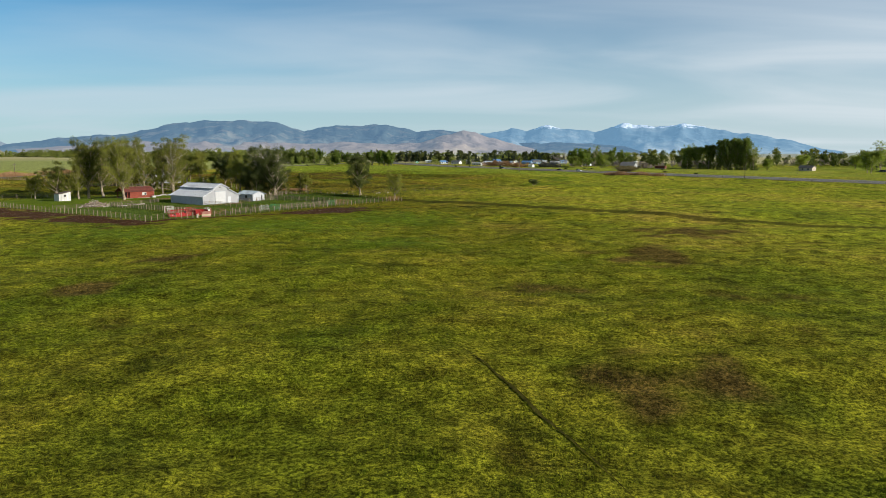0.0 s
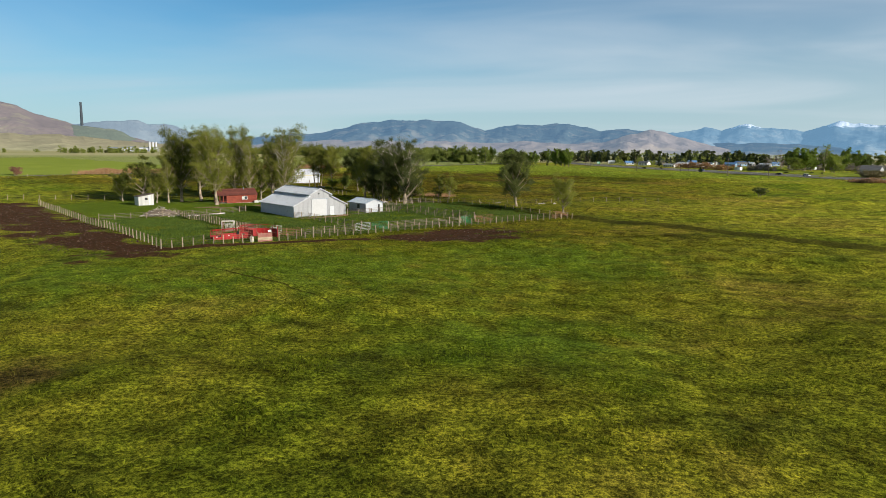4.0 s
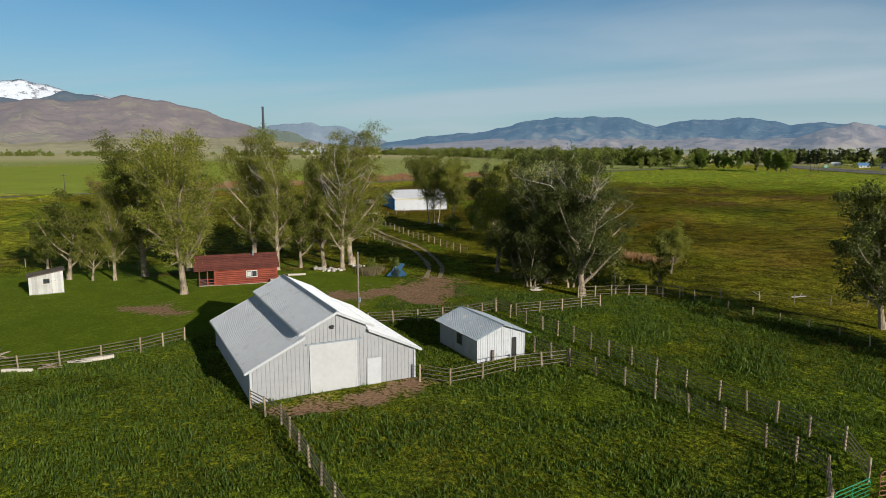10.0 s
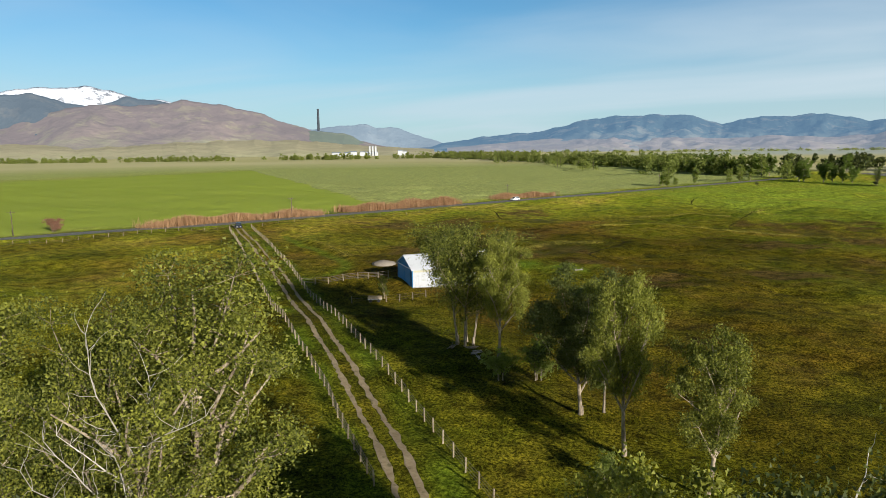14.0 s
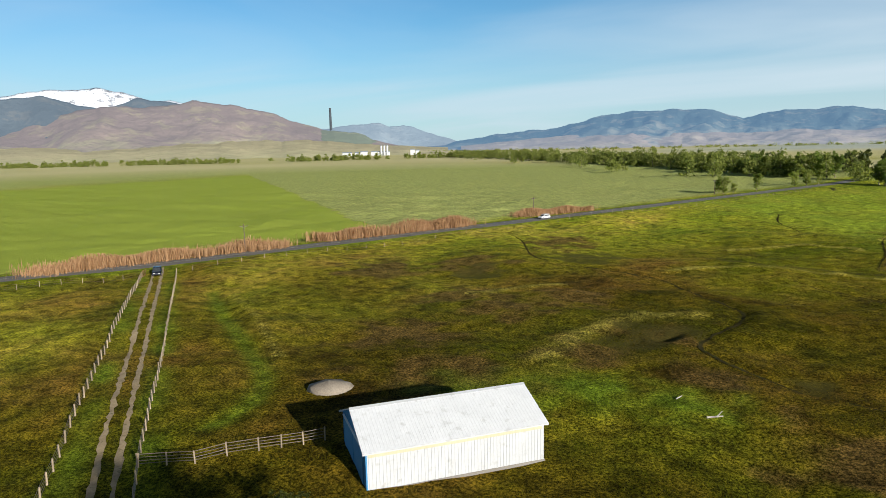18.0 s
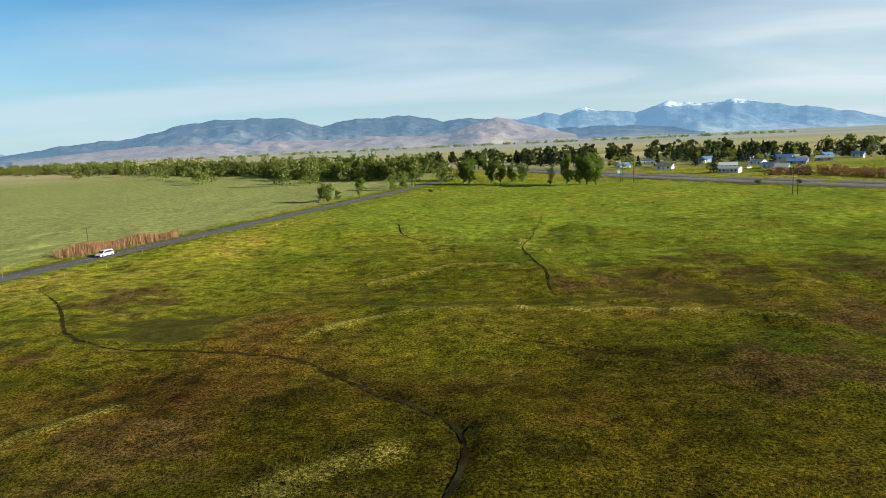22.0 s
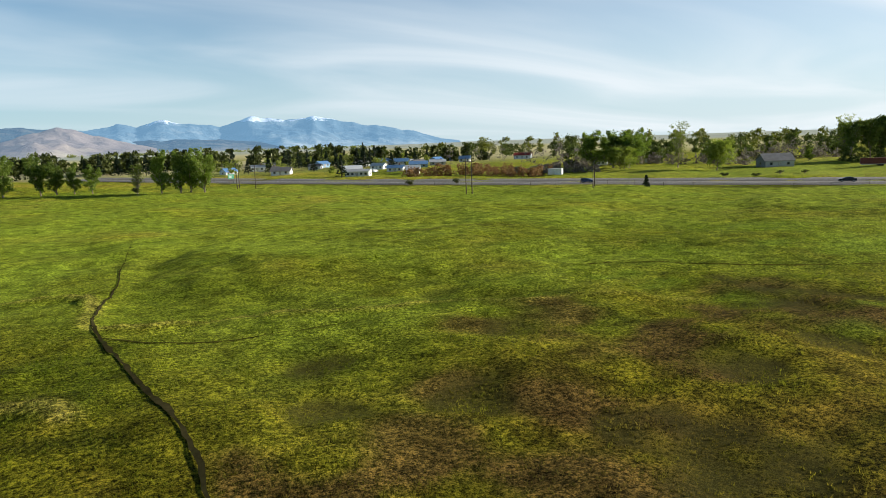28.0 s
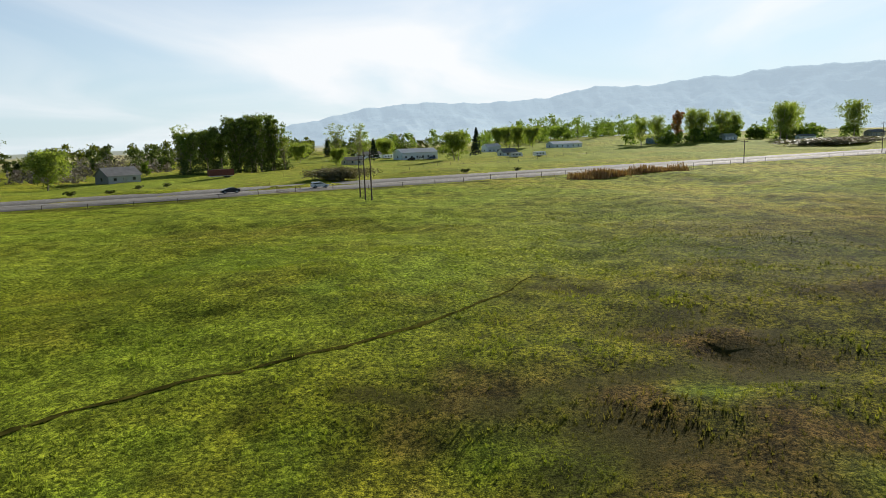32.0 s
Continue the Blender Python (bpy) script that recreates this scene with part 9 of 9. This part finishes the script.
def bare(x, y):
    """Where no tuft grows: soil, ruts, yard, roads, buildings."""
    b = (inside(x, y, DIRT[0]) > 0.5) | (inside(x, y, DIRT[1]) > 0.5) | (near_line(x, y, MUD) < 1.7) | (inside(x, y, YARD) > 0.5) | (inside(x, y, PATCH) > 0.5) | (inside(x, y, APRON) > 0.5)
    b |= surface(x, y, "hollow") > 0.45 + 0.5 * np.sin(x * 37.0) * np.sin(y * 41.0) ** 2
    b |= (np.abs(near_line(x, y, DRIVE) - 0.95) < 0.26) | (near_line(x, y, ROAD) < 5)
    for pts, half, deep in CREEKS:
        b |= near_line(x, y, pts) < (half * 0.5 + 0.05 if deep > 0.28 else 0.12)
    for cx, cy, turn, L, D in ((-70, 195.8, 55, 12.3, 15.4), (-60, 211.4, 55, 4.3, 6.7), (-105.2, 223.2, 48.4, 9.7, 5.2), (-118.8, 209.6, 59, 3.7, 2.6), (-140.7, 325.2, 53.5, 16.2, 9.4)):
        c, s = math.cos(radians(turn)), math.sin(radians(turn))
        u, w = (x - cx) * c + (y - cy) * s, -(x - cx) * s + (y - cy) * c
        b |= (u > -0.3) & (u < L + 0.3) & (w > -0.3) & (w < D + 0.3)
    return b




def near_flight(reach):
    def keep(x, y, rng):
        d = near_line_wide(x, y, FLIGHT)
        return (rng.uniform(0, 1, len(x)) < np.clip(1.25 - d / reach, 0, 1)) & ~bare(x, y) & (inside(x, y, LAWN, 2.0) < 0.5) & (0.9 + wave(x, y, 19, 71) > rng.uniform(-0.4, 1.0, len(x)))
    return keep


def near_line_wide(x, y, pts):
    best = np.full(x.shape, 1e9)
    for (ax, ay), (bx, by) in zip(pts, pts[1:]):
        dx, dy = bx - ax, by - ay
        s = np.clip(((x - ax) * dx + (y - ay) * dy) / (dx * dx + dy * dy), 0, 1)
        best = np.minimum(best, np.hypot(x - ax - s * dx, y - ay - s * dy))
    return best


def lush_keep(x, y, rng):
    return (inside(x, y, LUSH, 3.0) > 0.5) & ~bare(x, y) & (inside(x, y, LAWN, 2.0) < 0.5)


tuft_field("pasture_tufts", "olive and straw coloured pasture grass tufts", 950000, (-190, 40, 25, 545), MAT["tuft"], 0.24, 5, near_flight(44), 4, 0.9)
tuft_field("lush_tufts", "thick bright green pasture grass", 230000, (-140, -18, 147, 246), MAT["tuft_lush"], 0.30, 6, lush_keep, 4, 1.2)


def clods(name, label, count, seed):
    """Loose lumps of earth on the bare corral ground."""
    rng = np.random.RandomState(seed)
    x, y = rng.uniform(-150, -20, count), rng.uniform(138, 205, count)
    ok = (inside(x, y, DIRT[0]) > 0.45) | (inside(x, y, DIRT[1]) > 0.45)
    x, y = x[ok], y[ok]
    r = rng.uniform(0.04, 0.12, len(x)) * (1 + (rng.uniform(0, 1, len(x)) > 0.93))
    z = ground_height(x, y) + r * 0.2
    c = np.stack([x, y, z], 1)[:, None, :]
    shape = np.array([(1, 0, 0), (0, 1, 0), (-1, 0, 0), (0, -1, 0), (0, 0, 0.8), (0, 0, -0.8)])[None] * r[:, None, None] * rng.uniform(0.6, 1.3, (len(x), 6, 1))
    v = (c + shape).reshape(-1, 3)
    tri = np.array([(0, 1, 4), (1, 2, 4), (2, 3, 4), (3, 0, 4), (1, 0, 5), (2, 1, 5), (3, 2, 5), (0, 3, 5)])
    me = fast_mesh(name, v, (tri[None] + 6 * np.arange(len(x))[:, None, None]).reshape(-1, 3))
    me.materials.append(MAT["clod"])
    return tagged(new(name, me), label, "soil", kind="stuff")


MAT["clod"] = leaf_mat("dry_earth_clod", (0.06, 0.03, 0.021), (0.20, 0.115, 0.08), 0.0)
clods("soil_clods", "loose red brown clods on trampled corral soil", 12000, 9)

rng = random.Random(12)
pale = Build()
for k in range(80):
    if k % 3:
        x, y = rng.uniform(-42, -20), rng.uniform(170, 194)
        ok = inside(np.array([x]), np.array([y]), DIRT[1])[0] > 0.5
    else:
        x, y = rng.uniform(-110, -62), rng.uniform(138, 185)
        ok = inside(np.array([x]), np.array([y]), DIRT[0])[0] > 0.5
    if ok:
        s = rng.uniform(0.03, 0.065)
        pale.lump((x, y, lift(x, y) + 0.3 * s), s, s * 0.8, s * 0.6, rng, 3, 5, 0.2)
tagged(part("pale_stones", pale, MAT["rock"], None), "small pale stones strewn on bare soil", "stones", kind="stuff")
